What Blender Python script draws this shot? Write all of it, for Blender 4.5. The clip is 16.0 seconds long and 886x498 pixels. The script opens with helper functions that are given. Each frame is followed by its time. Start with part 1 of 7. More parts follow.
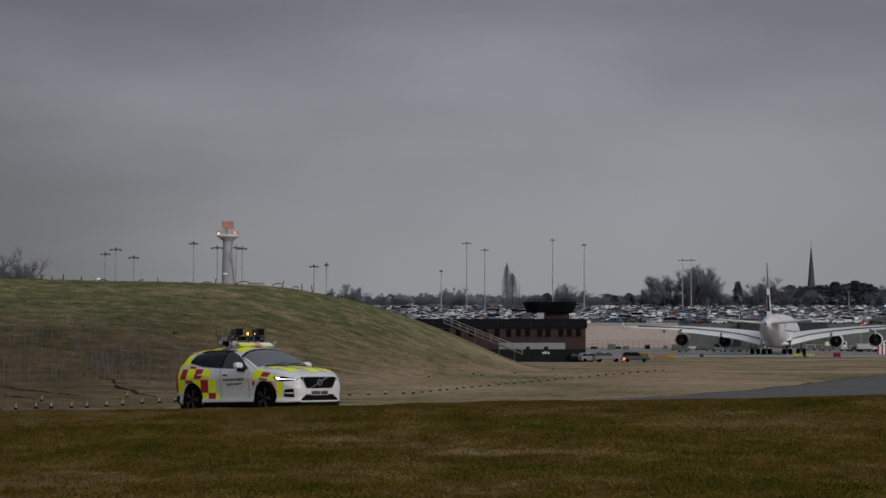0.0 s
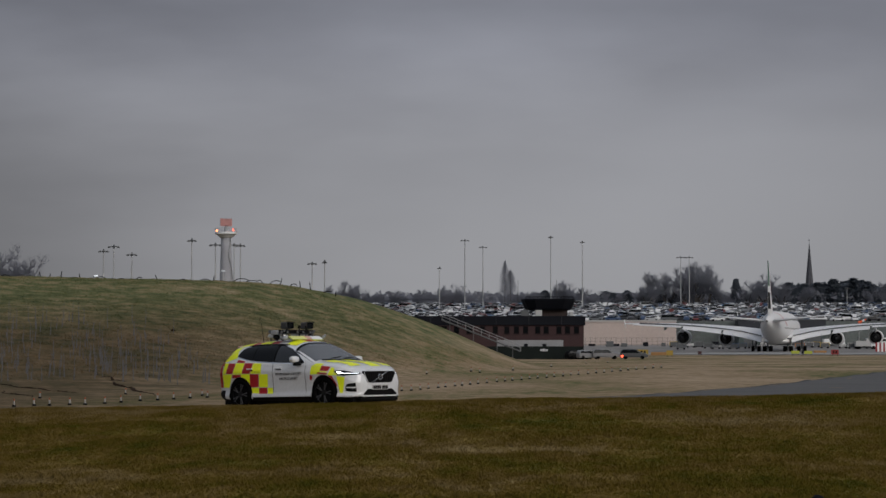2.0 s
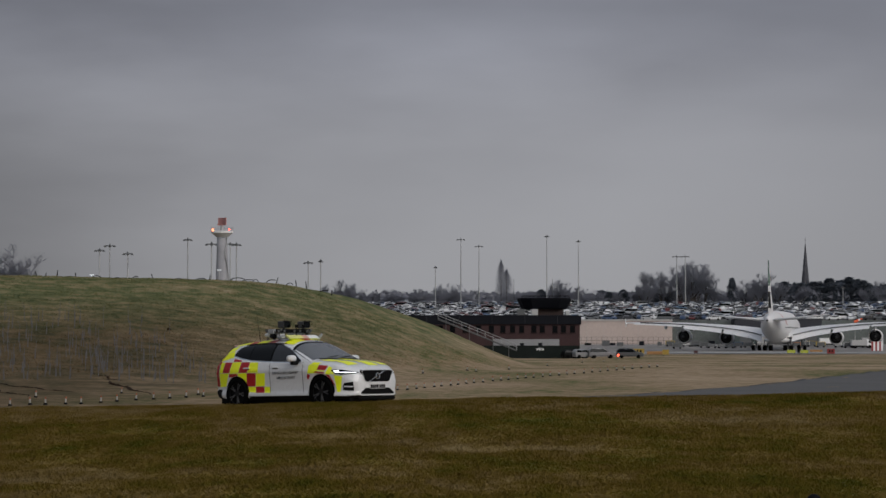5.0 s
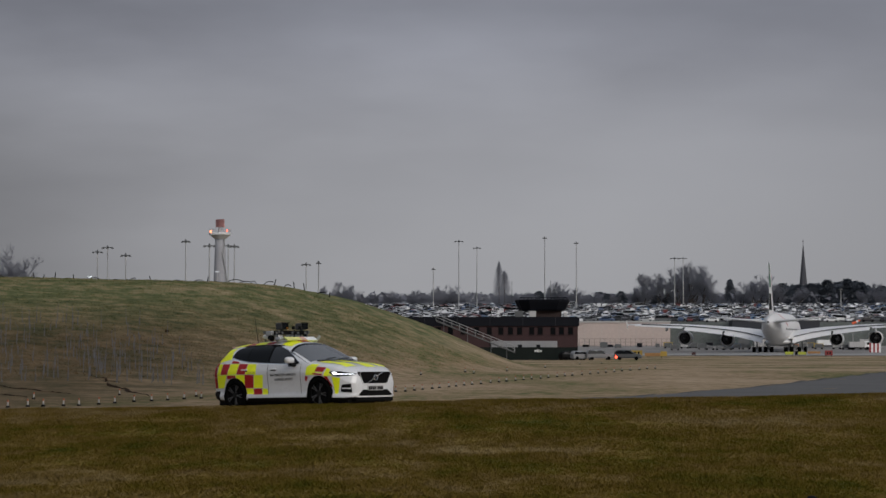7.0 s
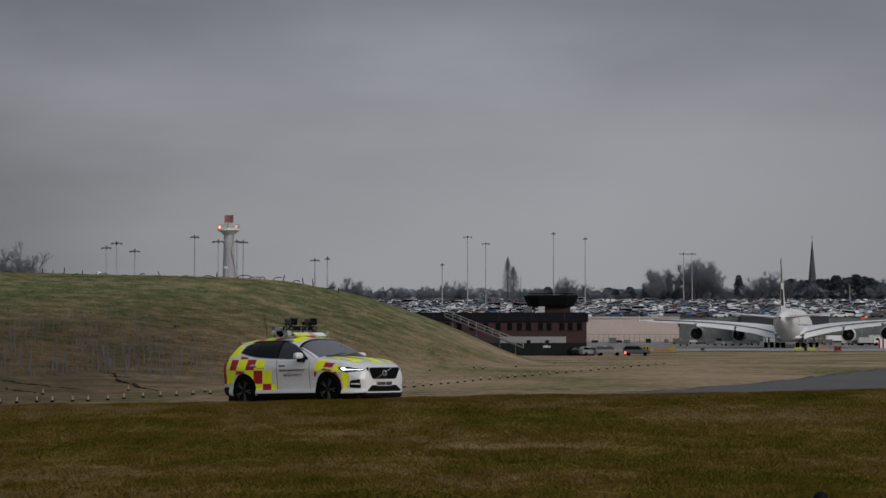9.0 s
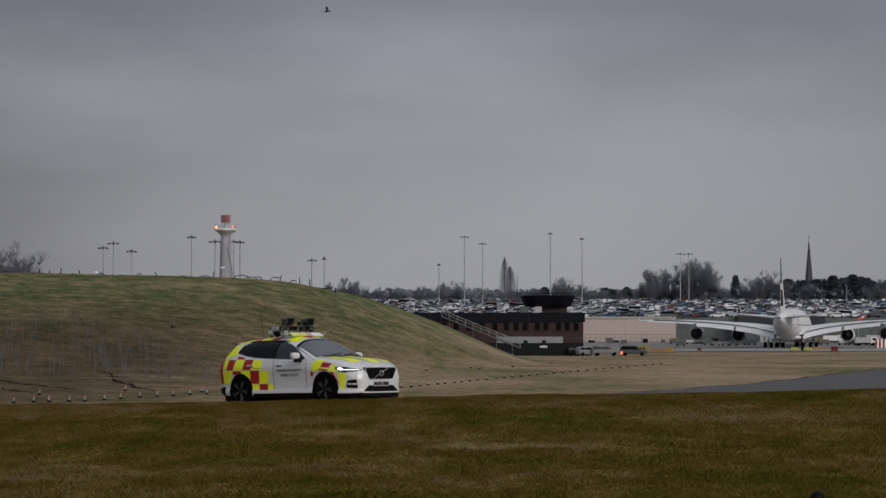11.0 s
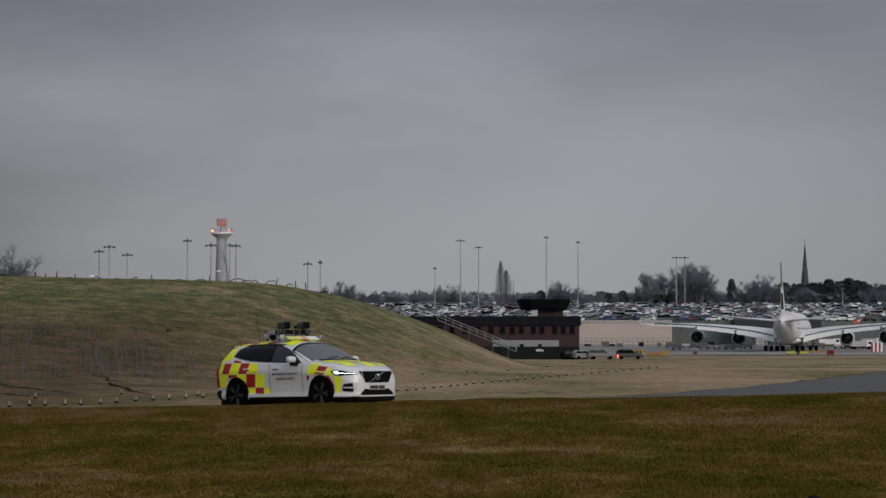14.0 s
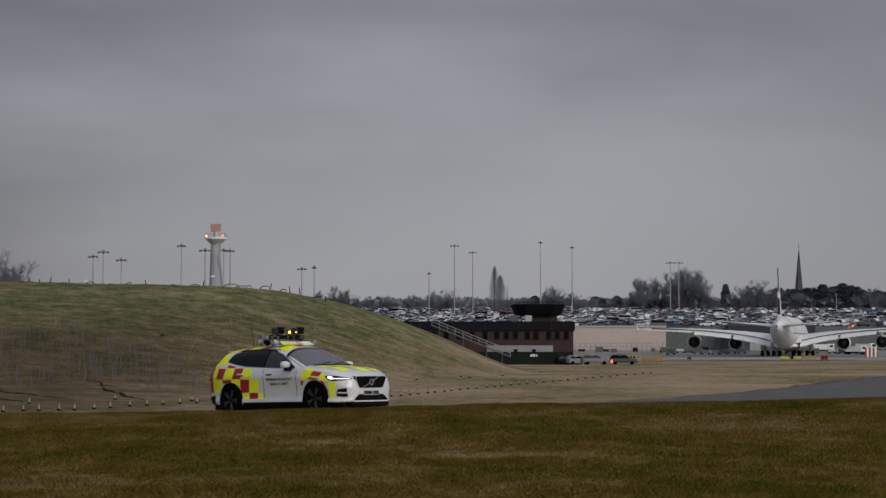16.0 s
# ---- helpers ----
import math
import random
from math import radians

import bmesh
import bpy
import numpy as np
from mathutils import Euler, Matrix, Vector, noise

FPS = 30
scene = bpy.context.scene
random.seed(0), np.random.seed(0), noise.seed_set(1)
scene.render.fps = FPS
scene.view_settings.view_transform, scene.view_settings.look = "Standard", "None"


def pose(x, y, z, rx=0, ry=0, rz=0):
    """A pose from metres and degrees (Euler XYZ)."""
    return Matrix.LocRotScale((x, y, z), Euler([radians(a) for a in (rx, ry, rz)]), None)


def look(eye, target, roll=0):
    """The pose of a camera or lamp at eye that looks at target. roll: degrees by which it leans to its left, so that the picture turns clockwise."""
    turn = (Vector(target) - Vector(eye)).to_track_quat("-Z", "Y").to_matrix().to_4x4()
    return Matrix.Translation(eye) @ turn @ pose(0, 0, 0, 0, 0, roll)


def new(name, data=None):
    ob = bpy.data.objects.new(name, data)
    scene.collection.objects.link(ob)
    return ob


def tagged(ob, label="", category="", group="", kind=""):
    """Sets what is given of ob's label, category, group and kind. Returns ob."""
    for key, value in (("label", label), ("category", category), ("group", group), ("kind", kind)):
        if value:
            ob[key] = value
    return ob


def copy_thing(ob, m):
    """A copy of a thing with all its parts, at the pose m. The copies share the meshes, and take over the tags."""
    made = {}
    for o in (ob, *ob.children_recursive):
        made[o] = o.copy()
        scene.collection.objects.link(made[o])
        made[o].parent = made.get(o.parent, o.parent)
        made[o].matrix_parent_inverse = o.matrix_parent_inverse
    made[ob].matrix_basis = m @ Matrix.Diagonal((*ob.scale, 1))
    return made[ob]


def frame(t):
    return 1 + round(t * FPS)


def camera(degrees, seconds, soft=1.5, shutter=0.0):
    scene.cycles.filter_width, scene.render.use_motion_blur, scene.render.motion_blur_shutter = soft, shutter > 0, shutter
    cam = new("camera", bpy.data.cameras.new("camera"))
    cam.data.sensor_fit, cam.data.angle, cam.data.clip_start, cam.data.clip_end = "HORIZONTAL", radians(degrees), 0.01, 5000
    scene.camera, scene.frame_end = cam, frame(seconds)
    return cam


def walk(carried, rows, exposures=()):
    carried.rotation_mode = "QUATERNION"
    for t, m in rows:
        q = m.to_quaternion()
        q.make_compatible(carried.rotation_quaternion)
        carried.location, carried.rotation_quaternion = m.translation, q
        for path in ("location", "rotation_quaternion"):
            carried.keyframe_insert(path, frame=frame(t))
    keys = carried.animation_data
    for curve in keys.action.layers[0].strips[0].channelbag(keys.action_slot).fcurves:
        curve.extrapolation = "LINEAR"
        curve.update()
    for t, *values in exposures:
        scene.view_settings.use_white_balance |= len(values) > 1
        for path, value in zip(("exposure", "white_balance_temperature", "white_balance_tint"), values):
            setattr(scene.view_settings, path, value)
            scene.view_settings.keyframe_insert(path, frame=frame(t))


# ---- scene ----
# ---- camera and its way: hand-held on one spot, only swinging a little ----
EYE = 1.6
cam = camera(19.75, 16.0, soft=1.5)
SWING = [
    (0.0, pose(0, 0, EYE, 92.2231, 0, -0.0779)),
    (0.5, pose(0, 0, EYE, 92.1814, 0, -0.2354)),
    (1.0, pose(0, 0, EYE, 92.1802, 0, -0.2928)),
    (1.5, pose(0, 0, EYE, 92.1243, 0, -0.2149)),
    (2.0, pose(0, 0, EYE, 92.1610, 0, -0.1195)),
    (2.5, pose(0, 0, EYE, 92.2039, 0, -0.0574)),
    (3.0, pose(0, 0, EYE, 92.1610, 0, -0.0394)),
    (3.5, pose(0, 0, EYE, 92.1635, 0, 0.0000)),
    (4.0, pose(0, 0, EYE, 92.1419, 0, -0.0586)),
    (6.5, pose(0, 0, EYE, 92.1419, 0, -0.3084)),
    (7.0, pose(0, 0, EYE, 92.1802, 0, -0.2546)),
    (7.5, pose(0, 0, EYE, 92.1346, 0, -0.2535)),
    (8.0, pose(0, 0, EYE, 92.1598, 0, -0.1548)),
    (8.5, pose(0, 0, EYE, 92.1218, 0, -0.0623)),
    (9.0, pose(0, 0, EYE, 92.0821, 0, -0.0562)),
    (11.5, pose(0, 0, EYE, 92.0846, 0, -0.1364)),
    (12.0, pose(0, 0, EYE, 92.0882, 0, -0.0209)),
    (12.5, pose(0, 0, EYE, 92.0858, 0, 0.0384)),
    (13.0, pose(0, 0, EYE, 92.0658, 0, -0.0237)),
    (13.5, pose(0, 0, EYE, 92.0105, 0, -0.1564)),
    (14.0, pose(0, 0, EYE, 92.1646, 0, -0.2173)),
    (14.5, pose(0, 0, EYE, 92.2816, 0, -0.3317)),
    (15.0, pose(0, 0, EYE, 92.3008, 0, -0.3705)),
    (15.5, pose(0, 0, EYE, 92.2816, 0, -0.3898)),
    (16.0, pose(0, 0, EYE, 92.2816, 0, -0.3513)),
]
walk(cam, SWING, exposures=[(0.0, -0.06), (0.5, -0.03), (1.0, -0.03), (2.0, 0.05), (3.5, 0.02), (6.5, 0.20), (8.0, 0.07), (9.0, 0.06), (11.5, 0.11), (12.0, 0.06), (12.5, 0.05), (13.0, 0.05), (13.5, 0.11), (14.0, 0.12), (16.0, 0.14)])

# ---- light: dull overcast winter afternoon ----
world = bpy.data.worlds.new("overcast")
scene.world = world
world.use_nodes = True
wn, wl = world.node_tree.nodes, world.node_tree.links
wn.clear()
w_out = wn.new("ShaderNodeOutputWorld")
w_sky = wn.new("ShaderNodeTexSky")
w_sky.sky_type, w_sky.sun_disc = "NISHITA", False
w_sky.sun_elevation, w_sky.sun_rotation = radians(30), radians(146)
w_sky.air_density, w_sky.dust_density = 1.0, 6.0
w_bg1 = wn.new("ShaderNodeBackground")
w_bg1.inputs["Strength"].default_value = 0.02
w_co = wn.new("ShaderNodeTexCoord")
w_sep = wn.new("ShaderNodeSeparateXYZ")
w_ramp = wn.new("ShaderNodeValToRGB")
w_ramp.color_ramp.elements[0].position, w_ramp.color_ramp.elements[0].color = 0.0, (0.285, 0.300, 0.330, 1)
w_ramp.color_ramp.elements[1].position, w_ramp.color_ramp.elements[1].color = 1.0, (0.40, 0.435, 0.505, 1)
w_bg2 = wn.new("ShaderNodeBackground")
w_bg2.inputs["Strength"].default_value = 0.66
w_add = wn.new("ShaderNodeAddShader")
wl.new(w_sky.outputs[0], w_bg1.inputs[0])
wl.new(w_co.outputs["Generated"], w_sep.inputs[0])
wl.new(w_sep.outputs[2], w_ramp.inputs[0])
wl.new(w_ramp.outputs[0], w_bg2.inputs[0])
wl.new(w_bg1.outputs[0], w_add.inputs[0])
wl.new(w_bg2.outputs[0], w_add.inputs[1])
wl.new(w_add.outputs[0], w_out.inputs[0])

sun_data = bpy.data.lights.new("sun", "SUN")
sun_data.energy, sun_data.angle, sun_data.color = 1.05, radians(40), (1.0, 0.98, 0.96)
sun = new("sun", sun_data)
sun.matrix_world = look((55, -42, 58), (0, 40, 0))


# ---- materials ----
def mat(name, rgb, rough=0.7, metal=0.0, vary=0.12, size=1.0, bump=0.0, fine=14.0, spec=0.5, island=False):
    """A plain surface with two scales of variation at real-world size."""
    m = bpy.data.materials.new(name)
    m.use_nodes = True
    n, l = m.node_tree.nodes, m.node_tree.links
    b = n["Principled BSDF"]
    b.inputs["Metallic"].default_value = metal
    b.inputs["Specular IOR Level"].default_value = spec
    co = n.new("ShaderNodeTexCoord")
    big = n.new("ShaderNodeTexNoise")
    big.inputs["Scale"].default_value = 1.0 / size
    big.inputs["Detail"].default_value = 4
    small = n.new("ShaderNodeTexNoise")
    small.inputs["Scale"].default_value = fine / size
    small.inputs["Detail"].default_value = 3
    mix = n.new("ShaderNodeMath")
    mix.operation = "ADD"
    l.new(co.outputs["Object"], big.inputs[0])
    l.new(co.outputs["Object"], small.inputs[0])
    l.new(big.outputs[0], mix.inputs[0])
    l.new(small.outputs[0], mix.inputs[1])
    ramp = n.new("ShaderNodeMapRange")
    ramp.inputs[1].default_value, ramp.inputs[2].default_value = 0.6, 1.4
    ramp.inputs[3].default_value, ramp.inputs[4].default_value = 1 - vary, 1 + vary
    l.new(mix.outputs[0], ramp.inputs[0])
    mul = n.new("ShaderNodeMix")
    mul.data_type, mul.blend_type = "RGBA", "MULTIPLY"
    mul.inputs[0].default_value = 1.0
    mul.inputs[6].default_value = (*rgb, 1)
    l.new(ramp.outputs[0], mul.inputs[7])
    l.new(mul.outputs[2], b.inputs["Base Color"])
    rr = n.new("ShaderNodeMapRange")
    rr.inputs[3].default_value, rr.inputs[4].default_value = max(0.02, rough - 0.08), min(1, rough + 0.08)
    l.new(small.outputs[0], rr.inputs[0])
    l.new(rr.outputs[0], b.inputs["Roughness"])
    if bump:
        bu = n.new("ShaderNodeBump")
        bu.inputs["Strength"].default_value, bu.inputs["Distance"].default_value = 0.6, bump
        l.new(small.outputs[0], bu.inputs["Height"])
        l.new(bu.outputs[0], b.inputs["Normal"])
    return m


def lacquer(m):
    """Clear coat over a paint."""
    b = m.node_tree.nodes["Principled BSDF"]
    b.inputs["Coat Weight"].default_value, b.inputs["Coat Roughness"].default_value = 0.8, 0.05
    return m


def glow(name, rgb, strength):
    m = bpy.data.materials.new(name)
    m.use_nodes = True
    b = m.node_tree.nodes["Principled BSDF"]
    b.inputs["Base Color"].default_value = (*[0.5 * c for c in rgb], 1)
    b.inputs["Emission Color"].default_value = (*rgb, 1)
    b.inputs["Emission Strength"].default_value = strength
    return m


def ramp_node(n, stops):
    r = n.new("ShaderNodeValToRGB")
    e = r.color_ramp.elements
    while len(e) < len(stops):
        e.new(0.5)
    for el, (p, c) in zip(e, stops):
        el.position, el.color = p, (*c, 1)
    return r


def turf_noise(n, l, co, scale, rot, size, detail, rough):
    mp = n.new("ShaderNodeMapping")
    mp.inputs["Scale"].default_value = scale
    mp.inputs["Rotation"].default_value = (0, 0, radians(rot))
    l.new(co.outputs["Object"], mp.inputs[0])
    t = n.new("ShaderNodeTexNoise")
    t.inputs["Scale"].default_value, t.inputs["Detail"].default_value, t.inputs["Roughness"].default_value = size, detail, rough
    l.new(mp.outputs[0], t.inputs[0])
    return t


def slant_noise(n, l, co, u, v, detail, rough):
    """Noise in a sheared grid that follows the contours: u and v are directions times their frequency."""
    comb = n.new("ShaderNodeCombineXYZ")
    for i, d in enumerate((u, v)):
        dot = n.new("ShaderNodeVectorMath")
        dot.operation = "DOT_PRODUCT"
        dot.inputs[1].default_value = d
        l.new(co.outputs["Object"], dot.inputs[0])
        l.new(dot.outputs["Value"], comb.inputs[i])
    t = n.new("ShaderNodeTexNoise")
    t.inputs["Scale"].default_value, t.inputs["Detail"].default_value, t.inputs["Roughness"].default_value = 1.0, detail, rough
    l.new(comb.outputs[0], t.inputs[0])
    return t


def mixf(n, l, a, b, f):
    m = n.new("ShaderNodeMix")
    m.data_type = "FLOAT"
    if isinstance(f, float):
        m.inputs[0].default_value = f
    else:
        l.new(f, m.inputs[0])
    l.new(a, m.inputs[2])
    l.new(b, m.inputs[3])
    return m.outputs[0]


def sward(n, l, co):
    """Colours of the uncut near bank, shared by its soil and its blades."""
    patch = turf_noise(n, l, co, (0.26, 0.125, 0.2), 5, 1.0, 5, 0.55)
    fine = turf_noise(n, l, co, (1.9, 0.55, 1.0), 3, 1.0, 7, 0.72)
    tone = turf_noise(n, l, co, (0.09, 0.075, 0.2), -8, 1.0, 3, 0.5)
    v = mixf(n, l, mixf(n, l, patch.outputs[0], tone.outputs[0], 0.30), fine.outputs[0], 0.36)
    r = ramp_node(n, [(0.395, (0.105, 0.108, 0.015)), (0.455, (0.176, 0.138, 0.024)), (0.50, (0.222, 0.154, 0.036)), (0.545, (0.272, 0.196, 0.072)), (0.61, (0.335, 0.255, 0.122))])
    l.new(v, r.inputs[0])
    return r


def turf_mat():
    """Winter turf: mown straw flats, greener slope, rough uncut grass on the near bank."""
    m = bpy.data.materials.new("turf")
    m.use_nodes = True
    n, l = m.node_tree.nodes, m.node_tree.links
    b = n["Principled BSDF"]
    b.inputs["Roughness"].default_value = 0.95
    b.inputs["Specular IOR Level"].default_value = 0.1
    co = n.new("ShaderNodeTexCoord")
    streak = turf_noise(n, l, co, (0.22, 0.36, 0.5), -22, 1.0, 6, 0.7)
    patch = turf_noise(n, l, co, (0.10, 0.05, 0.2), 10, 1.0, 5, 0.6)
    fine = turf_noise(n, l, co, (1.5, 0.75, 1.5), -18, 1.0, 9, 0.74)
    terrace = slant_noise(n, l, co, (0.70, 0.12, 0.0), (0.28, 0.10, 3.2), 9, 0.74)
    v = mixf(n, l, mixf(n, l, streak.outputs[0], patch.outputs[0], 0.5), mixf(n, l, terrace.outputs[0], fine.outputs[0], 0.25), 0.56)
    mown = ramp_node(n, [(0.405, (0.062, 0.082, 0.024)), (0.45, (0.142, 0.131, 0.057)), (0.495, (0.254, 0.185, 0.111)), (0.60, (0.39, 0.30, 0.207))])
    slope = ramp_node(n, [(0.400, (0.040, 0.062, 0.021)), (0.480, (0.100, 0.114, 0.046)), (0.535, (0.210, 0.176, 0.092)), (0.615, (0.36, 0.285, 0.185))])
    # scrub tones taken darker: lens vignette at the left put into the colour
    scrub_vignette = ramp_node(n, [(0.39, (0.016, 0.016, 0.006)), (0.46, (0.046, 0.039, 0.016)), (0.53, (0.098, 0.068, 0.035)), (0.63, (0.20, 0.140, 0.085))])
    rough = sward(n, l, co)
    flat = turf_noise(n, l, co, (0.085, 0.028, 0.2), -6, 1.0, 4, 0.6)
    vm = mixf(n, l, mixf(n, l, streak.outputs[0], flat.outputs[0], 0.78), fine.outputs[0], 0.44)
    l.new(vm, mown.inputs[0])
    for r in (slope, scrub_vignette):
        l.new(v, r.inputs[0])
    sep = n.new("ShaderNodeSeparateXYZ")
    l.new(co.outputs["Object"], sep.inputs[0])
    up = n.new("ShaderNodeMapRange")
    up.inputs[1].default_value, up.inputs[2].default_value = 0.35, 2.6
    l.new(sep.outputs[2], up.inputs[0])
    near = n.new("ShaderNodeMapRange")
    near.inputs[1].default_value, near.inputs[2].default_value = 56.5, 57.5
    l.new(sep.outputs[1], near.inputs[0])
    m1 = n.new("ShaderNodeMix")
    m1.data_type = "RGBA"
    l.new(up.outputs[0], m1.inputs[0])
    l.new(mown.outputs[0], m1.inputs[6])
    l.new(slope.outputs[0], m1.inputs[7])
    # the planted plot at the end of the slope: uncut scrub with a ragged edge, its colour darkened for lens vignette
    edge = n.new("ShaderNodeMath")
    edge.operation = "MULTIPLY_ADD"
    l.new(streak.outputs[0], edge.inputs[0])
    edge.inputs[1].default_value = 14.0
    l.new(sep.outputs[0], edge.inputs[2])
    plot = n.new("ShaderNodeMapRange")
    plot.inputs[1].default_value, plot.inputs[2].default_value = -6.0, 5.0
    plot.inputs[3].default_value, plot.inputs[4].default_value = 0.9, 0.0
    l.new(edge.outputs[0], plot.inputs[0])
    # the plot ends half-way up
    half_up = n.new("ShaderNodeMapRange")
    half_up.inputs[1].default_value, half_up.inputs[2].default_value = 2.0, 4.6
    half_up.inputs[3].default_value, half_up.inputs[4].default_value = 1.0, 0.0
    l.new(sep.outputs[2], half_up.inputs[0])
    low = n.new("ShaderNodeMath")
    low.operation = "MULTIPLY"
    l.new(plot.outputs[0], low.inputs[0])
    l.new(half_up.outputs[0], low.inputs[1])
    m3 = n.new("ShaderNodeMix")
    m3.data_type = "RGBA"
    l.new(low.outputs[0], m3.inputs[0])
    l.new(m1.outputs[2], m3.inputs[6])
    l.new(scrub_vignette.outputs[0], m3.inputs[7])
    m2 = n.new("ShaderNodeMix")
    m2.data_type = "RGBA"
    l.new(near.outputs[0], m2.inputs[0])
    l.new(rough.outputs[0], m2.inputs[6])
    l.new(m3.outputs[2], m2.inputs[7])
    l.new(m2.outputs[2], b.inputs["Base Color"])
    bu = n.new("ShaderNodeBump")
    bu.inputs["Strength"].default_value, bu.inputs["Distance"].default_value = 0.6, 0.03
    l.new(fine.outputs[0], bu.inputs["Height"])
    l.new(bu.outputs[0], b.inputs["Normal"])
    return m


def thin_leaf(n, l, b, colour, up):
    """Blades and twigs pass half the light on; upward normals flatten shading, hazing twigs."""
    g = n.new("ShaderNodeNewGeometry")
    tilt = n.new("ShaderNodeVectorMath")
    tilt.operation = "MULTIPLY_ADD"
    tilt.inputs[1].default_value, tilt.inputs[2].default_value = (0.3, 0.3, 0.3), up
    l.new(g.outputs["Normal"], tilt.inputs[0])
    unit = n.new("ShaderNodeVectorMath")
    unit.operation = "NORMALIZE"
    l.new(tilt.outputs[0], unit.inputs[0])
    d, t, mix = n.new("ShaderNodeBsdfDiffuse"), n.new("ShaderNodeBsdfTranslucent"), n.new("ShaderNodeMixShader")
    for q in (d, t):
        l.new(colour, q.inputs["Color"])
        l.new(unit.outputs[0], q.inputs["Normal"])
    mix.inputs[0].default_value = 0.5
    l.new(d.outputs[0], mix.inputs[1])
    l.new(t.outputs[0], mix.inputs[2])
    l.new(mix.outputs[0], n["Material Output"].inputs["Surface"])
    n.remove(b)


def blade_mat(name):
    m = bpy.data.materials.new(name)
    m.use_nodes = True
    n, l = m.node_tree.nodes, m.node_tree.links
    co = n.new("ShaderNodeTexCoord")
    thin_leaf(n, l, n["Principled BSDF"], sward(n, l, co).outputs[0], (0, 0, 1))
    return m


def twig_mat(name, rgb, vary, size):
    m = mat(name, rgb, 0.95, vary=vary, size=size, fine=5)
    n, l = m.node_tree.nodes, m.node_tree.links
    b = n["Principled BSDF"]
    thin_leaf(n, l, b, b.inputs["Base Color"].links[0].from_socket, (0, -0.45, 0.75))
    return m


WHITE = mat("white_paint", (0.74, 0.75, 0.76), 0.3, vary=0.05, size=2)
LENSGLASS = mat("dark_glass", (0.003, 0.004, 0.005), 0.06, vary=0.05, spec=0.14)
FRONTGLASS = mat("side_glass", (0.012, 0.014, 0.017), 0.05, vary=0.05, spec=0.5)
# grey base colour stands in for the sky reflected in the windscreen
SCREEN = mat("sky_grey_windscreen", (0.095, 0.10, 0.108), 0.05, vary=0.05, spec=0.9)
BLACK = mat("black_plastic", (0.003, 0.003, 0.0035), 0.6, vary=0.2, spec=0.12)
RUBBER = mat("rubber", (0.003, 0.003, 0.003), 0.95, vary=0.2, spec=0.05)
STEEL = mat("galvanised_steel", (0.36, 0.37, 0.38), 0.5, metal=0.4, vary=0.15)
DARKSTEEL = mat("dark_steel", (0.10, 0.105, 0.11), 0.55, metal=0.3)
CHROME = mat("chrome", (0.75, 0.75, 0.76), 0.15, metal=1.0, vary=0.03)
YELLOW = mat("fluorescent_yellow", (0.84, 0.92, 0.008), 0.45, vary=0.04)
RED = mat("reflective_red", (0.36, 0.004, 0.010), 0.45, vary=0.06)
SILVER = lacquer(mat("car_white", (0.64, 0.65, 0.67), 0.3, vary=0.06))
ASPHALT = mat("asphalt", (0.082, 0.081, 0.080), 0.95, vary=0.25, size=4, bump=0.01, fine=40)
CONCRETE = mat("concrete_apron", (0.30, 0.30, 0.29), 0.85, vary=0.15, size=9, fine=12)
BRICK = mat("red_brick", (0.040, 0.0175, 0.0185), 0.85, vary=0.25, size=1.2, fine=9)
CREAM = mat("cream_cladding", (0.46, 0.385, 0.360), 0.75, vary=0.10, size=8)
DARKCLAD = mat("dark_cladding", (0.007, 0.008, 0.012), 0.7, vary=0.2, size=3, spec=0.12)
GREYWALL = mat("grey_wall", (0.42, 0.42, 0.42), 0.8, vary=0.1, size=3)
BARK = mat("bark", (0.062, 0.054, 0.05), 0.95, vary=0.25)
# pale blue-grey base: the haze before far trees is put into the colour
TWIG_HAZE = twig_mat("twigs", (0.250, 0.260, 0.308), 0.22, 2.0)
# lightened, bluish base stands in for haze over the evergreens
EVERGREEN_HAZE = twig_mat("evergreen", (0.118, 0.136, 0.164), 0.25, 3.0)
STONE = mat("spire_stone", (0.068, 0.070, 0.082), 0.9, vary=0.2, size=4)
SOIL = mat("dark_soil", (0.026, 0.016, 0.010), 0.98, vary=0.35, size=0.6, spec=0.05)
AMBER = glow("amber_lamp", (1.0, 0.36, 0.05), 6.5)
REDLAMP = glow("red_lamp", (1.0, 0.07, 0.03), 6.0)
ORANGELAMP = glow("obstruction_lamp", (1.0, 0.30, 0.14), 2.6)
HEADLAMP = glow("headlamp_led", (0.9, 0.95, 1.0), 2.6)
DIMLAMP = glow("dim_lamp", (0.9, 0.95, 1.0), 0.25)
PALELAMP = glow("pale_lamp", (0.9, 0.95, 1.0), 1.3)
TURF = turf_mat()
BLADES = blade_mat("grass_blades")


# ---- mesh helpers ----
def part(name, bm, material, parent=None, label="", smooth=False):
    me = bpy.data.meshes.new(name)
    bm.to_mesh(me)
    bm.free()
    for m in (material if isinstance(material, (list, tuple)) else [material]):
        me.materials.append(m)
    if smooth:
        for p in me.polygons:
            p.use_smooth = True
    ob = new(name, me)
    if parent is not None:
        ob.parent = parent
    return tagged(ob, label)


def pydata(name, verts, faces, material, parent=None, label="", smooth=False):
    me = bpy.data.meshes.new(name)
    me.from_pydata([tuple(v) for v in verts], [], [tuple(f) for f in faces])
    me.materials.append(material)
    if smooth:
        for p in me.polygons:
            p.use_smooth = True
    ob = new(name, me)
    if parent is not None:
        ob.parent = parent
    return tagged(ob, label)


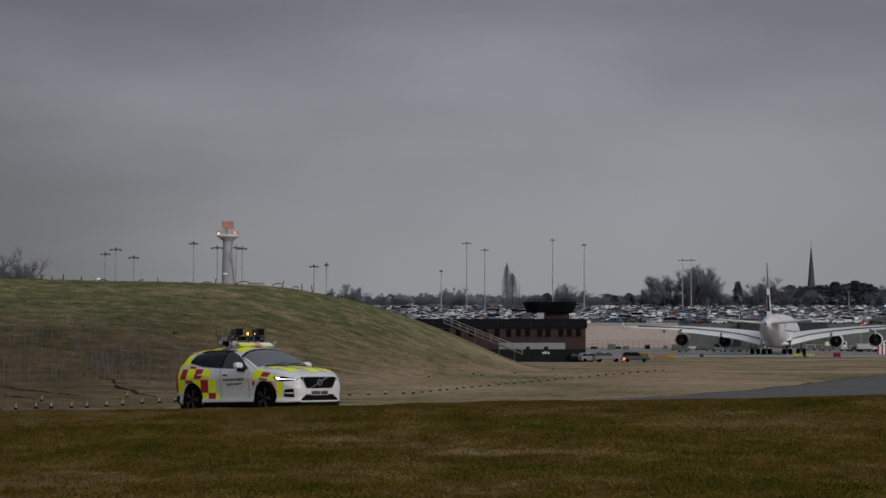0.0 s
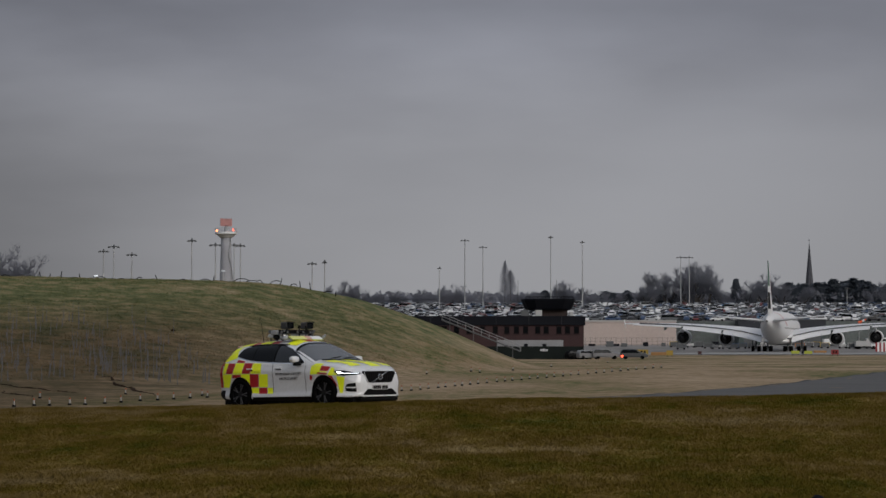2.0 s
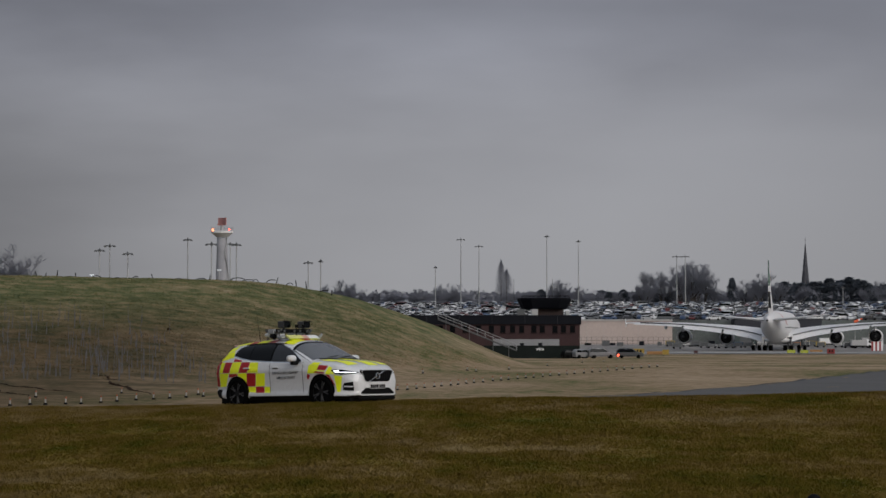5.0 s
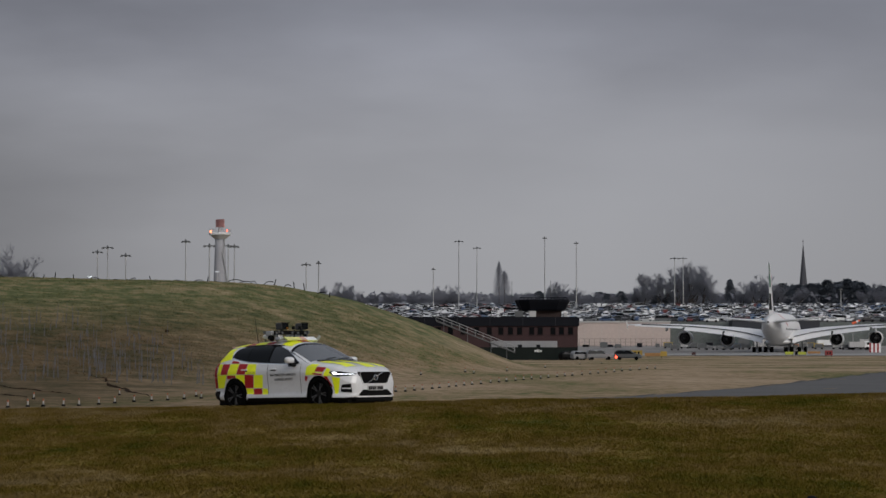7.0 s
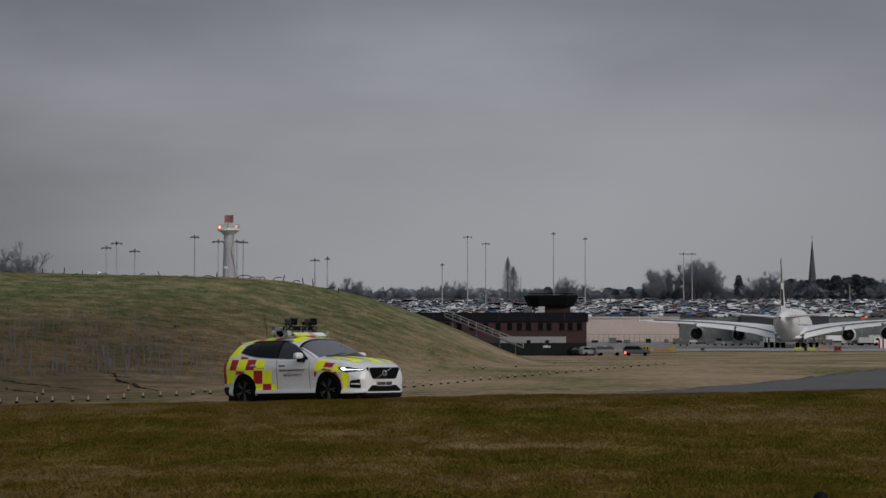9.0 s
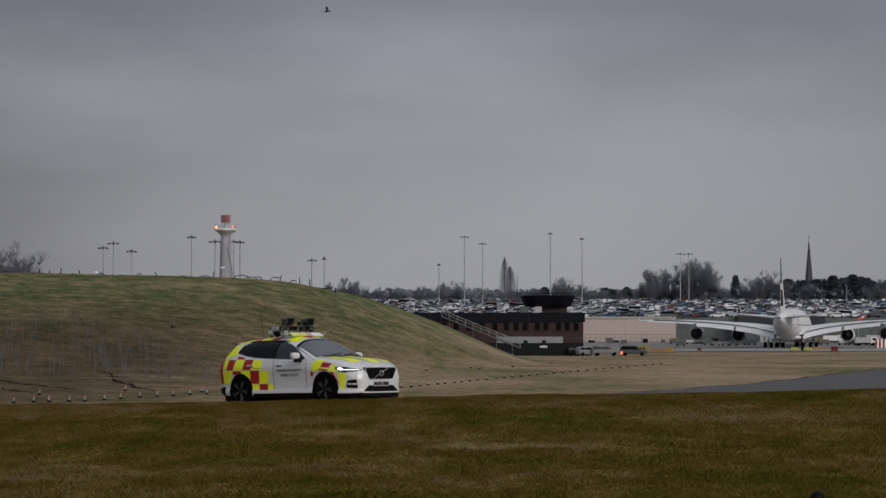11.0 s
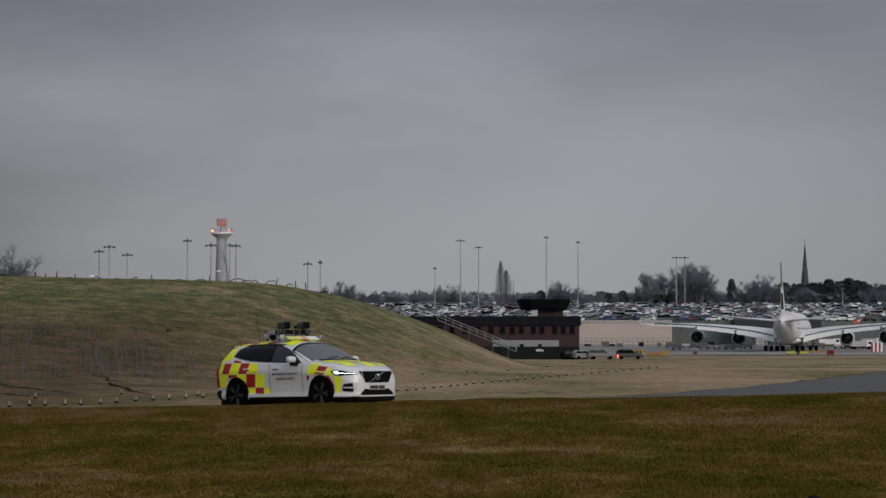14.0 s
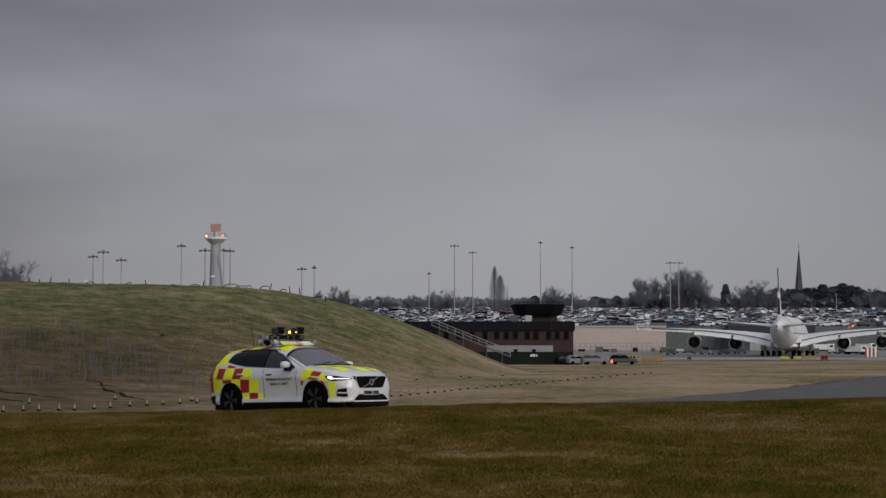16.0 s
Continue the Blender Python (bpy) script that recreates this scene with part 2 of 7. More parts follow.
def empty(name, m, label, category, group="", kind=""):
    ob = new(name)
    ob.matrix_basis = m
    return tagged(ob, label, category, group, kind)


def box(bm, x0, x1, y0, y1, z0, z1, bevel=0.0):
    r = bmesh.ops.create_cube(bm, size=1.0, matrix=Matrix.LocRotScale(
        ((x0 + x1) / 2, (y0 + y1) / 2, (z0 + z1) / 2), None, (abs(x1 - x0), abs(y1 - y0), abs(z1 - z0))))
    if bevel:
        edges = list({e for v in r["verts"] for e in v.link_edges})
        bmesh.ops.bevel(bm, geom=edges, offset=bevel, segments=2, affect="EDGES", profile=0.5)
    return bm


def boxbm(*a, **k):
    return box(bmesh.new(), *a, **k)


def rod(bm, a, b, r0, r1=None, n=8):
    """A tapered round bar from a to b."""
    a, b = Vector(a), Vector(b)
    d = b - a
    q = d.to_track_quat("Z", "Y").to_matrix().to_4x4()
    bmesh.ops.create_cone(bm, cap_ends=True, segments=n, radius1=r0, radius2=r0 if r1 is None else r1, depth=d.length,
                          matrix=Matrix.Translation((a + b) / 2) @ q)
    return bm


def rodbm(*a, **k):
    return rod(bmesh.new(), *a, **k)


def loft(bm, rings, cap=True, closed=True):
    """Skin through rings of equally many points."""
    vs = [[bm.verts.new(p) for p in r] for r in rings]
    n = len(vs[0])
    for a, b in zip(vs, vs[1:]):
        for i in range(n if closed else n - 1):
            j = (i + 1) % n
            bm.faces.new((a[i], a[j], b[j], b[i]))
    if cap:
        bm.faces.new(vs[0][::-1])
        bm.faces.new(vs[-1])
    bmesh.ops.recalc_face_normals(bm, faces=bm.faces)
    return bm


def tube_path(pts, r, n=6):
    """One continuous round bar through points."""
    bm = bmesh.new()
    pts = [Vector(p) for p in pts]
    rings = []
    for i, p in enumerate(pts):
        d = (pts[min(i + 1, len(pts) - 1)] - pts[max(i - 1, 0)]).normalized()
        u = d.cross(Vector((0.13, 0.97, 0.2))).normalized()
        v = d.cross(u)
        rings.append([p + u * r * math.cos(2 * math.pi * k / n) + v * r * math.sin(2 * math.pi * k / n) for k in range(n)])
    return loft(bm, rings)


def smooth01(t):
    t = min(1.0, max(0.0, t))
    return t * t * (3 - 2 * t)


def lerp_table(t, table):
    if t <= table[0][0]:
        return table[0][1]
    for (a, va), (b, vb) in zip(table, table[1:]):
        if t <= b:
            return va + (vb - va) * (t - a) / (b - a)
    return table[-1][1]


# ---- the ground ----
BROW_Y = 54.0


def brow(x):
    return lerp_table(x, [(-30, 0.10), (-9.4, 0.215), (-4.6, 0.285), (-2.2, 0.335), (0, 0.415), (2.2, 0.445), (4.7, 0.46), (6.5, 0.495), (9.4, 0.57), (30, 0.85)])


def hill(x, y):
    """Grassed embankment with a flat top, falling 1 in 3 to its end."""
    toe = lerp_table(y, [(84, -3.5), (91, -1.9), (126, 1.5), (160, 5.0), (200, 8.9), (250, 10.8), (310, 12.0)])
    u = (1 - (toe - x) / 17.0 * 1.04) / 0.07
    side = 1 - 0.07 * (u + math.log1p(math.exp(-u)) if u > 0 else math.log1p(math.exp(u)))
    side = max(0.0, side)
    side = side * side * 2.5 if side < 0.2 else side - 0.1 * (1 - smooth01((side - 0.2) / 0.5))
    front = smooth01((y - 84) / 96)
    far = 1 - smooth01((y - 262) / 50)
    crest = 5.75 + 0.022 * max(0.0, min(60.0, -x))
    return crest * side * front * far


def ground_z(x, y):
    if y < 58.0:
        b = brow(x)
        if y < BROW_Y:
            z = b * smooth01((y - 32) / (BROW_Y - 32))
        else:
            z = b * (1 - smooth01((y - BROW_Y) / 4.0)) + road_z(x) * smooth01((y - BROW_Y) / 4.0)
    elif y < 66:
        z = road_z(x)
    else:
        k = smooth01((y - 66) / 8)
        z = road_z(x) * (1 - k)
        z += lerp_table(y, [(66, 0), (160, 0.0), (300, -0.5), (410, -0.75), (470, -0.6), (560, -0.40), (640, -0.26), (690, -0.14), (712, 0.10), (748, 1.5), (2600, 1.5), (4600, 1.5)])
    if y > 84:
        z += hill(x, y)
    amp = 0.02 if y < 57 else (0.0 if y < 68 else 0.05)
    return z + amp * noise.noise(Vector((x * 0.35, y * 0.22, 0))) + (amp * 0.8 if y > 90 else 0) * noise.noise(Vector((x * 0.9, y * 0.5, 3)))


def road_z(x):
    return 0.13 + 0.028 * max(-6.0, min(0.0, x + 2.0))


def build_ground():
    xs = sorted({*np.round(np.linspace(-30, 34, 97), 2), *[-3000, -1500, -700, -350, -200, -130, -90, -70, -60, -50, -40, 40, 50, 65, 90, 130, 200, 350, 700, 1500, 3000]})
    ys = sorted({*[-3000, -1000, -300, -100, -40, -10, 5, 15], *np.round(np.linspace(22, 52, 24), 2), *np.round(np.linspace(52.5, 76, 48), 2),
                 *np.round(np.linspace(78, 320, 122), 1), *[340, 370, 400, 430, 470, 520, 540, 560, 600, 640, 665, 690, 700, 712, 724, 736, 748, 900, 1200, 1700, 2600, 4600]})
    verts = [(x, y, ground_z(x, y)) for y in ys for x in xs]
    n = len(xs)
    faces = [(j * n + i, j * n + i + 1, (j + 1) * n + i + 1, (j + 1) * n + i) for j in range(len(ys) - 1) for i in range(n - 1)]
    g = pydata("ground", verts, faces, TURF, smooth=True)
    tagged(g, "patchy straw and green winter turf with a grassed embankment", "ground", kind="structure")
    return g


build_ground()


def strip(name, left, right, z_up, material, label, category):
    """A paved strip between two plan lines, draped on the ground."""
    verts, faces = [], []
    m = 10
    for (a, b) in zip(left, right):
        for i in range(m + 1):
            x, y = a[0] + (b[0] - a[0]) * i / m, a[1] + (b[1] - a[1]) * i / m
            verts.append((x, y, ground_z(x, y) + z_up))
    for j in range(len(left) - 1):
        for i in range(m):
            faces.append((j * (m + 1) + i, j * (m + 1) + i + 1, (j + 1) * (m + 1) + i + 1, (j + 1) * (m + 1) + i))
    return tagged(pydata(name, verts, faces, material, smooth=True), label, category, kind="structure")


def far_edge(y):
    return lerp_table(y, [(64.5, -8.0), (68.0, -1.0), (73.0, 3.6), (78, 6.0), (97, 12.4), (120, 18.6), (147, 25.8), (175, 33.0)])


tx_ys = [57.2 + 0.7 * i for i in range(14)] + [67.5 + 3 * i for i in range(37)]
strip("taxiway", [(max(3.0, far_edge(y)), y) for y in tx_ys], [(60 + (y - 57) * 0.4, y) for y in tx_ys], 0.03, ASPHALT,
      "grey asphalt taxiway curving away through the turf", "taxiway")
ap_ys = [524 + 4 * i for i in range(57)]
APRON = mat("worn_apron", (0.215, 0.205, 0.195), 0.9, vary=0.3, size=14, fine=8)
strip("apron", [(28, y) for y in ap_ys], [(300, y) for y in ap_ys], 0.06, APRON, "worn grey apron where the airliner rolls", "apron")
st_ys = [540 + 6 * i for i in range(10)]
strip("pale_strip", [(28, y) for y in st_ys], [(300, y) for y in st_ys], 0.12, CONCRETE, "pale concrete taxiway strip across the apron", "taxiway")

KERB = mat("drain_channel", (0.03, 0.03, 0.032), 0.9, vary=0.3)
kb_ys = [70 + 3 * i for i in range(36)]
strip("taxiway_drain", [(max(3.0, far_edge(y)) - 0.22, y) for y in kb_ys], [(max(3.0, far_edge(y)) + 0.05, y) for y in kb_ys], 0.04, KERB, "dark drain line along the taxiway edge", "kerb")


# ---- sky: slowly drifting overcast far behind everything ----
def cloud_mat():
    m = bpy.data.materials.new("overcast_cloud")
    m.use_nodes = True
    n, l = m.node_tree.nodes, m.node_tree.links
    n.clear()
    out = n.new("ShaderNodeOutputMaterial")
    em = n.new("ShaderNodeEmission")
    co = n.new("ShaderNodeTexCoord")
    mp = n.new("ShaderNodeMapping")
    mp.inputs["Rotation"].default_value = (0, radians(5), 0)
    mp.inputs["Scale"].default_value = (0.0012, 0.0012, 0.0040)
    l.new(co.outputs["Object"], mp.inputs[0])
    no = n.new("ShaderNodeTexNoise")
    no.inputs["Scale"].default_value, no.inputs["Detail"].default_value = 1.0, 6
    no.inputs["Roughness"].default_value = 0.46
    l.new(mp.outputs[0], no.inputs[0])
    sep = n.new("ShaderNodeSeparateXYZ")
    l.new(co.outputs["Object"], sep.inputs[0])
    hz = n.new("ShaderNodeMapRange")
    hz.inputs[1].default_value, hz.inputs[2].default_value = 0.0, 600.0
    l.new(sep.outputs[2], hz.inputs[0])
    ramp = n.new("ShaderNodeValToRGB")
    e = ramp.color_ramp.elements
    stops = [(0.0, (0.282, 0.283, 0.296)), (0.30, (0.297, 0.300, 0.318)), (0.60, (0.298, 0.303, 0.330)), (0.74, (0.281, 0.288, 0.321)), (0.86, (0.245, 0.253, 0.289)), (1.0, (0.212, 0.221, 0.258))]
    while len(e) < len(stops):
        e.new(0.5)
    for el, (p, c) in zip(e, stops):
        el.position, el.color = p, (*c, 1)
    l.new(hz.outputs[0], ramp.inputs[0])
    # thicker, darker cloud higher up
    am = n.new("ShaderNodeMapRange")
    am.inputs[1].default_value, am.inputs[2].default_value = 0.32, 0.68
    am.inputs[3].default_value, am.inputs[4].default_value = 0.81, 1.15
    l.new(no.outputs[0], am.inputs[0])
    fade = n.new("ShaderNodeMapRange")
    fade.inputs[1].default_value, fade.inputs[2].default_value = 180.0, 520.0
    fade.inputs[3].default_value, fade.inputs[4].default_value = 0.15, 1.0
    l.new(sep.outputs[2], fade.inputs[0])
    one = n.new("ShaderNodeMix")
    one.data_type = "FLOAT"
    one.inputs[2].default_value = 1.0
    l.new(fade.outputs[0], one.inputs[0])
    l.new(am.outputs[0], one.inputs[3])
    mul = n.new("ShaderNodeMix")
    mul.data_type, mul.blend_type = "RGBA", "MULTIPLY"
    mul.inputs[0].default_value = 1.0
    l.new(ramp.outputs[0], mul.inputs[6])
    l.new(one.outputs[0], mul.inputs[7])
    # darker towards both sides: lens vignette put into the sky's colour
    band = n.new("ShaderNodeValToRGB")
    be = band.color_ramp.elements
    marks = [(0.30, 0.44), (0.415, 0.47), (0.478, 0.87), (0.53, 1.01), (0.58, 1.025), (0.63, 0.92), (0.74, 0.68)]
    while len(be) < len(marks):
        be.new(0.5)
    for el, (q, c) in zip(be, marks):
        el.position, el.color = q, (c, c, c, 1)
    bx = n.new("ShaderNodeMapRange")
    bx.inputs[1].default_value, bx.inputs[2].default_value = -4000.0, 4000.0
    wob = n.new("ShaderNodeMath")
    wob.operation = "MULTIPLY_ADD"
    wob.inputs[1].default_value = 500.0
    l.new(no.outputs[0], wob.inputs[0])
    l.new(sep.outputs[0], wob.inputs[2])
    l.new(wob.outputs[0], bx.inputs[0])
    l.new(bx.outputs[0], band.inputs[0])
    mul2 = n.new("ShaderNodeMix")
    mul2.data_type, mul2.blend_type = "RGBA", "MULTIPLY"
    mul2.inputs[0].default_value = 1.0
    l.new(mul.outputs[2], mul2.inputs[6])
    l.new(band.outputs[0], mul2.inputs[7])
    l.new(mul2.outputs[2], em.inputs[0])
    l.new(em.outputs[0], out.inputs[0])
    return m


def build_sky():
    """A curved wall of cloud, 4.5 km off, across a third of the horizon."""
    verts, faces = [], []
    n, R = 60, 4500.0
    for i in range(n + 1):
        a = radians(-65 + 130 * i / n)
        verts += [(R * math.sin(a), R * math.cos(a), -60), (R * math.sin(a), R * math.cos(a), 900), (0.94 * R * math.sin(a), 0.94 * R * math.cos(a), 2400)]
    for i in range(n):
        for k in range(2):
            faces.append((i * 3 + k, i * 3 + k + 1, i * 3 + k + 4, i * 3 + k + 3))
    ob = pydata("cloud_layer", verts, faces, cloud_mat(), smooth=True)
    return tagged(ob, "soft grey overcast with darker drifting bands", "sky", kind="structure")


sky = build_sky()


# ---- the airfield car ----
LEN_R, LEN_F = -2.34, 2.34
AXLES = (-1.40, 1.415)


def top_z(x):
    return lerp_table(x, TOP)


TOP = [(-2.34, 0.95), (-2.325, 1.035), (-2.27, 1.085), (-2.16, 1.145), (-2.05, 1.235), (-1.95, 1.365), (-1.87, 1.495), (-1.80, 1.565), (-1.62, 1.592), (-1.35, 1.618),
       (-0.9, 1.648), (-0.45, 1.655), (-0.05, 1.640), (0.25, 1.592), (0.50, 1.490), (0.75, 1.345), (0.98, 1.200), (1.10, 1.135), (1.30, 1.112),
       (1.60, 1.080), (1.85, 1.035), (2.05, 0.975), (2.18, 0.915), (2.28, 0.845), (2.34, 0.76)]


def belt_z(x):
    return min(lerp_table(x, [(-2.34, 0.88), (-2.2, 1.02), (-2.0, 1.09), (-1.0, 1.085), (0.6, 1.05), (1.2, 0.99), (1.9, 0.90), (2.34, 0.64)]), top_z(x) - 0.05)


def bottom_z(x):
    return lerp_table(x, [(-2.34, 0.36), (-2.1, 0.26), (-1.8, 0.22), (1.8, 0.20), (2.2, 0.21), (2.34, 0.27)])


def half_w(x):
    return lerp_table(x, [(-2.34, 0.60), (-2.30, 0.72), (-2.20, 0.81), (-2.0, 0.875), (-1.75, 0.92), (-1.4, 0.945), (-0.5, 0.935), (0.6, 0.93), (1.5, 0.945),
                          (1.85, 0.91), (2.05, 0.855), (2.18, 0.785), (2.27, 0.715), (2.34, 0.62)])


def side_y(x, z):
    """Half width of the body at length x and height z."""
    w, b, t = half_w(x), belt_z(x), top_z(x)
    if z <= b:
        f = (z - bottom_z(x)) / max(0.05, b - bottom_z(x))
        shape = lerp_table(f, [(0, 0.93), (0.10, 0.985), (0.16, 0.985), (0.24, 0.955), (0.45, 0.965), (0.68, 0.990), (0.78, 1.0), (0.84, 0.997), (0.92, 0.978), (1.0, 0.962)])
        return w * shape
    h = max(0.001, t - b)
    q = min(1.0, (z - b) / h)
    yy = w * 0.962 * (1 - q ** 4.6) ** (1 / 2.7)
    return yy * (1 - 0.30 * min(1.0, (z - b) / 0.62))


def top_at(x, y):
    lo, hi = belt_z(x), top_z(x)
    for _ in range(24):
        mid = (lo + hi) / 2
        if side_y(x, mid) > y:
            lo = mid
        else:
            hi = mid
    return lo


def skin(x, y, z):
    """0 white, 3 black: the bare body under the coloured film."""
    if z < 0.27 or (x < -1.98 and z < 0.47):
        return 3
    return 0


def car_body(parent):
    bm = bmesh.new()
    xs = list(np.arange(LEN_R, LEN_F + 0.001, 0.026))
    rings = []
    for x in xs:
        b0, b1, t = bottom_z(x), belt_z(x), top_z(x)
        half = [(side_y(x, b0 + (b1 - b0) * i / 22), b0 + (b1 - b0) * i / 22) for i in range(23)]
        for i in range(1, 18):
            q = math.sin(math.pi / 2 * i / 18)
            z = b1 + (t - b1) * q
            half.append((side_y(x, z), z))
        ring = [(x, -y, z) for y, z in half] + [(x, 0, t)] + [(x, y, z) for y, z in half[::-1]]
        rings.append(ring)
    loft(bm, rings)
    me = bpy.data.meshes.new("body")
    bm.to_mesh(me)
    bm.free()
    body = new("body", me)
    cut = bmesh.new()
    for ax in AXLES:
        rod(cut, (ax, -1.2, 0.375), (ax, -0.60, 0.375), 0.408, n=40)
        rod(cut, (ax, 0.60, 0.375), (ax, 1.2, 0.375), 0.408, n=40)
    cm = bpy.data.meshes.new("arches")
    cut.to_mesh(cm)
    cut.free()
    cutter = new("arches", cm)
    mod = body.modifiers.new("arch", "BOOLEAN")
    mod.operation, mod.object, mod.solver = "DIFFERENCE", cutter, "EXACT"
    bpy.context.view_layer.update()
    done = bpy.data.meshes.new_from_object(body.evaluated_get(bpy.context.evaluated_depsgraph_get()))
    body.modifiers.clear()
    body.data = done
    bpy.data.objects.remove(cutter)
    done.materials.clear()
    for m in (SILVER, YELLOW, RED, BLACK):
        done.materials.append(m)
    for p in done.polygons:
        c = p.center
        inside = any(math.hypot(c.x - ax, c.z - 0.375) < 0.405 and abs(c.y) > 0.59 for ax in AXLES) or \
            any(abs(math.hypot(c.x - ax, c.z - 0.375) - 0.408) < 0.004 and abs(p.normal.y) < 0.4 for ax in AXLES)
        p.material_index = 3 if inside else skin(c.x, c.y, c.z)
        p.use_smooth = not inside
    body.parent = parent
    return body


def side_patch(name, lower, upper, x0, x1, sgn, off, material, parent, label="", n=26, m=8):
    """A panel that lies on the flank between two lines z(x)."""
    verts, faces = [], []
    for i in range(n + 1):
        x = x0 + (x1 - x0) * i / n
        a, b = lerp_table(x, lower), lerp_table(x, upper)
        for j in range(m + 1):
            z = a + (b - a) * j / m
            verts.append((x, sgn * (side_y(x, z) + off), z))
    for i in range(n):
        for j in range(m):
            f = (i * (m + 1) + j, (i + 1) * (m + 1) + j, (i + 1) * (m + 1) + j + 1, i * (m + 1) + j + 1)
            faces.append(f if sgn < 0 else f[::-1])
    return pydata(name, verts, faces, material, parent, label, smooth=True)


def off_arch(x, z):
    """Keeps film clear of the wheel arches."""
    for ax in AXLES:
        dx, dz = x - ax, z - 0.375
        r = math.hypot(dx, dz)
        if r < 0.414:
            k = 0.414 / max(r, 0.01)
            return ax + dx * k, 0.375 + dz * k
    return x, z


def flank_quad(name, c, sgn, off, material, parent, label="", n=12):
    """A piece of coloured film on the flank; corners (x, z): rear low, front low, front high, rear high."""
    verts, faces = [], []
    for i in range(n + 1):
        for j in range(n + 1):
            u, v = i / n, j / n
            x = (c[0][0] * (1 - u) + c[1][0] * u) * (1 - v) + (c[3][0] * (1 - u) + c[2][0] * u) * v
            z = (c[0][1] * (1 - u) + c[1][1] * u) * (1 - v) + (c[3][1] * (1 - u) + c[2][1] * u) * v
            x, z = off_arch(x, z)
            verts.append((x, sgn * (side_y(x, z) + off), z))
    for i in range(n):
        for j in range(n):
            f = (i * (n + 1) + j, (i + 1) * (n + 1) + j, (i + 1) * (n + 1) + j + 1, i * (n + 1) + j + 1)
            faces.append(f if sgn < 0 else f[::-1])
    return pydata(name, verts, faces, material, parent, label, smooth=True)


def top_quad(name, x0, x1, y0, y1, off, material, parent, skew=0.0, n=14):
    """A piece of coloured film on the bonnet or roof."""
    verts, faces = [], []
    for i in range(n + 1):
        for j in range(n + 1):
            y = y0 + (y1 - y0) * j / n
            x = x0 + (x1 - x0) * i / n + skew * abs(y)
            verts.append((x, y, top_at(x, abs(y)) + off))
    for i in range(n):
        for j in range(n):
            faces.append((i * (n + 1) + j, (i + 1) * (n + 1) + j, (i + 1) * (n + 1) + j + 1, i * (n + 1) + j + 1))
    return pydata(name, verts, faces, material, parent, smooth=True)


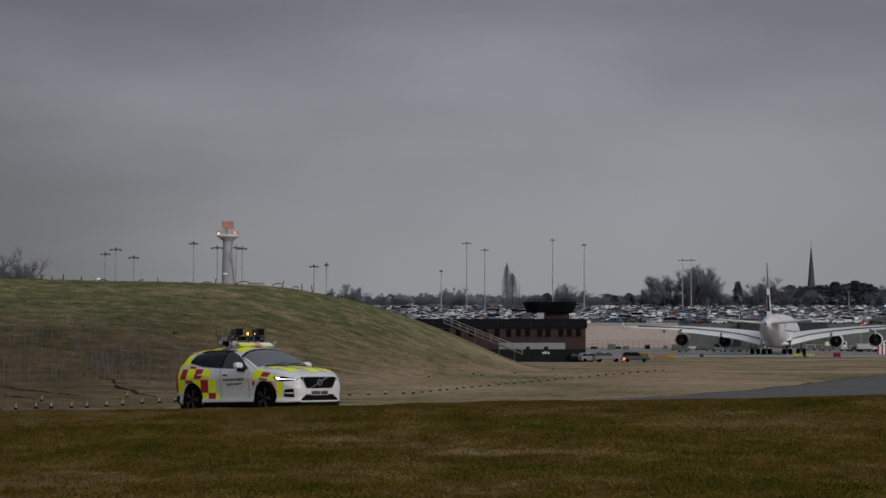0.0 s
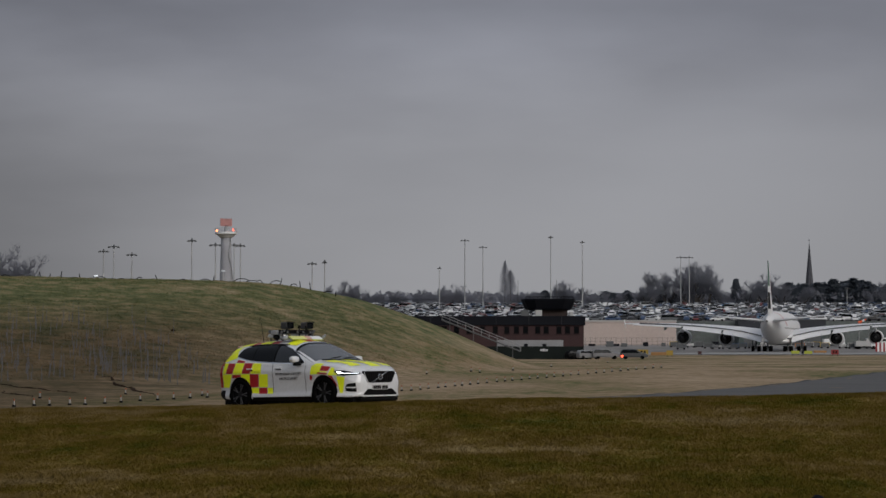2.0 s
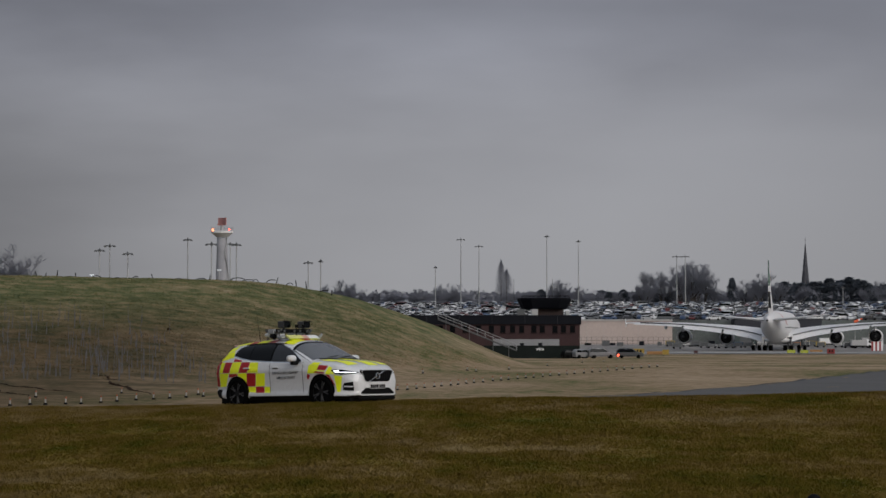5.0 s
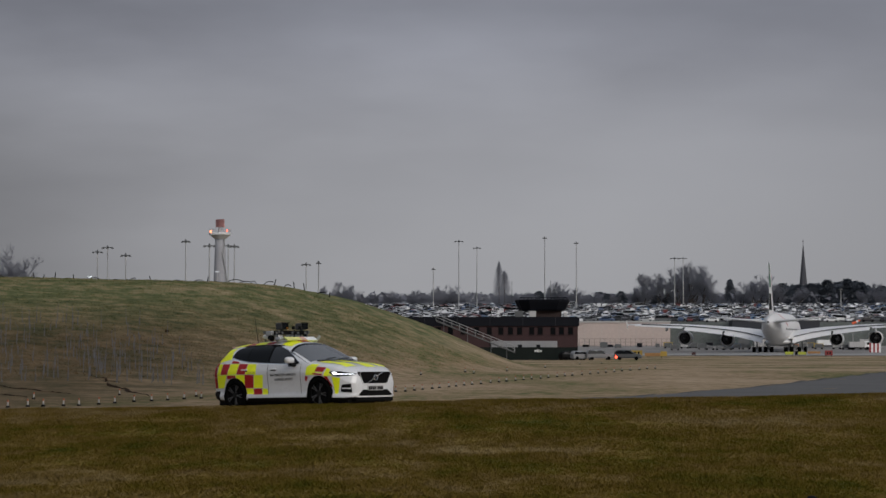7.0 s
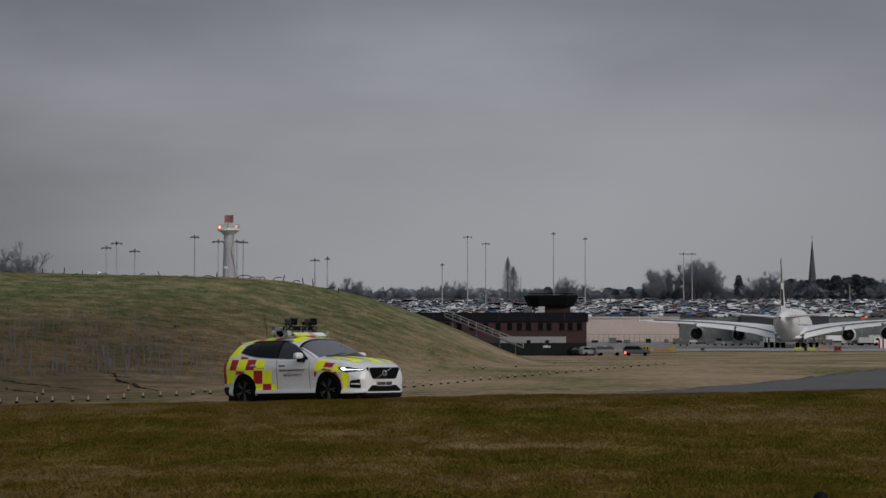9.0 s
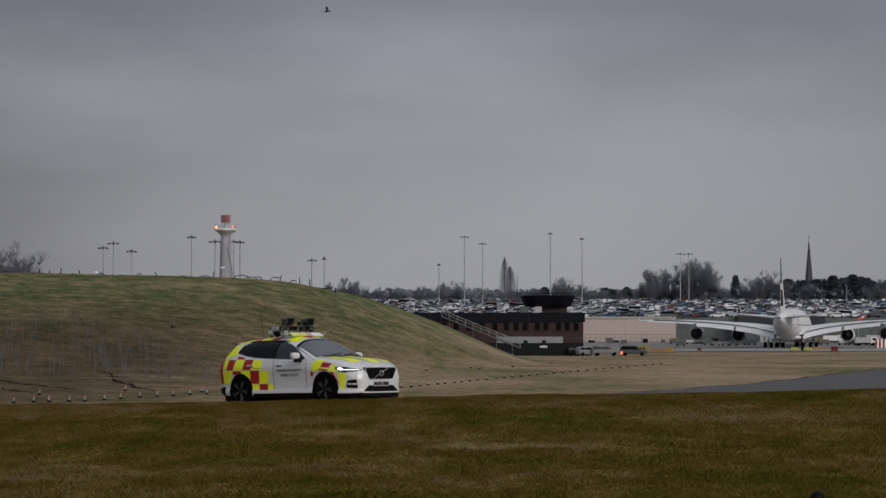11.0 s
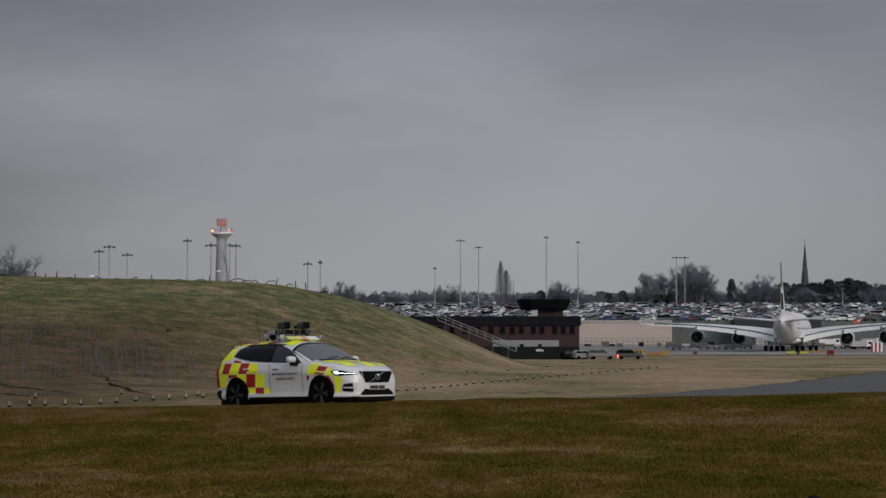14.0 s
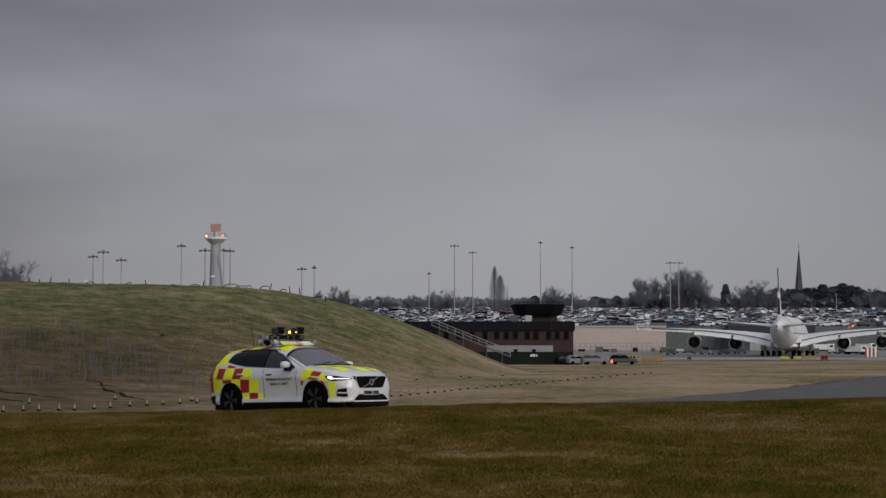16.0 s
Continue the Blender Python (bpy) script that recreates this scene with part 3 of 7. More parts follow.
def dress_car(car):
    """Yellow and red retroreflective film, square by square."""
    for s in (-1, 1):
        ye, re_ = [], []
        # quarter panel and rear door, upper row
        re_.append([(-1.90, 0.872), (-1.645, 0.867), (-1.56, 1.115), (-1.82, 1.125)])
        re_.append([(-1.30, 0.867), (-1.025, 0.862), (-0.945, 1.108), (-1.225, 1.115)])
        ye.append([(-2.06, 0.872), (-1.912, 0.872), (-1.835, 1.12), (-1.99, 1.13)])
        ye.append([(-1.633, 0.867), (-1.312, 0.867), (-1.238, 1.115), (-1.548, 1.12)])
        ye.append([(-1.013, 0.862), (-0.645, 0.855), (-0.665, 1.095), (-0.933, 1.105)])
        # middle row over the arch
        ye.append([(-2.06, 0.545), (-1.80, 0.545), (-1.665, 0.86), (-2.06, 0.86)])
        re_.append([(-1.66, 0.765), (-1.365, 0.765), (-1.345, 0.835), (-1.65, 0.845)])
        ye.append([(-1.36, 0.545), (-1.065, 0.545), (-1.035, 0.85), (-1.335, 0.855)])
        ye.append([(-1.65, 0.847), (-1.345, 0.843), (-1.345, 0.857), (-1.65, 0.86)])
        re_.append([(-1.06, 0.54), (-0.772, 0.535), (-0.732, 0.84), (-1.025, 0.85)])
        ye.append([(-0.76, 0.535), (-0.46, 0.53), (-0.42, 0.84), (-0.72, 0.84)])
        # lower row on the rear door
        ye.append([(-0.98, 0.40), (-0.762, 0.385), (-0.762, 0.523), (-1.03, 0.53)])
        re_.append([(-0.75, 0.382), (-0.475, 0.378), (-0.48, 0.52), (-0.75, 0.523)])
        ye.append([(-0.463, 0.378), (-0.285, 0.372), (-0.29, 0.515), (-0.468, 0.518)])
        # behind and over the side windows
        ye.append([(-2.02, 1.145), (-1.56, 1.235), (-1.60, 1.40), (-1.94, 1.30)])
        ye.append([(-1.94, 1.31), (-1.60, 1.41), (-1.56, 1.50), (-1.83, 1.46)])
        re_.append([(-2.12, 1.06), (-2.00, 1.07), (-1.98, 1.15), (-2.09, 1.13)])
        re_.append([(-1.53, 1.135), (-1.25, 1.122), (-1.25, 1.165), (-1.50, 1.20)])
        # rear corner
        re_.append([(-2.20, 0.56), (-2.08, 0.545), (-2.08, 0.80), (-2.20, 0.80)])
        re_.append([(-2.22, 0.81), (-2.08, 0.81), (-2.07, 1.045), (-2.20, 1.03)])
        # front wing
        ye.append([(1.00, 0.80), (1.30, 0.80), (1.345, 0.99), (1.02, 0.985)])
        ye.append([(1.02, 0.99), (1.345, 0.995), (1.40, 1.045), (1.16, 1.055)])
        re_.append([(1.30, 0.885), (1.56, 0.865), (1.64, 0.965), (1.36, 0.99)])
        ye.append([(1.27, 0.858), (1.54, 0.828), (1.555, 0.855), (1.295, 0.875)])
        re_.append([(1.235, 0.815), (1.54, 0.785), (1.56, 0.817), (1.255, 0.85)])
        ye.append([(1.575, 0.775), (1.74, 0.76), (1.76, 0.92), (1.655, 0.955)])
        ye.append([(1.755, 0.765), (1.86, 0.76), (1.76, 0.85), (1.765, 0.915)])
        ye.append([(1.885, 0.36), (1.965, 0.35), (2.05, 0.715), (1.835, 0.745)])
        re_.append([(1.77, 0.53), (1.845, 0.51), (1.70, 0.755), (1.60, 0.765)])
        re_.append([(0.975, 0.68), (1.03, 0.66), (1.085, 0.765), (0.985, 0.79)])
        for q in ye:
            flank_quad("yellow_film", q, s, 0.004, YELLOW, car)
        for q in re_:
            flank_quad("red_film", q, s, 0.007, RED, car)
        # roof edge above the windows
        for x0, x1, m in ((-1.78, -1.32, YELLOW), (-1.31, -1.06, RED), (-1.05, -0.68, YELLOW), (-0.67, -0.42, RED)):
            side_patch("roof_edge_film", [(-1.8, 1.50), (-1.43, 1.525), (-1.13, 1.555), (-0.4, 1.562)], [(x, z - 0.022) for x, z in TOP], x0, x1, s, 0.005, m, car, n=10)
    for y0, y1, x0, x1 in ((-0.70, -0.36, 1.22, 1.58), (-0.62, -0.28, 1.60, 2.02), (-0.10, 0.24, 1.16, 1.62), (-0.02, 0.32, 1.64, 2.08), (0.50, 0.80, 1.20, 1.60), (0.48, 0.74, 1.62, 2.0)):
        top_quad("bonnet_film", x0, x1, y0, y1, 0.006, YELLOW, car)
    for y0, y1, m in ((-0.60, -0.20, YELLOW), (-0.19, 0.06, RED), (0.07, 0.60, YELLOW)):
        top_quad("roof_film", -0.10, 0.24, y0, y1, 0.006, m, car)


def top_patch(name, x0, x1, width, off, material, parent, label="", n=16, m=20):
    """A panel on the upper skin between lengths x0 and x1, with half widths width(x)."""
    verts, faces = [], []
    for i in range(n + 1):
        x = x0 + (x1 - x0) * i / n
        w = width(x)
        for j in range(m + 1):
            y = -w + 2 * w * j / m
            verts.append((x + (off if x > 0 else -off) * 0.6, y, top_at(x, abs(y)) + off))
    for i in range(n):
        for j in range(m):
            faces.append((i * (m + 1) + j, (i + 1) * (m + 1) + j, (i + 1) * (m + 1) + j + 1, i * (m + 1) + j + 1))
    return pydata(name, verts, faces, material, parent, label, smooth=True)


def car_wheel(parent, x, y):
    out = 1 if y > 0 else -1
    w = new("wheel")
    w.parent = parent
    w.matrix_basis = pose(x, y, 0.375)
    bm = bmesh.new()
    prof = [(0.255, -0.11), (0.34, -0.118), (0.366, -0.09), (0.375, -0.05), (0.375, 0.05), (0.366, 0.09), (0.34, 0.118), (0.255, 0.11)]
    rings = [[(r * math.cos(2 * math.pi * k / 40), h, r * math.sin(2 * math.pi * k / 40)) for r, h in prof] for k in range(41)]
    loft(bm, rings, cap=False)
    part("tyre", bm, RUBBER, w, smooth=True)
    bm = bmesh.new()
    rod(bm, (0, -0.10, 0), (0, 0.07 * out, 0), 0.07, n=16)
    for k in range(5):
        a = 2 * math.pi * k / 5
        for s in (-0.13, 0.13):
            p0 = Vector((0.05 * math.cos(a), 0.085 * out, 0.05 * math.sin(a)))
            p1 = Vector((0.255 * math.cos(a + s), 0.095 * out, 0.255 * math.sin(a + s)))
            rod(bm, p0, p1, 0.013, 0.009, n=6)
    rings = [[(r * math.cos(2 * math.pi * k / 36), h * out, r * math.sin(2 * math.pi * k / 36)) for r, h in ((0.258, 0.10), (0.252, 0.10), (0.25, 0.06))] for k in range(37)]
    loft(bm, rings, cap=False, closed=False)
    rim = part("rim", bm, RIMGREY, w, "dark grey split-spoke alloy rim")
    for k in range(5):
        a = 2 * math.pi * k / 5
        for s in (-0.15, 0.15):
            fc = bmesh.new()
            ca, sa = math.cos(a + s), math.sin(a + s)
            pa, pb = Vector((0.07 * math.cos(a), 0.104 * out, 0.07 * math.sin(a))), Vector((0.25 * ca, 0.112 * out, 0.25 * sa))
            side_v = Vector((-sa, 0, ca))
            v = [fc.verts.new(q) for q in (pa - side_v * 0.010, pb - side_v * 0.014, pb + side_v * 0.014, pa + side_v * 0.010)]
            fc.faces.new(v)
            bmesh.ops.solidify(fc, geom=fc.faces[:], thickness=0.006)
            part("spoke_face", fc, CUTALLOY, rim, "bright machined spoke face")
    part("brake_disc", rodbm((0, -0.03, 0), (0, 0.06 * out, 0), 0.24, n=24), BLACK, w)
    return w


def text_on(name, body, size, m, material, parent):
    cu = bpy.data.curves.new(name, "FONT")
    cu.body, cu.size, cu.align_x, cu.align_y = body, size, "CENTER", "CENTER"
    cu.extrude = 0.001
    cu.materials.append(material)
    ob = new(name, cu)
    ob.parent = parent
    ob.matrix_basis = m
    return ob


RIMGREY = mat("alloy_rim", (0.009, 0.009, 0.010), 0.4, metal=0.5, vary=0.1)
CUTALLOY = mat("machined_alloy", (0.13, 0.13, 0.135), 0.4, metal=0.3, vary=0.15, size=0.2)
LAMPGREY = mat("lamp_housing", (0.035, 0.036, 0.038), 0.5, vary=0.2, size=0.3)
PALEYELLOW = mat("pale_yellow", (0.66, 0.68, 0.22), 0.35, vary=0.25, size=0.3)
PALERED = mat("pale_red", (0.55, 0.33, 0.29), 0.35, vary=0.25, size=0.3)
BARGREY = mat("bar_lens", (0.30, 0.31, 0.32), 0.25, vary=0.15, size=0.3)


def build_car():
    car = empty("airfield_car", pose(0, 0, 0), "white airfield safety SUV with yellow and red squares, headlamps on", "car")
    body = car_body(car)
    for s in (-1, 1):
        belt = [(-1.56, 1.275), (-1.23, 1.20), (-0.93, 1.155), (-0.5, 1.125), (0.13, 1.095), (0.74, 1.085)]
        up = [(-1.56, 1.30), (-1.51, 1.40), (-1.45, 1.475), (-1.13, 1.525), (-0.53, 1.537), (-0.13, 1.512), (0.22, 1.405), (0.49, 1.265), (0.74, 1.095)]
        wide = [(x, z + 0.014) for x, z in up]
        side_patch("window_trim", [(x, z - 0.026) for x, z in belt], wide, -1.58, 0.76, s, 0.002, CHROME, car, "bright trim round the side windows")
        side_patch("window_surround", belt, up, -1.555, 0.74, s, 0.005, BLACK, car)
        side_patch("quarter_window", [(x, z + 0.012) for x, z in belt], [(x, z - 0.012) for x, z in up], -1.54, -1.00, s, 0.008, LENSGLASS, car)
        side_patch("rear_window_pane", [(x, z + 0.012) for x, z in belt], [(x, z - 0.012) for x, z in up], -0.975, -0.29, s, 0.008, LENSGLASS, car)
        side_patch("front_window_pane", [(x, z + 0.012) for x, z in belt], [(x, z - 0.012) for x, z in up], -0.235, 0.62, s, 0.008, FRONTGLASS, car)
        side_patch("sill_trim", [(-1.0, 0.235), (1.05, 0.225)], [(-1.0, 0.30), (1.05, 0.29)], -0.96, 1.02, s, 0.01, BLACK, car, m=2)
        for x0 in (-0.275, 0.815):
            side_patch("door_gap", [(x0, 0.31), (x0 + 0.02, 0.31)], [(x0, 1.07), (x0 + 0.02, 1.07)], x0, x0 + 0.014, s, 0.003, BLACK, car, n=1)
        for x0 in (-1.03, -0.07):
            part("door_handle", boxbm(x0 - 0.10, x0 + 0.10, s * side_y(x0, 0.93), s * (side_y(x0, 0.93) + 0.03), 0.950, 0.985, bevel=0.01), SILVER, car)
            part("handle_recess", boxbm(x0 - 0.09, x0 + 0.09, s * (side_y(x0, 0.94) - 0.02), s * (side_y(x0, 0.94) + 0.006), 0.925, 0.948), BLACK, car)
        side_patch("door_crease", [(-0.27, 0.415), (0.80, 0.385)], [(-0.27, 0.455), (0.80, 0.42)], -0.26, 0.80, s, 0.014, SILVER, car, m=2)
        side_patch("sill_step", [(-0.95, 0.305), (1.0, 0.295)], [(-0.95, 0.335), (1.0, 0.325)], -0.94, 0.98, s, 0.016, SILVER, car, m=2)
        # thin chrome rod laid on as a painted glint along the shoulder
        part("shoulder_highlight", rodbm((-0.95, s * (side_y(-0.95, 0.90) + 0.003), 0.90), (-0.66, s * (side_y(-0.66, 0.895) + 0.003), 0.895), 0.006, n=5), CHROME, car)
        side_patch("arch_gap", [(1.86, 0.44), (1.88, 0.44)], [(1.86, 0.80), (1.88, 0.80)], 1.862, 1.872, s, 0.003, BLACK, car, n=1)
        # mirror
        y0 = side_y(0.62, 1.04) * s
        mir = part("mirror", boxbm(0.53, 0.69, y0 + s * 0.05, y0 + s * 0.28, 1.085, 1.235, bevel=0.055), SILVER, car, smooth=True)
        part("mirror_foot", boxbm(0.56, 0.67, y0 - s * 0.02, y0 + s * 0.17, 1.01, 1.10, bevel=0.012), BLACK, mir)
        # headlamp and front details
        hl = side_patch("headlamp", [(1.74, 0.855), (1.86, 0.785), (2.02, 0.735), (2.16, 0.755), (2.29, 0.775)], [(1.74, 0.862), (1.86, 0.872), (2.02, 0.868), (2.16, 0.835), (2.29, 0.805)], 1.745, 2.285, s, 0.008, LENSGLASS, car, "clear headlamp with lit white light")
        side_patch("low_beam", [(1.82, 0.84), (1.90, 0.795), (1.99, 0.785)], [(1.82, 0.852), (1.90, 0.855), (1.99, 0.835)], 1.83, 1.95, s, 0.012, HEADLAMP, hl, m=4)
        side_patch("daytime_light", [(1.93, 0.800), (2.28, 0.792)], [(1.93, 0.815), (2.28, 0.801)], 1.94, 2.27, s, 0.012, HEADLAMP, hl, m=3)
        side_patch("lamp_rim", [(1.90, 0.755), (2.02, 0.735), (2.16, 0.755)], [(1.90, 0.765), (2.02, 0.748), (2.16, 0.768)], 1.91, 2.15, s, 0.012, STEEL, hl, m=2)
        side_patch("fog_vent", [(2.02, 0.40), (2.12, 0.38), (2.27, 0.37)], [(2.02, 0.44), (2.08, 0.56), (2.27, 0.58)], 2.04, 2.265, s, 0.006, BLACK, car)
        side_patch("vent_bar", [(2.06, 0.465), (2.27, 0.455)], [(2.06, 0.49), (2.27, 0.485)], 2.07, 2.262, s, 0.016, SILVER, car, m=2)
        side_patch("rear_lamp", [(-2.33, 0.80), (-2.15, 0.90), (-2.05, 1.0)], [(-2.33, 0.86), (-2.20, 1.12), (-2.05, 1.2)], -2.33, -2.12, s, 0.006, RED, car)
        for ax in AXLES:
            car_wheel(car, ax, s * 0.82)
    top_patch("windscreen", 0.31, 1.07, lambda x: side_y(x, belt_z(x)) * lerp_table(x, [(0.29, 0.83), (1.07, 0.975)]), 0.004, SCREEN, car, "raked windscreen with the sky's grey reflection put into its colour")
    top_patch("top_strip", 0.315, 0.40, lambda x: side_y(x, belt_z(x)) * lerp_table(x, [(0.29, 0.80), (1.07, 0.95)]), 0.007, LENSGLASS, car, "dark strip along the top of the windscreen", n=4)
    for y in (-0.30, 0.12):
        part("wiper", rodbm((1.06, y, top_at(1.06, abs(y)) + 0.02), (0.98, y + 0.42, top_at(0.98, abs(y + 0.42)) + 0.02), 0.008, n=5), BLACK, car)
    part("wiper_cowl", boxbm(1.08, 1.13, -0.62, 0.62, 1.135, 1.155, bevel=0.006), BLACK, car)
    # black tray set low, standing in for the shade beneath the car
    part("underbody_shade", boxbm(-2.15, 2.18, -0.74, 0.74, 0.11, 0.30, bevel=0.05), BLACK, car, "black floor tray standing in for the shade beneath")
    part("rear_bumper_trim", boxbm(-2.36, -2.2, -0.5, 0.5, 0.33, 0.5, bevel=0.03), BLACK, car)
    part("rear_spoiler", boxbm(-1.91, -1.79, -0.50, 0.50, 1.500, 1.540, bevel=0.015), PALERED, car, "pale red film on the roof spoiler")
    # nose
    dress_car(car)
    g = bmesh.new()
    pts = [(-0.49, 0.85), (0.49, 0.85), (0.53, 0.80), (0.42, 0.595), (0.36, 0.57), (-0.36, 0.57), (-0.42, 0.595), (-0.53, 0.80)]
    loft(g, [[(2.20, y, z) for y, z in pts], [(2.350, y * 0.98, z) for y, z in pts]])
    grille = part("grille", g, BLACK, car, "black slatted grille")
    gs = bmesh.new()
    for k in range(13):
        y = -0.42 + 0.07 * k
        rod(gs, (2.351, y, 0.60 if abs(y) < 0.36 else 0.69), (2.351, y, 0.83), 0.006, n=5)
    part("grille_slats", gs, RUBBER, grille)
    gb = bmesh.new()
    rod(gb, (2.360, -0.29, 0.580), (2.360, 0.27, 0.842), 0.010, n=6)
    for k in range(20):
        a, b = 2 * math.pi * k / 20, 2 * math.pi * (k + 1) / 20
        rod(gb, (2.366, 0.062 * math.cos(a), 0.711 + 0.062 * math.sin(a)), (2.366, 0.062 * math.cos(b), 0.711 + 0.062 * math.sin(b)), 0.012, n=6)
    part("grille_badge", gb, CHROME, grille, "bright bar and ring")
    fr = bmesh.new()
    loop = [Vector((2.352, y * 0.98, z)) for y, z in pts]
    for a, b in zip(loop, loop[1:] + loop[:1]):
        rod(fr, a, b, 0.007, n=6)
    part("grille_frame", fr, SILVER, grille)
    lo = bmesh.new()
    pts2 = [(-0.40, 0.435), (0.40, 0.435), (0.55, 0.325), (0.53, 0.295), (-0.53, 0.295), (-0.55, 0.325)]
    loft(lo, [[(2.2, y, z) for y, z in pts2], [(2.350, y, z) for y, z in pts2]])
    part("lower_intake", lo, BLACK, car)
    part("bumper_blade", boxbm(2.22, 2.352, -0.56, 0.56, 0.255, 0.285, bevel=0.012), SILVER, car)
    part("front_lip", boxbm(2.05, 2.33, -0.62, 0.62, 0.17, 0.235, bevel=0.02), BLACK, car)
    # a white plate coloured grey: its shade is put into the colour
    pl = part("number_plate", boxbm(2.342, 2.362, -0.26, 0.26, 0.415, 0.525, bevel=0.004), GREYWALL, car, "number plate greyed for its shade, with dark bars")
    for k in range(7):
        y = -0.20 + 0.066 * k + (0.014 if k > 3 else -0.01)
        part("plate_bar", boxbm(2.3625, 2.3645, y - 0.027, y + 0.027, 0.432, 0.508), BLACK, pl)
    # door writing
    for s in (-1, 1):
        for txt, x, z, size in (("BIRMINGHAM AIRPORT", 0.27, 0.825, 0.082), ("AIRFIELD SAFETY", 0.27, 0.715, 0.082)):
            text_on("door_lettering", txt, size, pose(x, s * (side_y(x, z) + 0.016), z, 90, 0, 0 if s < 0 else 180), BLACK, car)
    # roof equipment
    for s in (-1, 1):
        rl = bmesh.new()
        for a, b in ((-1.35, -0.9), (-0.9, -0.45), (-0.45, 0.0)):
            rod(rl, (a, s * 0.60, top_at(a, 0.6) + 0.008), (b, s * 0.60, top_at(b, 0.6) + 0.008), 0.012, n=6)
        part("roof_rail", rl, BLACK, car)
    bar = part("light_bar", boxbm(-0.30, -0.16, -0.56, 0.56, 1.65, 1.73, bevel=0.025), BARGREY, car, "pale translucent light bar")
    # sloping deflector in front of the bar, with a yellow, a red and a white field
    for y0, y1, colour in ((-0.50, -0.02, PALEYELLOW), (-0.02, 0.16, PALERED), (0.16, 0.50, WHITE)):
        rings = []
        for x, z in ((0.02, 1.65), (-0.12, 1.732), (-0.15, 1.722), (-0.02, 1.63)):
            rings.append([(x, y0, z), (x, y1, z)])
        fb = bmesh.new()
        vs = [fb.verts.new(p) for r in rings for p in r]
        for k in range(4):
            a, c = 2 * k, 2 * ((k + 1) % 4)
            fb.faces.new((vs[a], vs[a + 1], vs[c + 1], vs[c]))
        fb.faces.new((vs[0], vs[2], vs[4], vs[6]))
        fb.faces.new((vs[7], vs[5], vs[3], vs[1]))
        bmesh.ops.recalc_face_normals(fb, faces=fb.faces)
        part("deflector_field", fb, colour, bar)
    for y in (-0.57, 0.57):
        part("end_lens", boxbm(-0.31, -0.15, y - 0.05, y + 0.05, 1.64, 1.72, bevel=0.03), BARGREY, bar)
    gan = bmesh.new()
    for x in (-0.74, -0.34):
        box(gan, x - 0.02, x + 0.02, -0.55, 0.55, 1.81, 1.85, bevel=0.006)
        for y in (-0.5, 0.5):
            rod(gan, (x, y, 1.62), (x, y, 1.83), 0.022, n=8)
    for y in (-0.5, 0.0, 0.5):
        box(gan, -0.80, -0.28, y - 0.025, y + 0.025, 1.83, 1.885)
    part("equipment_rack", gan, DARKSTEEL, car, "dark grey steel roof rack frame")
    part("rack_channel", boxbm(-0.345, -0.30, -0.62, 0.44, 1.79, 1.885, bevel=0.01), BLACK, car)
    for y in (-0.58, -0.38, -0.05, 0.14, 0.38):
        part("rack_clamp", boxbm(-0.30, -0.285, y - 0.03, y + 0.03, 1.80, 1.86, bevel=0.004), DARKSTEEL, car)
    part("junction_box", boxbm(-0.62, -0.42, -0.62, -0.46, 1.77, 1.875, bevel=0.015), STEEL, car, "grey junction box on the rack")
    part("side_marker", rodbm((-0.16, 0.60, 1.63), (-0.06, 0.66, 1.76), 0.045, 0.03, n=10), BARGREY, car)
    for y in (-0.33, 0.33):
        sp = part("work_lamp", boxbm(-0.47, -0.25, y - 0.115, y + 0.115, 1.905, 2.07, bevel=0.03), LAMPGREY, car, "square dark grey flood lamp")
        part("lamp_glass", boxbm(-0.247, -0.235, y - 0.10, y + 0.10, 1.92, 2.055), LENSGLASS, sp)
        part("lamp_hood", boxbm(-0.25, -0.20, y - 0.12, y + 0.12, 2.06, 2.075, bevel=0.004), BLACK, sp)
        part("lamp_bracket", boxbm(-0.39, -0.33, y - 0.02, y + 0.02, 1.84, 1.91), DARKSTEEL, sp)
    for y in (-0.5, 0.5):
        part("siren_horn", rodbm((-0.80, y, 1.75), (-0.58, y, 1.75), 0.04, 0.085, n=14), WHITE if y < 0 else BLACK, car)
        part("side_lamp", rodbm((-0.5, y, 1.69), (-0.5, y * 1.2, 1.74), 0.07, n=12), BLACK, car)
    part("control_box", boxbm(-0.56, -0.36, -0.50, -0.30, 1.67, 1.79, bevel=0.02), WHITE, car, "small white box under the rack")
    part("control_box", boxbm(-0.60, -0.40, 0.02, 0.42, 1.68, 1.79, bevel=0.02), STEEL, car, "grey box under the rack")
    part("aerial", rodbm((-1.5, 0.0, 1.6), (-1.62, 0.0, 2.25), 0.008, 0.003, n=5), BLACK, car)
    for bx, by, r in ((-0.12, -0.16, 0.85), (-0.12, 0.06, 0.42)):
        part("beacon_base", rodbm((bx, by, 1.70), (bx, by, 1.90), 0.016 * r, n=10), BLACK, car)
        rot = new("beacon_rotor")
        rot.parent = car
        rot.matrix_basis = pose(bx, by, 1.945)
        part("beacon_lamp", boxbm(0.012, 0.026, -0.030 * r, 0.030 * r, -0.032 * r, 0.032 * r, bevel=0.006), AMBER, rot, "amber rotating lamp")
        for sy in (-1, 1):
            part("beacon_cheek", boxbm(0.0, 0.05, sy * 0.034 * r, sy * 0.040 * r, -0.036, 0.036), BLACK, rot)
        part("beacon_shield", boxbm(-0.02, 0.010, -0.036 * r, 0.036 * r, -0.036, 0.036, bevel=0.005), BLACK, rot)
    return car


car = build_car()


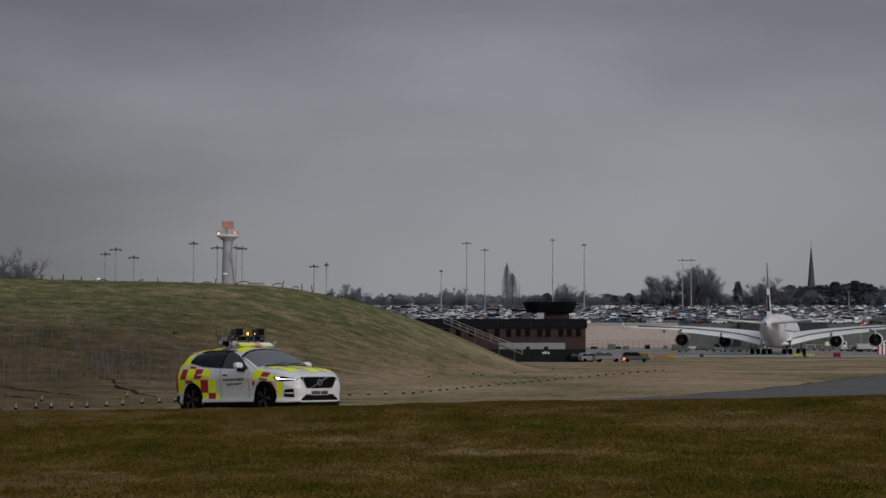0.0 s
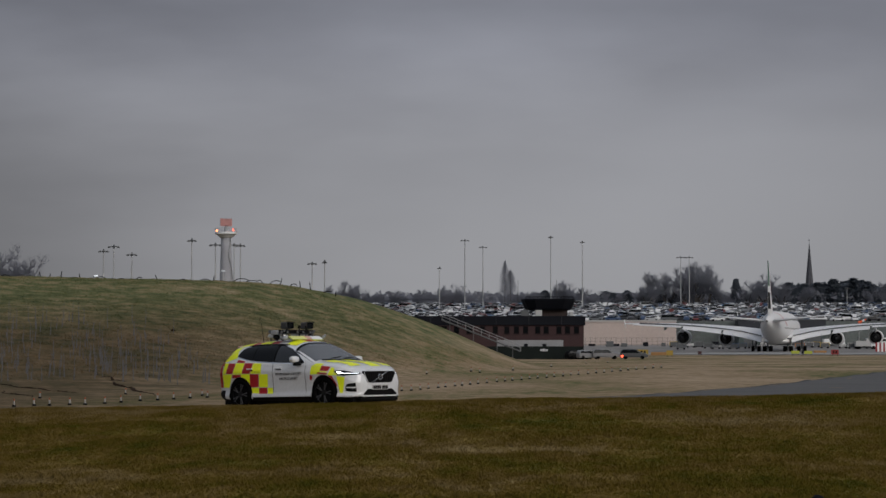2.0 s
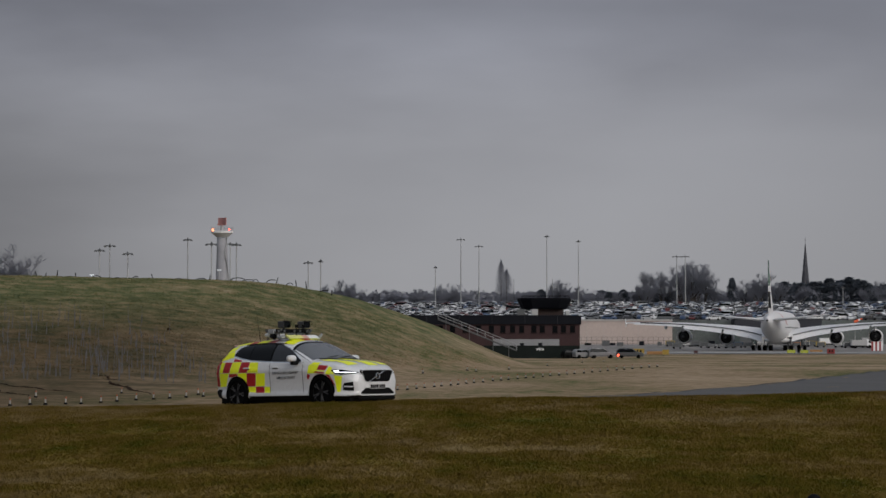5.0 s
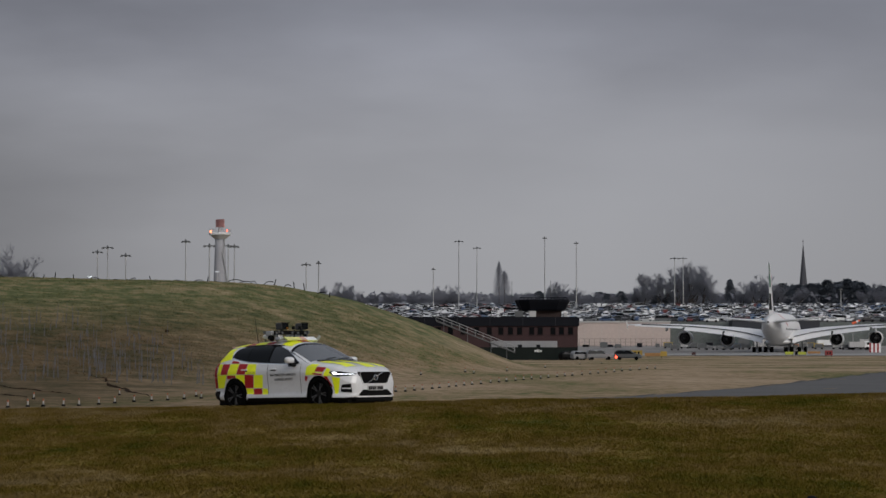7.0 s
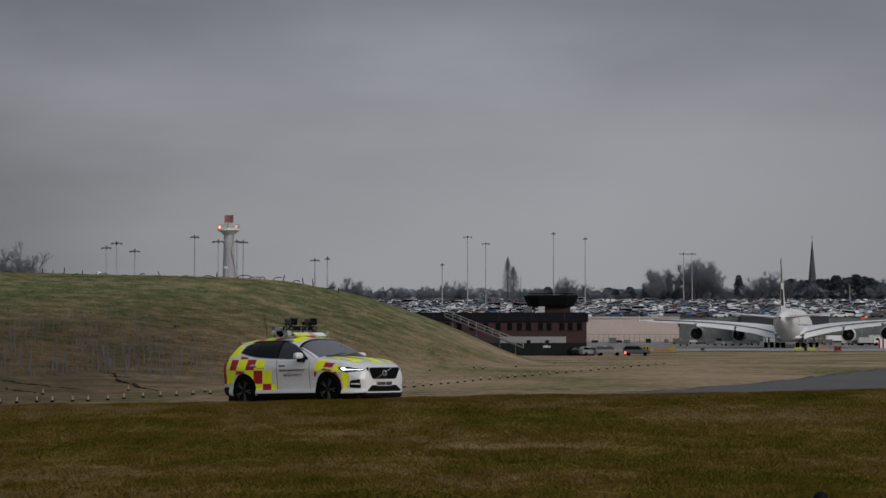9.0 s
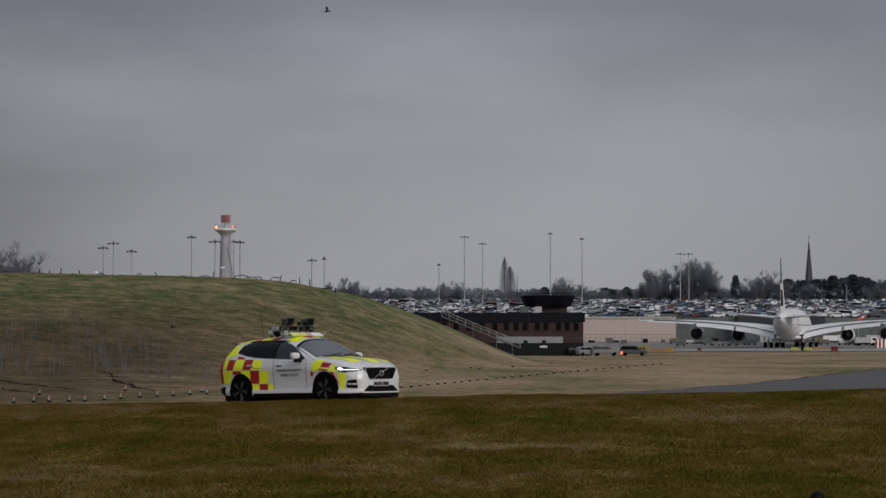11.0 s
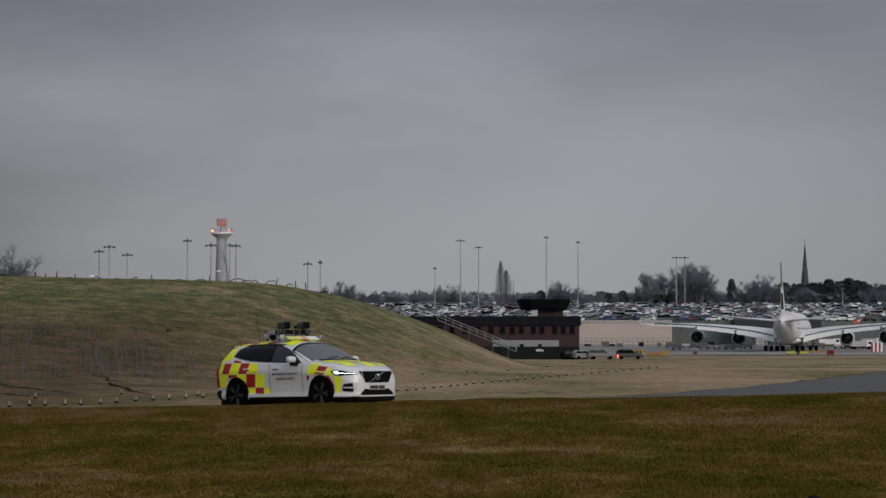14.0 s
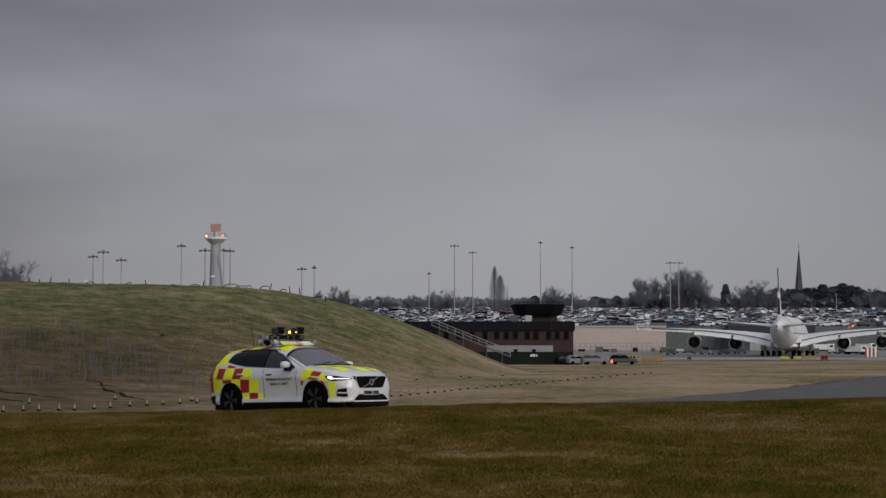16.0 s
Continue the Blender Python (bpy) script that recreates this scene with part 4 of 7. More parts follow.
# ---- the airliner ----
PLANE_WHITE = mat("airliner_white", (0.74, 0.74, 0.745), 0.4, vary=0.06, size=6)
PLANE_GREY = mat("airliner_grey", (0.42, 0.43, 0.45), 0.4, vary=0.08, size=5)
NOZZLE = mat("engine_nozzle", (0.02, 0.02, 0.022), 0.5, metal=0.4)
FIN_GREEN = mat("fin_green", (0.02, 0.11, 0.06), 0.4, vary=0.05)
FIN_RED = mat("fin_red", (0.45, 0.03, 0.03), 0.4, vary=0.05)


def foil(x, y, z, chord, thick, n=14, rise=0.0):
    """Ring of an aerofoil whose leading edge lies at x, trailing towards -x."""
    pts = []
    for i in range(n):
        a = 2 * math.pi * i / n
        c = (1 - math.cos(a)) / 2
        t = thick * chord * (1.5 * math.sqrt(max(c, 1e-4)) * (1 - c) + 0.01)
        pts.append((x - c * chord, y, z + rise * chord * (1 - c) + (t if a < math.pi else -0.75 * t)))
    return pts


def build_airliner():
    pl = empty("airliner", pose(0, 0, 0), "large white four-engined double-deck airliner taxiing away", "airplane")
    st = [(-36.6, 0.25, 0.3, 7.8), (-35.6, 0.6, 0.8, 7.75), (-32, 1.35, 1.7, 7.5), (-27, 2.3, 2.75, 7.1), (-21, 3.1, 3.7, 6.55), (-14, 3.5, 4.22, 6.40), (-5, 3.57, 4.3, 6.35),
          (8, 3.57, 4.3, 6.35), (22, 3.57, 4.3, 6.35), (28, 3.4, 3.9, 6.0), (32, 2.8, 3.1, 5.6), (35, 1.6, 1.9, 5.0), (36.1, 0.4, 0.5, 4.7)]
    bm = bmesh.new()
    loft(bm, [[(x, w * math.cos(2 * math.pi * k / 32), zc + h * math.sin(2 * math.pi * k / 32)) for k in range(32)] for x, w, h, zc in st])
    fus = part("fuselage", bm, PLANE_WHITE, pl, smooth=True)
    part("tail_cone_exhaust", rodbm((-36.9, 0, 7.8), (-36.2, 0, 7.8), 0.24, 0.34, n=12), NOZZLE, fus)
    bm = bmesh.new()
    loft(bm, [[(x, w * math.cos(2 * math.pi * k / 20), 2.75 + h * math.sin(2 * math.pi * k / 20)) for k in range(20)]
              for x, w, h in ((-13, 1.2, 0.3), (-9, 3.3, 0.95), (0, 3.9, 1.15), (9, 3.6, 1.05), (14, 1.4, 0.3))])
    part("belly_fairing", bm, PLANE_WHITE, fus, smooth=True)
    for s in (-1, 1):
        for z0, x0, x1, nm in ((8.2, -18, 27, "upper_window_row"), (5.9, -22, 29, "main_window_row")):
            wb = bmesh.new()
            for k in range(int((x1 - x0) / 1.1)):
                x = x0 + 1.1 * k
                yy = 3.57 * math.sqrt(max(0.0, 1 - ((z0 - 6.15) / 4.2) ** 2)) + (0.01 if x > -14 else -0.02 * (-14 - x))
                box(wb, x, x + 0.28, s * yy, s * (yy + 0.015), z0, z0 + 0.42)
            tagged(part(nm, wb, LENSGLASS, fus), kind="stuff")
        # red sweep on the rear fuselage
        sw = []
        for k in range(14):
            a = radians(8 + 82 * k / 13)
            x = -15.5 - 0.5 * k
            w, h, zc = lerp_table(x, [(-27, 2.3), (-21, 3.1), (-14, 3.5)]) + 0.03, lerp_table(x, [(-27, 2.75), (-21, 3.7), (-14, 4.12)]) + 0.03, lerp_table(x, [(-27, 7.1), (-21, 6.55), (-14, 6.25)])
            sw.append([(x, s * w * math.cos(a), zc + h * math.sin(a)), (x - 1.4, s * (w - 0.02) * math.cos(a), zc + (h - 0.02) * math.sin(a))])
        bm = bmesh.new()
        loft(bm, sw, cap=False, closed=False)
        part("tail_stripe", bm, FIN_RED, fus, "thin red stripe")
        # wing: gull-shaped
        wst = [(0, 11.0, 3.3, 19.0, 0.13), (3.4, 9.0, 3.6, 17.5, 0.13), (6, 7.4, 4.3, 15.2, 0.12), (9, 5.6, 4.95, 13.0, 0.115), (12, 3.8, 5.45, 11.5, 0.11), (14.9, 2.1, 5.8, 10.2, 0.105), (20, -0.9, 6.35, 8.6, 0.10), (25.7, -4.2, 6.75, 7.2, 0.10), (36, -10.2, 7.15, 4.6, 0.09), (39.8, -13.0, 7.3, 2.4, 0.08)]
        bm = bmesh.new()
        loft(bm, [foil(x, s * y, z, c, t, rise=0.075) for y, x, z, c, t in wst])
        wing = part("wing", bm, PLANE_WHITE, pl, smooth=True)
        bm = bmesh.new()
        loft(bm, [foil(-13.0, s * 39.8, 6.4, 2.2, 0.06), foil(-13.6, s * 39.95, 8.5, 1.2, 0.05)])
        part("wingtip_fence", bm, PLANE_WHITE, wing)
        for y in (7.5, 11.8, 18.5, 22.2, 29.5):
            x = lerp_table(y, [(a, b - d) for a, b, c, d, e in wst]) + 1.2
            z = lerp_table(y, [(a, c) for a, b, c, d, e in wst]) - 0.75
            bm = bmesh.new()
            loft(bm, [[(x + dx, s * y + r * 0.35 * math.cos(2 * math.pi * k / 10), z + dz + r * math.sin(2 * math.pi * k / 10) * 0.6) for k in range(10)]
                      for dx, dz, r in ((3.2, 0.2, 0.2), (1.5, 0, 0.75), (-1.0, -0.1, 0.7), (-2.6, -0.2, 0.12))])
            part("flap_fairing", bm, PLANE_GREY, wing, smooth=True)
        for ya, yb, nm in ((4.0, 14.2, "flap"), (14.8, 24.6, "flap"), (25.2, 37.5, "aileron")):
            fl = bmesh.new()
            rings = []
            for k in range(5):
                y = ya + (yb - ya) * k / 4
                xt = lerp_table(y, [(a, b - d) for a, b, c, d, e in wst])
                z = lerp_table(y, [(a, c) for a, b, c, d, e in wst])
                drop = lerp_table(y, [(4, 1.35), (14, 1.1), (25, 0.8), (25.1, 0.35), (38, 0.15)])
                rings.append([(xt + 1.1, s * y, z + 0.10), (xt + 0.3, s * y, z + 0.06), (xt - 1.5, s * y, z - drop), (xt - 1.4, s * y, z - drop - 0.08), (xt + 0.6, s * y, z - 0.25)])
            loft(fl, rings)
            part(nm, fl, PLANE_WHITE, wing)
        sp = bmesh.new()
        rings = []
        for y in (4.2, 9, 14.9, 22, 29, 36):
            xt = lerp_table(y, [(a, b - d) for a, b, c, d, e in wst])
            z = lerp_table(y, [(a, c) for a, b, c, d, e in wst])
            rings.append([(xt + 1.6, s * y, z + 0.42), (xt + 1.6, s * y, z + 0.50), (xt + 0.7, s * y, z + 0.30), (xt + 0.7, s * y, z + 0.02)])
        loft(sp, rings)
        part("spoiler_gap", sp, NOZZLE, wing)
        part("wingtip_lamp", boxbm(-14.4, -14.1, s * 39.6 - 0.12, s * 39.6 + 0.12, 7.2, 7.4), REDLAMP if s < 0 else PALELAMP, wing)
        for y, xe in ((14.9, 6.0), (25.7, -0.5)):
            zc = 3.5 if y < 20 else 3.8
            en = new("engine")
            en.parent = pl
            en.matrix_basis = pose(xe, s * y, zc)
            bm = bmesh.new()
            loft(bm, [[(x, r * math.cos(2 * math.pi * k / 28), r * math.sin(2 * math.pi * k / 28)) for k in range(28)]
                      for x, r in ((3.0, 1.52), (2.9, 1.72), (1.5, 1.92), (-1.0, 1.97), (-2.6, 1.86), (-2.64, 1.62), (-1.0, 1.60), (2.0, 1.5))], cap=False)
            part("nacelle", bm, PLANE_WHITE, en, smooth=True)
            part("fan_duct", rodbm((-1.2, 0, 0), (-1.0, 0, 0), 1.62, n=24), NOZZLE, en)
            bm = bmesh.new()
            loft(bm, [[(x, r * math.cos(2 * math.pi * k / 20), r * math.sin(2 * math.pi * k / 20)) for k in range(20)] for x, r in ((-1.1, 1.05), (-3.4, 0.72), (-3.5, 0.66))])
            part("core_nozzle", bm, NOZZLE, en, smooth=True)
            part("exhaust_plug", rodbm((-3.3, 0, 0), (-4.4, 0, 0), 0.42, 0.08, n=14), DARKSTEEL, en)
            bm = bmesh.new()
            loft(bm, [[(x, w, z) for x, w, z in ((2.0, -.18, 1.7), (2.0, .18, 1.7), (-4.5, .12, 1.2), (-4.5, -.12, 1.2))],
                      [(x, w, z) for x, w, z in ((-1.0, -.15, 2.5), (-1.0, .15, 2.5), (-6.0, .1, 2.2), (-6.0, -.1, 2.2))]])
            part("pylon", bm, PLANE_WHITE, en)
        # tailplane
        bm = bmesh.new()
        loft(bm, [foil(-25.0, s * 0.9, 7.9, 8.4, 0.10), foil(-29.2, s * 8.0, 8.55, 5.4, 0.09), foil(-33.2, s * 15.2, 9.25, 2.7, 0.08)])
        part("tailplane", bm, PLANE_WHITE, pl, smooth=True)
        # gear
        for x, y, n in ((-2.0, 6.1, 2), (-5.2, 2.7, 3)):
            ge = new("landing_gear")
            ge.parent = pl
            ge.matrix_basis = pose(x, s * y, 0)
            part("strut", rodbm((0, 0, 0.7), (0, 0, 3.2), 0.22, n=10), STEEL, ge)
            part("bogie_beam", rodbm((-0.9 * (n - 1), 0, 0.72), (0.9 * (n - 1), 0, 0.72), 0.15, n=8), STEEL, ge)
            for k in range(n):
                for sy in (-0.80, 0.80):
                    xw = (k - (n - 1) / 2) * 1.7
                    part("gear_wheel", rodbm((xw, sy - 0.34, 0.72), (xw, sy + 0.34, 0.72), 0.72, n=20), RUBBER, ge)
            part("gear_door", boxbm(-1.4, 1.4, s * 0.95, s * 1.03, 1.6, 2.9, bevel=0.02), PLANE_WHITE, ge)
    ng = new("nose_gear")
    ng.parent = pl
    ng.matrix_basis = pose(28.5, 0, 0)
    part("strut", rodbm((0, 0, 0.6), (0, 0, 2.6), 0.18, n=10), STEEL, ng)
    for sy in (-0.4, 0.4):
        part("gear_wheel", rodbm((0, sy - 0.2, 0.62), (0, sy + 0.2, 0.62), 0.62, n=20), RUBBER, ng)
    # fin: flag-coloured
    bm = bmesh.new()
    fst = [(-18.5, 8.9, 14.6, 0.045), (-21.0, 11.0, 12.8, 0.040), (-23.4, 14.0, 9.9, 0.034), (-27.5, 19.3, 5.8, 0.034), (-31.2, 23.45, 2.6, 0.03)]
    loft(bm, [[(p[0], p[2] - z, z) for p in foil(x, 0, z, c, t, n=16)] for x, z, c, t in fst])
    fin = part("fin", bm, [PLANE_WHITE, FIN_GREEN, FIN_RED, BLACK], pl, smooth=True)
    fin.data.polygons.foreach_set("material_index", [0] * len(fin.data.polygons))
    for s in (-1, 1):
        for nm, a0, a1, z0, z1, m in (("fin_red_band", 0.03, 0.14, 14.0, 23.2, FIN_RED), ("fin_green_band", 0.50, 0.985, 16.9, 23.35, FIN_GREEN), ("fin_black_band", 0.55, 0.97, 11.0, 15.3, BLACK)):
            verts, faces = [], []
            for i in range(11):
                z = z0 + (z1 - z0) * i / 10
                x = lerp_table(z, [(f[1], f[0]) for f in fst])
                c = lerp_table(z, [(f[1], f[2]) for f in fst])
                for f in (a0, (a0 + a1) / 2, a1):
                    t = lerp_table(z, [(f2[1], f2[3]) for f2 in fst]) * c * (1.5 * math.sqrt(f) * (1 - f) + 0.01)
                    verts.append((x - f * c, s * (t + 0.03), z))
            for i in range(10):
                for k in range(2):
                    faces.append((i * 3 + k, i * 3 + k + 1, i * 3 + k + 4, i * 3 + k + 3))
            pydata(nm, verts, faces, m, fin)
    return pl


airliner = build_airliner()


# ---- terminal-side building with its roof lookout ----
BRICKFRAME = mat("stained_window_frame", (0.016, 0.010, 0.011), 0.7, vary=0.2, spec=0.15)
SEAM = mat("fascia_seam", (0.020, 0.021, 0.026), 0.6, vary=0.2)
PANELGREY = mat("pale_panel", (0.27, 0.275, 0.285), 0.8, vary=0.15, size=3)
SCREENGREEN = mat("screen_wall_paint", (0.010, 0.014, 0.013), 0.8, vary=0.25, size=2, spec=0.12)
DARKBRICK = mat("dark_brick", (0.035, 0.022, 0.02), 0.85, vary=0.25)


def build_office():
    X0, X1, Y0, Y1, ZB = -14.0, 24.1, 420.0, 446.0, -0.75
    b = empty("office_building", pose(0, 0, 0), "low dark-red brick airfield building with black fascia and roof lookout", "building")
    wall = part("wall", boxbm(X0, X1, Y0, Y1, ZB, 4.85), BRICK, b, "dark red brick wall")
    part("fascia", boxbm(X0 - 0.25, X1 + 0.25, Y0 - 0.25, Y1 + 0.25, 4.85, 6.33, bevel=0.03), DARKCLAD, b, "black metal fascia")
    part("roof", boxbm(X0 + 0.1, X1 - 0.1, Y0 + 0.1, Y1 - 0.1, 6.33, 6.40), DARKCLAD, b)
    for x in (-8.5, -6.9, -3.2, -1.4, 1.1, 3.1, 5.2, 7.4, 9.5, 11.4, 13.0, 14.5, 16.5, 17.9, 20.0, 21.4, 22.9):
        wi = part("window", boxbm(x - 0.46, x + 0.46, Y0 - 0.05, Y0 + 0.02, 3.45, 4.72), BRICKFRAME, wall)
        part("pane", boxbm(x - 0.36, x + 0.36, Y0 - 0.07, Y0 - 0.045, 3.55, 4.64), LENSGLASS, wi)
        part("sill", boxbm(x - 0.52, x + 0.52, Y0 - 0.12, Y0 - 0.003, 3.36, 3.44), BRICKFRAME, wi)
    for k in range(7):
        part("fascia_seam", boxbm(X0 + 5.4 * k + 2, X0 + 5.4 * k + 2.06, Y0 - 0.275, Y0 - 0.253, 4.9, 6.3), SEAM, b)
    for k in range(6):
        part("window", boxbm(X1 - 0.02, X1 + 0.05, Y0 + 2 + 4 * k, Y0 + 3.4 + 4 * k, 2.7, 4.2), LENSGLASS, wall)
    part("lower_panel", boxbm(9.8, 20.7, Y0 - 0.4, Y0 - 0.003, 1.25, 2.42), PANELGREY, b, "pale grey wall panel")
    hut = part("loading_screen", boxbm(8.0, 23.8, Y0 - 5.0, Y0 - 3.8, ZB - 0.1, 1.38, bevel=0.03), SCREENGREEN, b, "black screen wall with a small white sign")
    sg = bmesh.new()
    for k, (w, h) in enumerate(((0.22, 0.32), (0.24, 0.40), (0.20, 0.38), (0.24, 0.30))):
        box(sg, 16.75 + 0.31 * k, 16.75 + 0.31 * k + w, Y0 - 5.03, Y0 - 5.003, 0.60, 0.60 + h)
    part("sign_bars", sg, WHITE, hut)
    for px in (14.4, 17.4):
        part("vent_cowl", rodbm((px, Y0 - 4.4, 1.3), (px, Y0 - 4.4, 1.8), 0.3, 0.35, n=12), DARKCLAD, b)
    # lookout: a room that widens upwards
    part("lookout_base", boxbm(17.2, 21.6, Y0 + 4, Y0 + 12, 6.3, 7.7), DARKBRICK, b)
    bm = bmesh.new()
    cx, cy = 18.6, Y0 + 8
    loft(bm, [[(cx + sx * w, cy + sy * d, z) for sx, sy in ((-1, -1), (-.6, -1.25), (.6, -1.25), (1, -1), (1.1, 0), (1, 1), (-1, 1), (-1.1, 0))]
              for z, w, d in ((7.45, 3.4, 4.0), (7.7, 3.6, 4.2), (8.9, 4.1, 4.8), (9.25, 4.15, 4.9), (9.3, 4.0, 4.7))])
    part("lookout", bm, DARKCLAD, b, "black lookout room with sloping glass")
    for k in range(13):
        xr = cx - 3.9 + 0.65 * k
        part("rail_post", rodbm((xr, cy - 4.4, 9.28), (xr, cy - 4.4, 9.62), 0.05, n=5), DARKCLAD, b)
    part("roof_rail", rodbm((cx - 3.9, cy - 4.4, 9.62), (cx + 3.9, cy - 4.4, 9.62), 0.05, n=6), DARKCLAD, b)
    for x0, w in ((13.8, 1.3), (16.2, 1.1), (21.9, 0.6)):
        part("roof_unit", boxbm(x0, x0 + w, Y0 + 2, Y0 + 4, 6.3, 7.1 + 0.3 * (w > 1), bevel=0.05), GREYWALL if w < 1.2 else DARKSTEEL, b)
    for x0 in (13.5, 20.0):
        part("roof_aerial", rodbm((x0, cy, 6.3), (x0, cy, 12.5), 0.05, 0.03, n=5), DARKSTEEL, b)
    return b


build_office()


STAIRSTEEL = mat("stair_steel", (0.30, 0.31, 0.32), 0.6, metal=0.2, vary=0.15)


def build_staircase():
    st = empty("outdoor_staircase", pose(0, 0, 0), "galvanised steel staircase with double handrails against the building", "staircase")
    a, b = Vector((0.7, 408, 5.8)), Vector((13.3, 408, 0.75))
    for y in (0.0, 1.4):
        part("stringer", rodbm(a + Vector((0, y, -0.2)), b + Vector((0, y, -0.2)), 0.10, n=6), DARKSTEEL, st)
        part("handrail", rodbm(a + Vector((0, y, 0.85)), b + Vector((0, y, 0.85)), 0.045, n=6), STAIRSTEEL, st)
        part("mid_rail", rodbm(a + Vector((0, y, 0.42)), b + Vector((0, y, 0.42)), 0.035, n=6), STAIRSTEEL, st)
        for k in range(11):
            p = a.lerp(b, k / 10) + Vector((0, y, 0))
            part("post", rodbm(p + Vector((0, 0, -0.2)), p + Vector((0, 0, 0.85)), 0.04, n=5), STAIRSTEEL, st)
    for k in range(32):
        p = a.lerp(b, (k + 0.5) / 32)
        part("tread", boxbm(p.x - 0.16, p.x + 0.16, p.y, p.y + 1.4, p.z - 0.06, p.z), DARKSTEEL, st)
    for k in (1, 4, 7, 9):
        p = a.lerp(b, k / 10)
        part("support", rodbm((p.x, p.y + 0.7, -1.3), (p.x, p.y + 0.7, p.z - 0.1), 0.08, n=6), DARKSTEEL, st)
    return st


build_staircase()


# ---- raised car park, its retaining wall and parked cars ----
DECK = [(760, 8.7), (1010, 17.2)]


def deck_z(y):
    return lerp_table(y, DECK)


deck = pydata("car_park", [(-60, 760, 8.7), (330, 760, 8.7), (330, 1010, 17.2), (-60, 1010, 17.2), (-60, 760, -1), (330, 760, -1), (330, 1500, 17.2), (-60, 1500, 17.2)],
              [(0, 1, 2, 3), (4, 5, 1, 0), (3, 2, 6, 7)], ASPHALT)
tagged(deck, "sloping asphalt car park above a retaining wall", "car park", kind="structure")
rw = tagged(part("retaining_wall", boxbm(20, 71.0, 757.5, 759.9, -0.5, 8.9), CREAM), "cream-clad retaining wall below the car park", "wall", kind="structure")
for k in range(10):
    part("wall_joint", boxbm(20 + 5.1 * k, 20.05 + 5.1 * k, 757.4, 757.498, 0.5, 8.8), GREYWALL, rw)
part("coping", boxbm(19.8, 71.1, 757.2, 757.49, 8.55, 9.0), GREYWALL, rw)
tagged(part("dark_bank_wall", boxbm(71.0, 330, 758, 759.9, -0.5, 8.7), mat("weathered_wall", (0.105, 0.120, 0.118), 0.9, vary=0.35, size=12)), "weathered dark grey bank wall", "wall", kind="structure")


def paint(name, island):
    m = mat(name, (1, 1, 1), 0.3, vary=0.05)
    n, l = m.node_tree.nodes, m.node_tree.links
    r = n.new("ShaderNodeValToRGB")
    r.color_ramp.interpolation = "CONSTANT"
    cols = [(0.0, (0.70, 0.71, 0.73)), (0.24, (0.24, 0.26, 0.28)), (0.34, (0.11, 0.12, 0.13)), (0.46, (0.03, 0.033, 0.04)), (0.68, (0.04, 0.07, 0.14)),
            (0.78, (0.40, 0.42, 0.44)), (0.88, (0.14, 0.035, 0.035)), (0.92, (0.07, 0.16, 0.28)), (0.95, (0.02, 0.02, 0.025))]
    e = r.color_ramp.elements
    while len(e) < len(cols):
        e.new(0.5)
    for el, (p, c) in zip(e, cols):
        el.position, el.color = p, (*c, 1)
    if island:
        g = n.new("ShaderNodeNewGeometry")
        l.new(g.outputs["Random Per Island"], r.inputs[0])
    else:
        g = n.new("ShaderNodeObjectInfo")
        l.new(g.outputs["Random"], r.inputs[0])
    l.new(r.outputs[0], n["Principled BSDF"].inputs["Base Color"])
    return m


CARPAINT, CARPAINT_FAR = paint("parked_car_paint", False), paint("far_car_paint", True)


def small_car_rings(kind):
    """Stations x, half width, bottom, belt, top of a plain family car."""
    if kind == "hatch":
        return [(-2.0, .70, .35, .80, .85), (-1.9, .82, .28, .92, 1.15), (-1.5, .86, .25, .95, 1.45), (-0.6, .87, .25, .93, 1.50), (0.2, .87, .25, .92, 1.44), (0.95, .86, .25, .90, .98), (1.7, .82, .25, .78, .84), (2.0, .66, .30, .60, .66)]
    if kind == "suv":
        return [(-2.25, .72, .40, .95, 1.02), (-2.18, .86, .32, .96, 1.40), (-1.7, .91, .30, .96, 1.66), (-0.6, .92, .30, .95, 1.72), (0.35, .92, .30, .94, 1.64), (1.05, .91, .30, 1.00, 1.10), (1.95, .87, .30, .90, .98), (2.25, .70, .34, .68, .76)]
    if kind == "van":
        return [(-2.5, .86, .30, 1.0, 1.95), (-1.0, .95, .30, 1.1, 2.0), (0.9, .95, .30, 1.1, 1.95), (1.5, .93, .30, 1.05, 1.35), (2.3, .86, .30, .90, 1.02), (2.5, .75, .35, .7, .8)]
    return [(-2.25, .70, .35, .85, .90), (-2.15, .84, .28, .96, 1.12), (-1.6, .88, .25, .97, 1.40), (-0.6, .89, .25, .95, 1.47), (0.25, .89, .25, .93, 1.40), (1.05, .88, .25, .91, .99), (1.9, .84, .25, .80, .86), (2.25, .66, .30, .62, .68)]


def small_car_body(kind):
    bm = bmesh.new()
    rings = []
    for x, w, b, be, t in small_car_rings(kind):
        up = w * (0.78 if t - be > 0.2 else 0.92)
        half = [(w * 0.93, b), (w, b + 0.25), (w * 0.97, be), (up, t - 0.06), (up * 0.75, t)]
        rings.append([(x, -y, z) for y, z in half] + [(x, y, z) for y, z in half[::-1]])
    return loft(bm, rings)


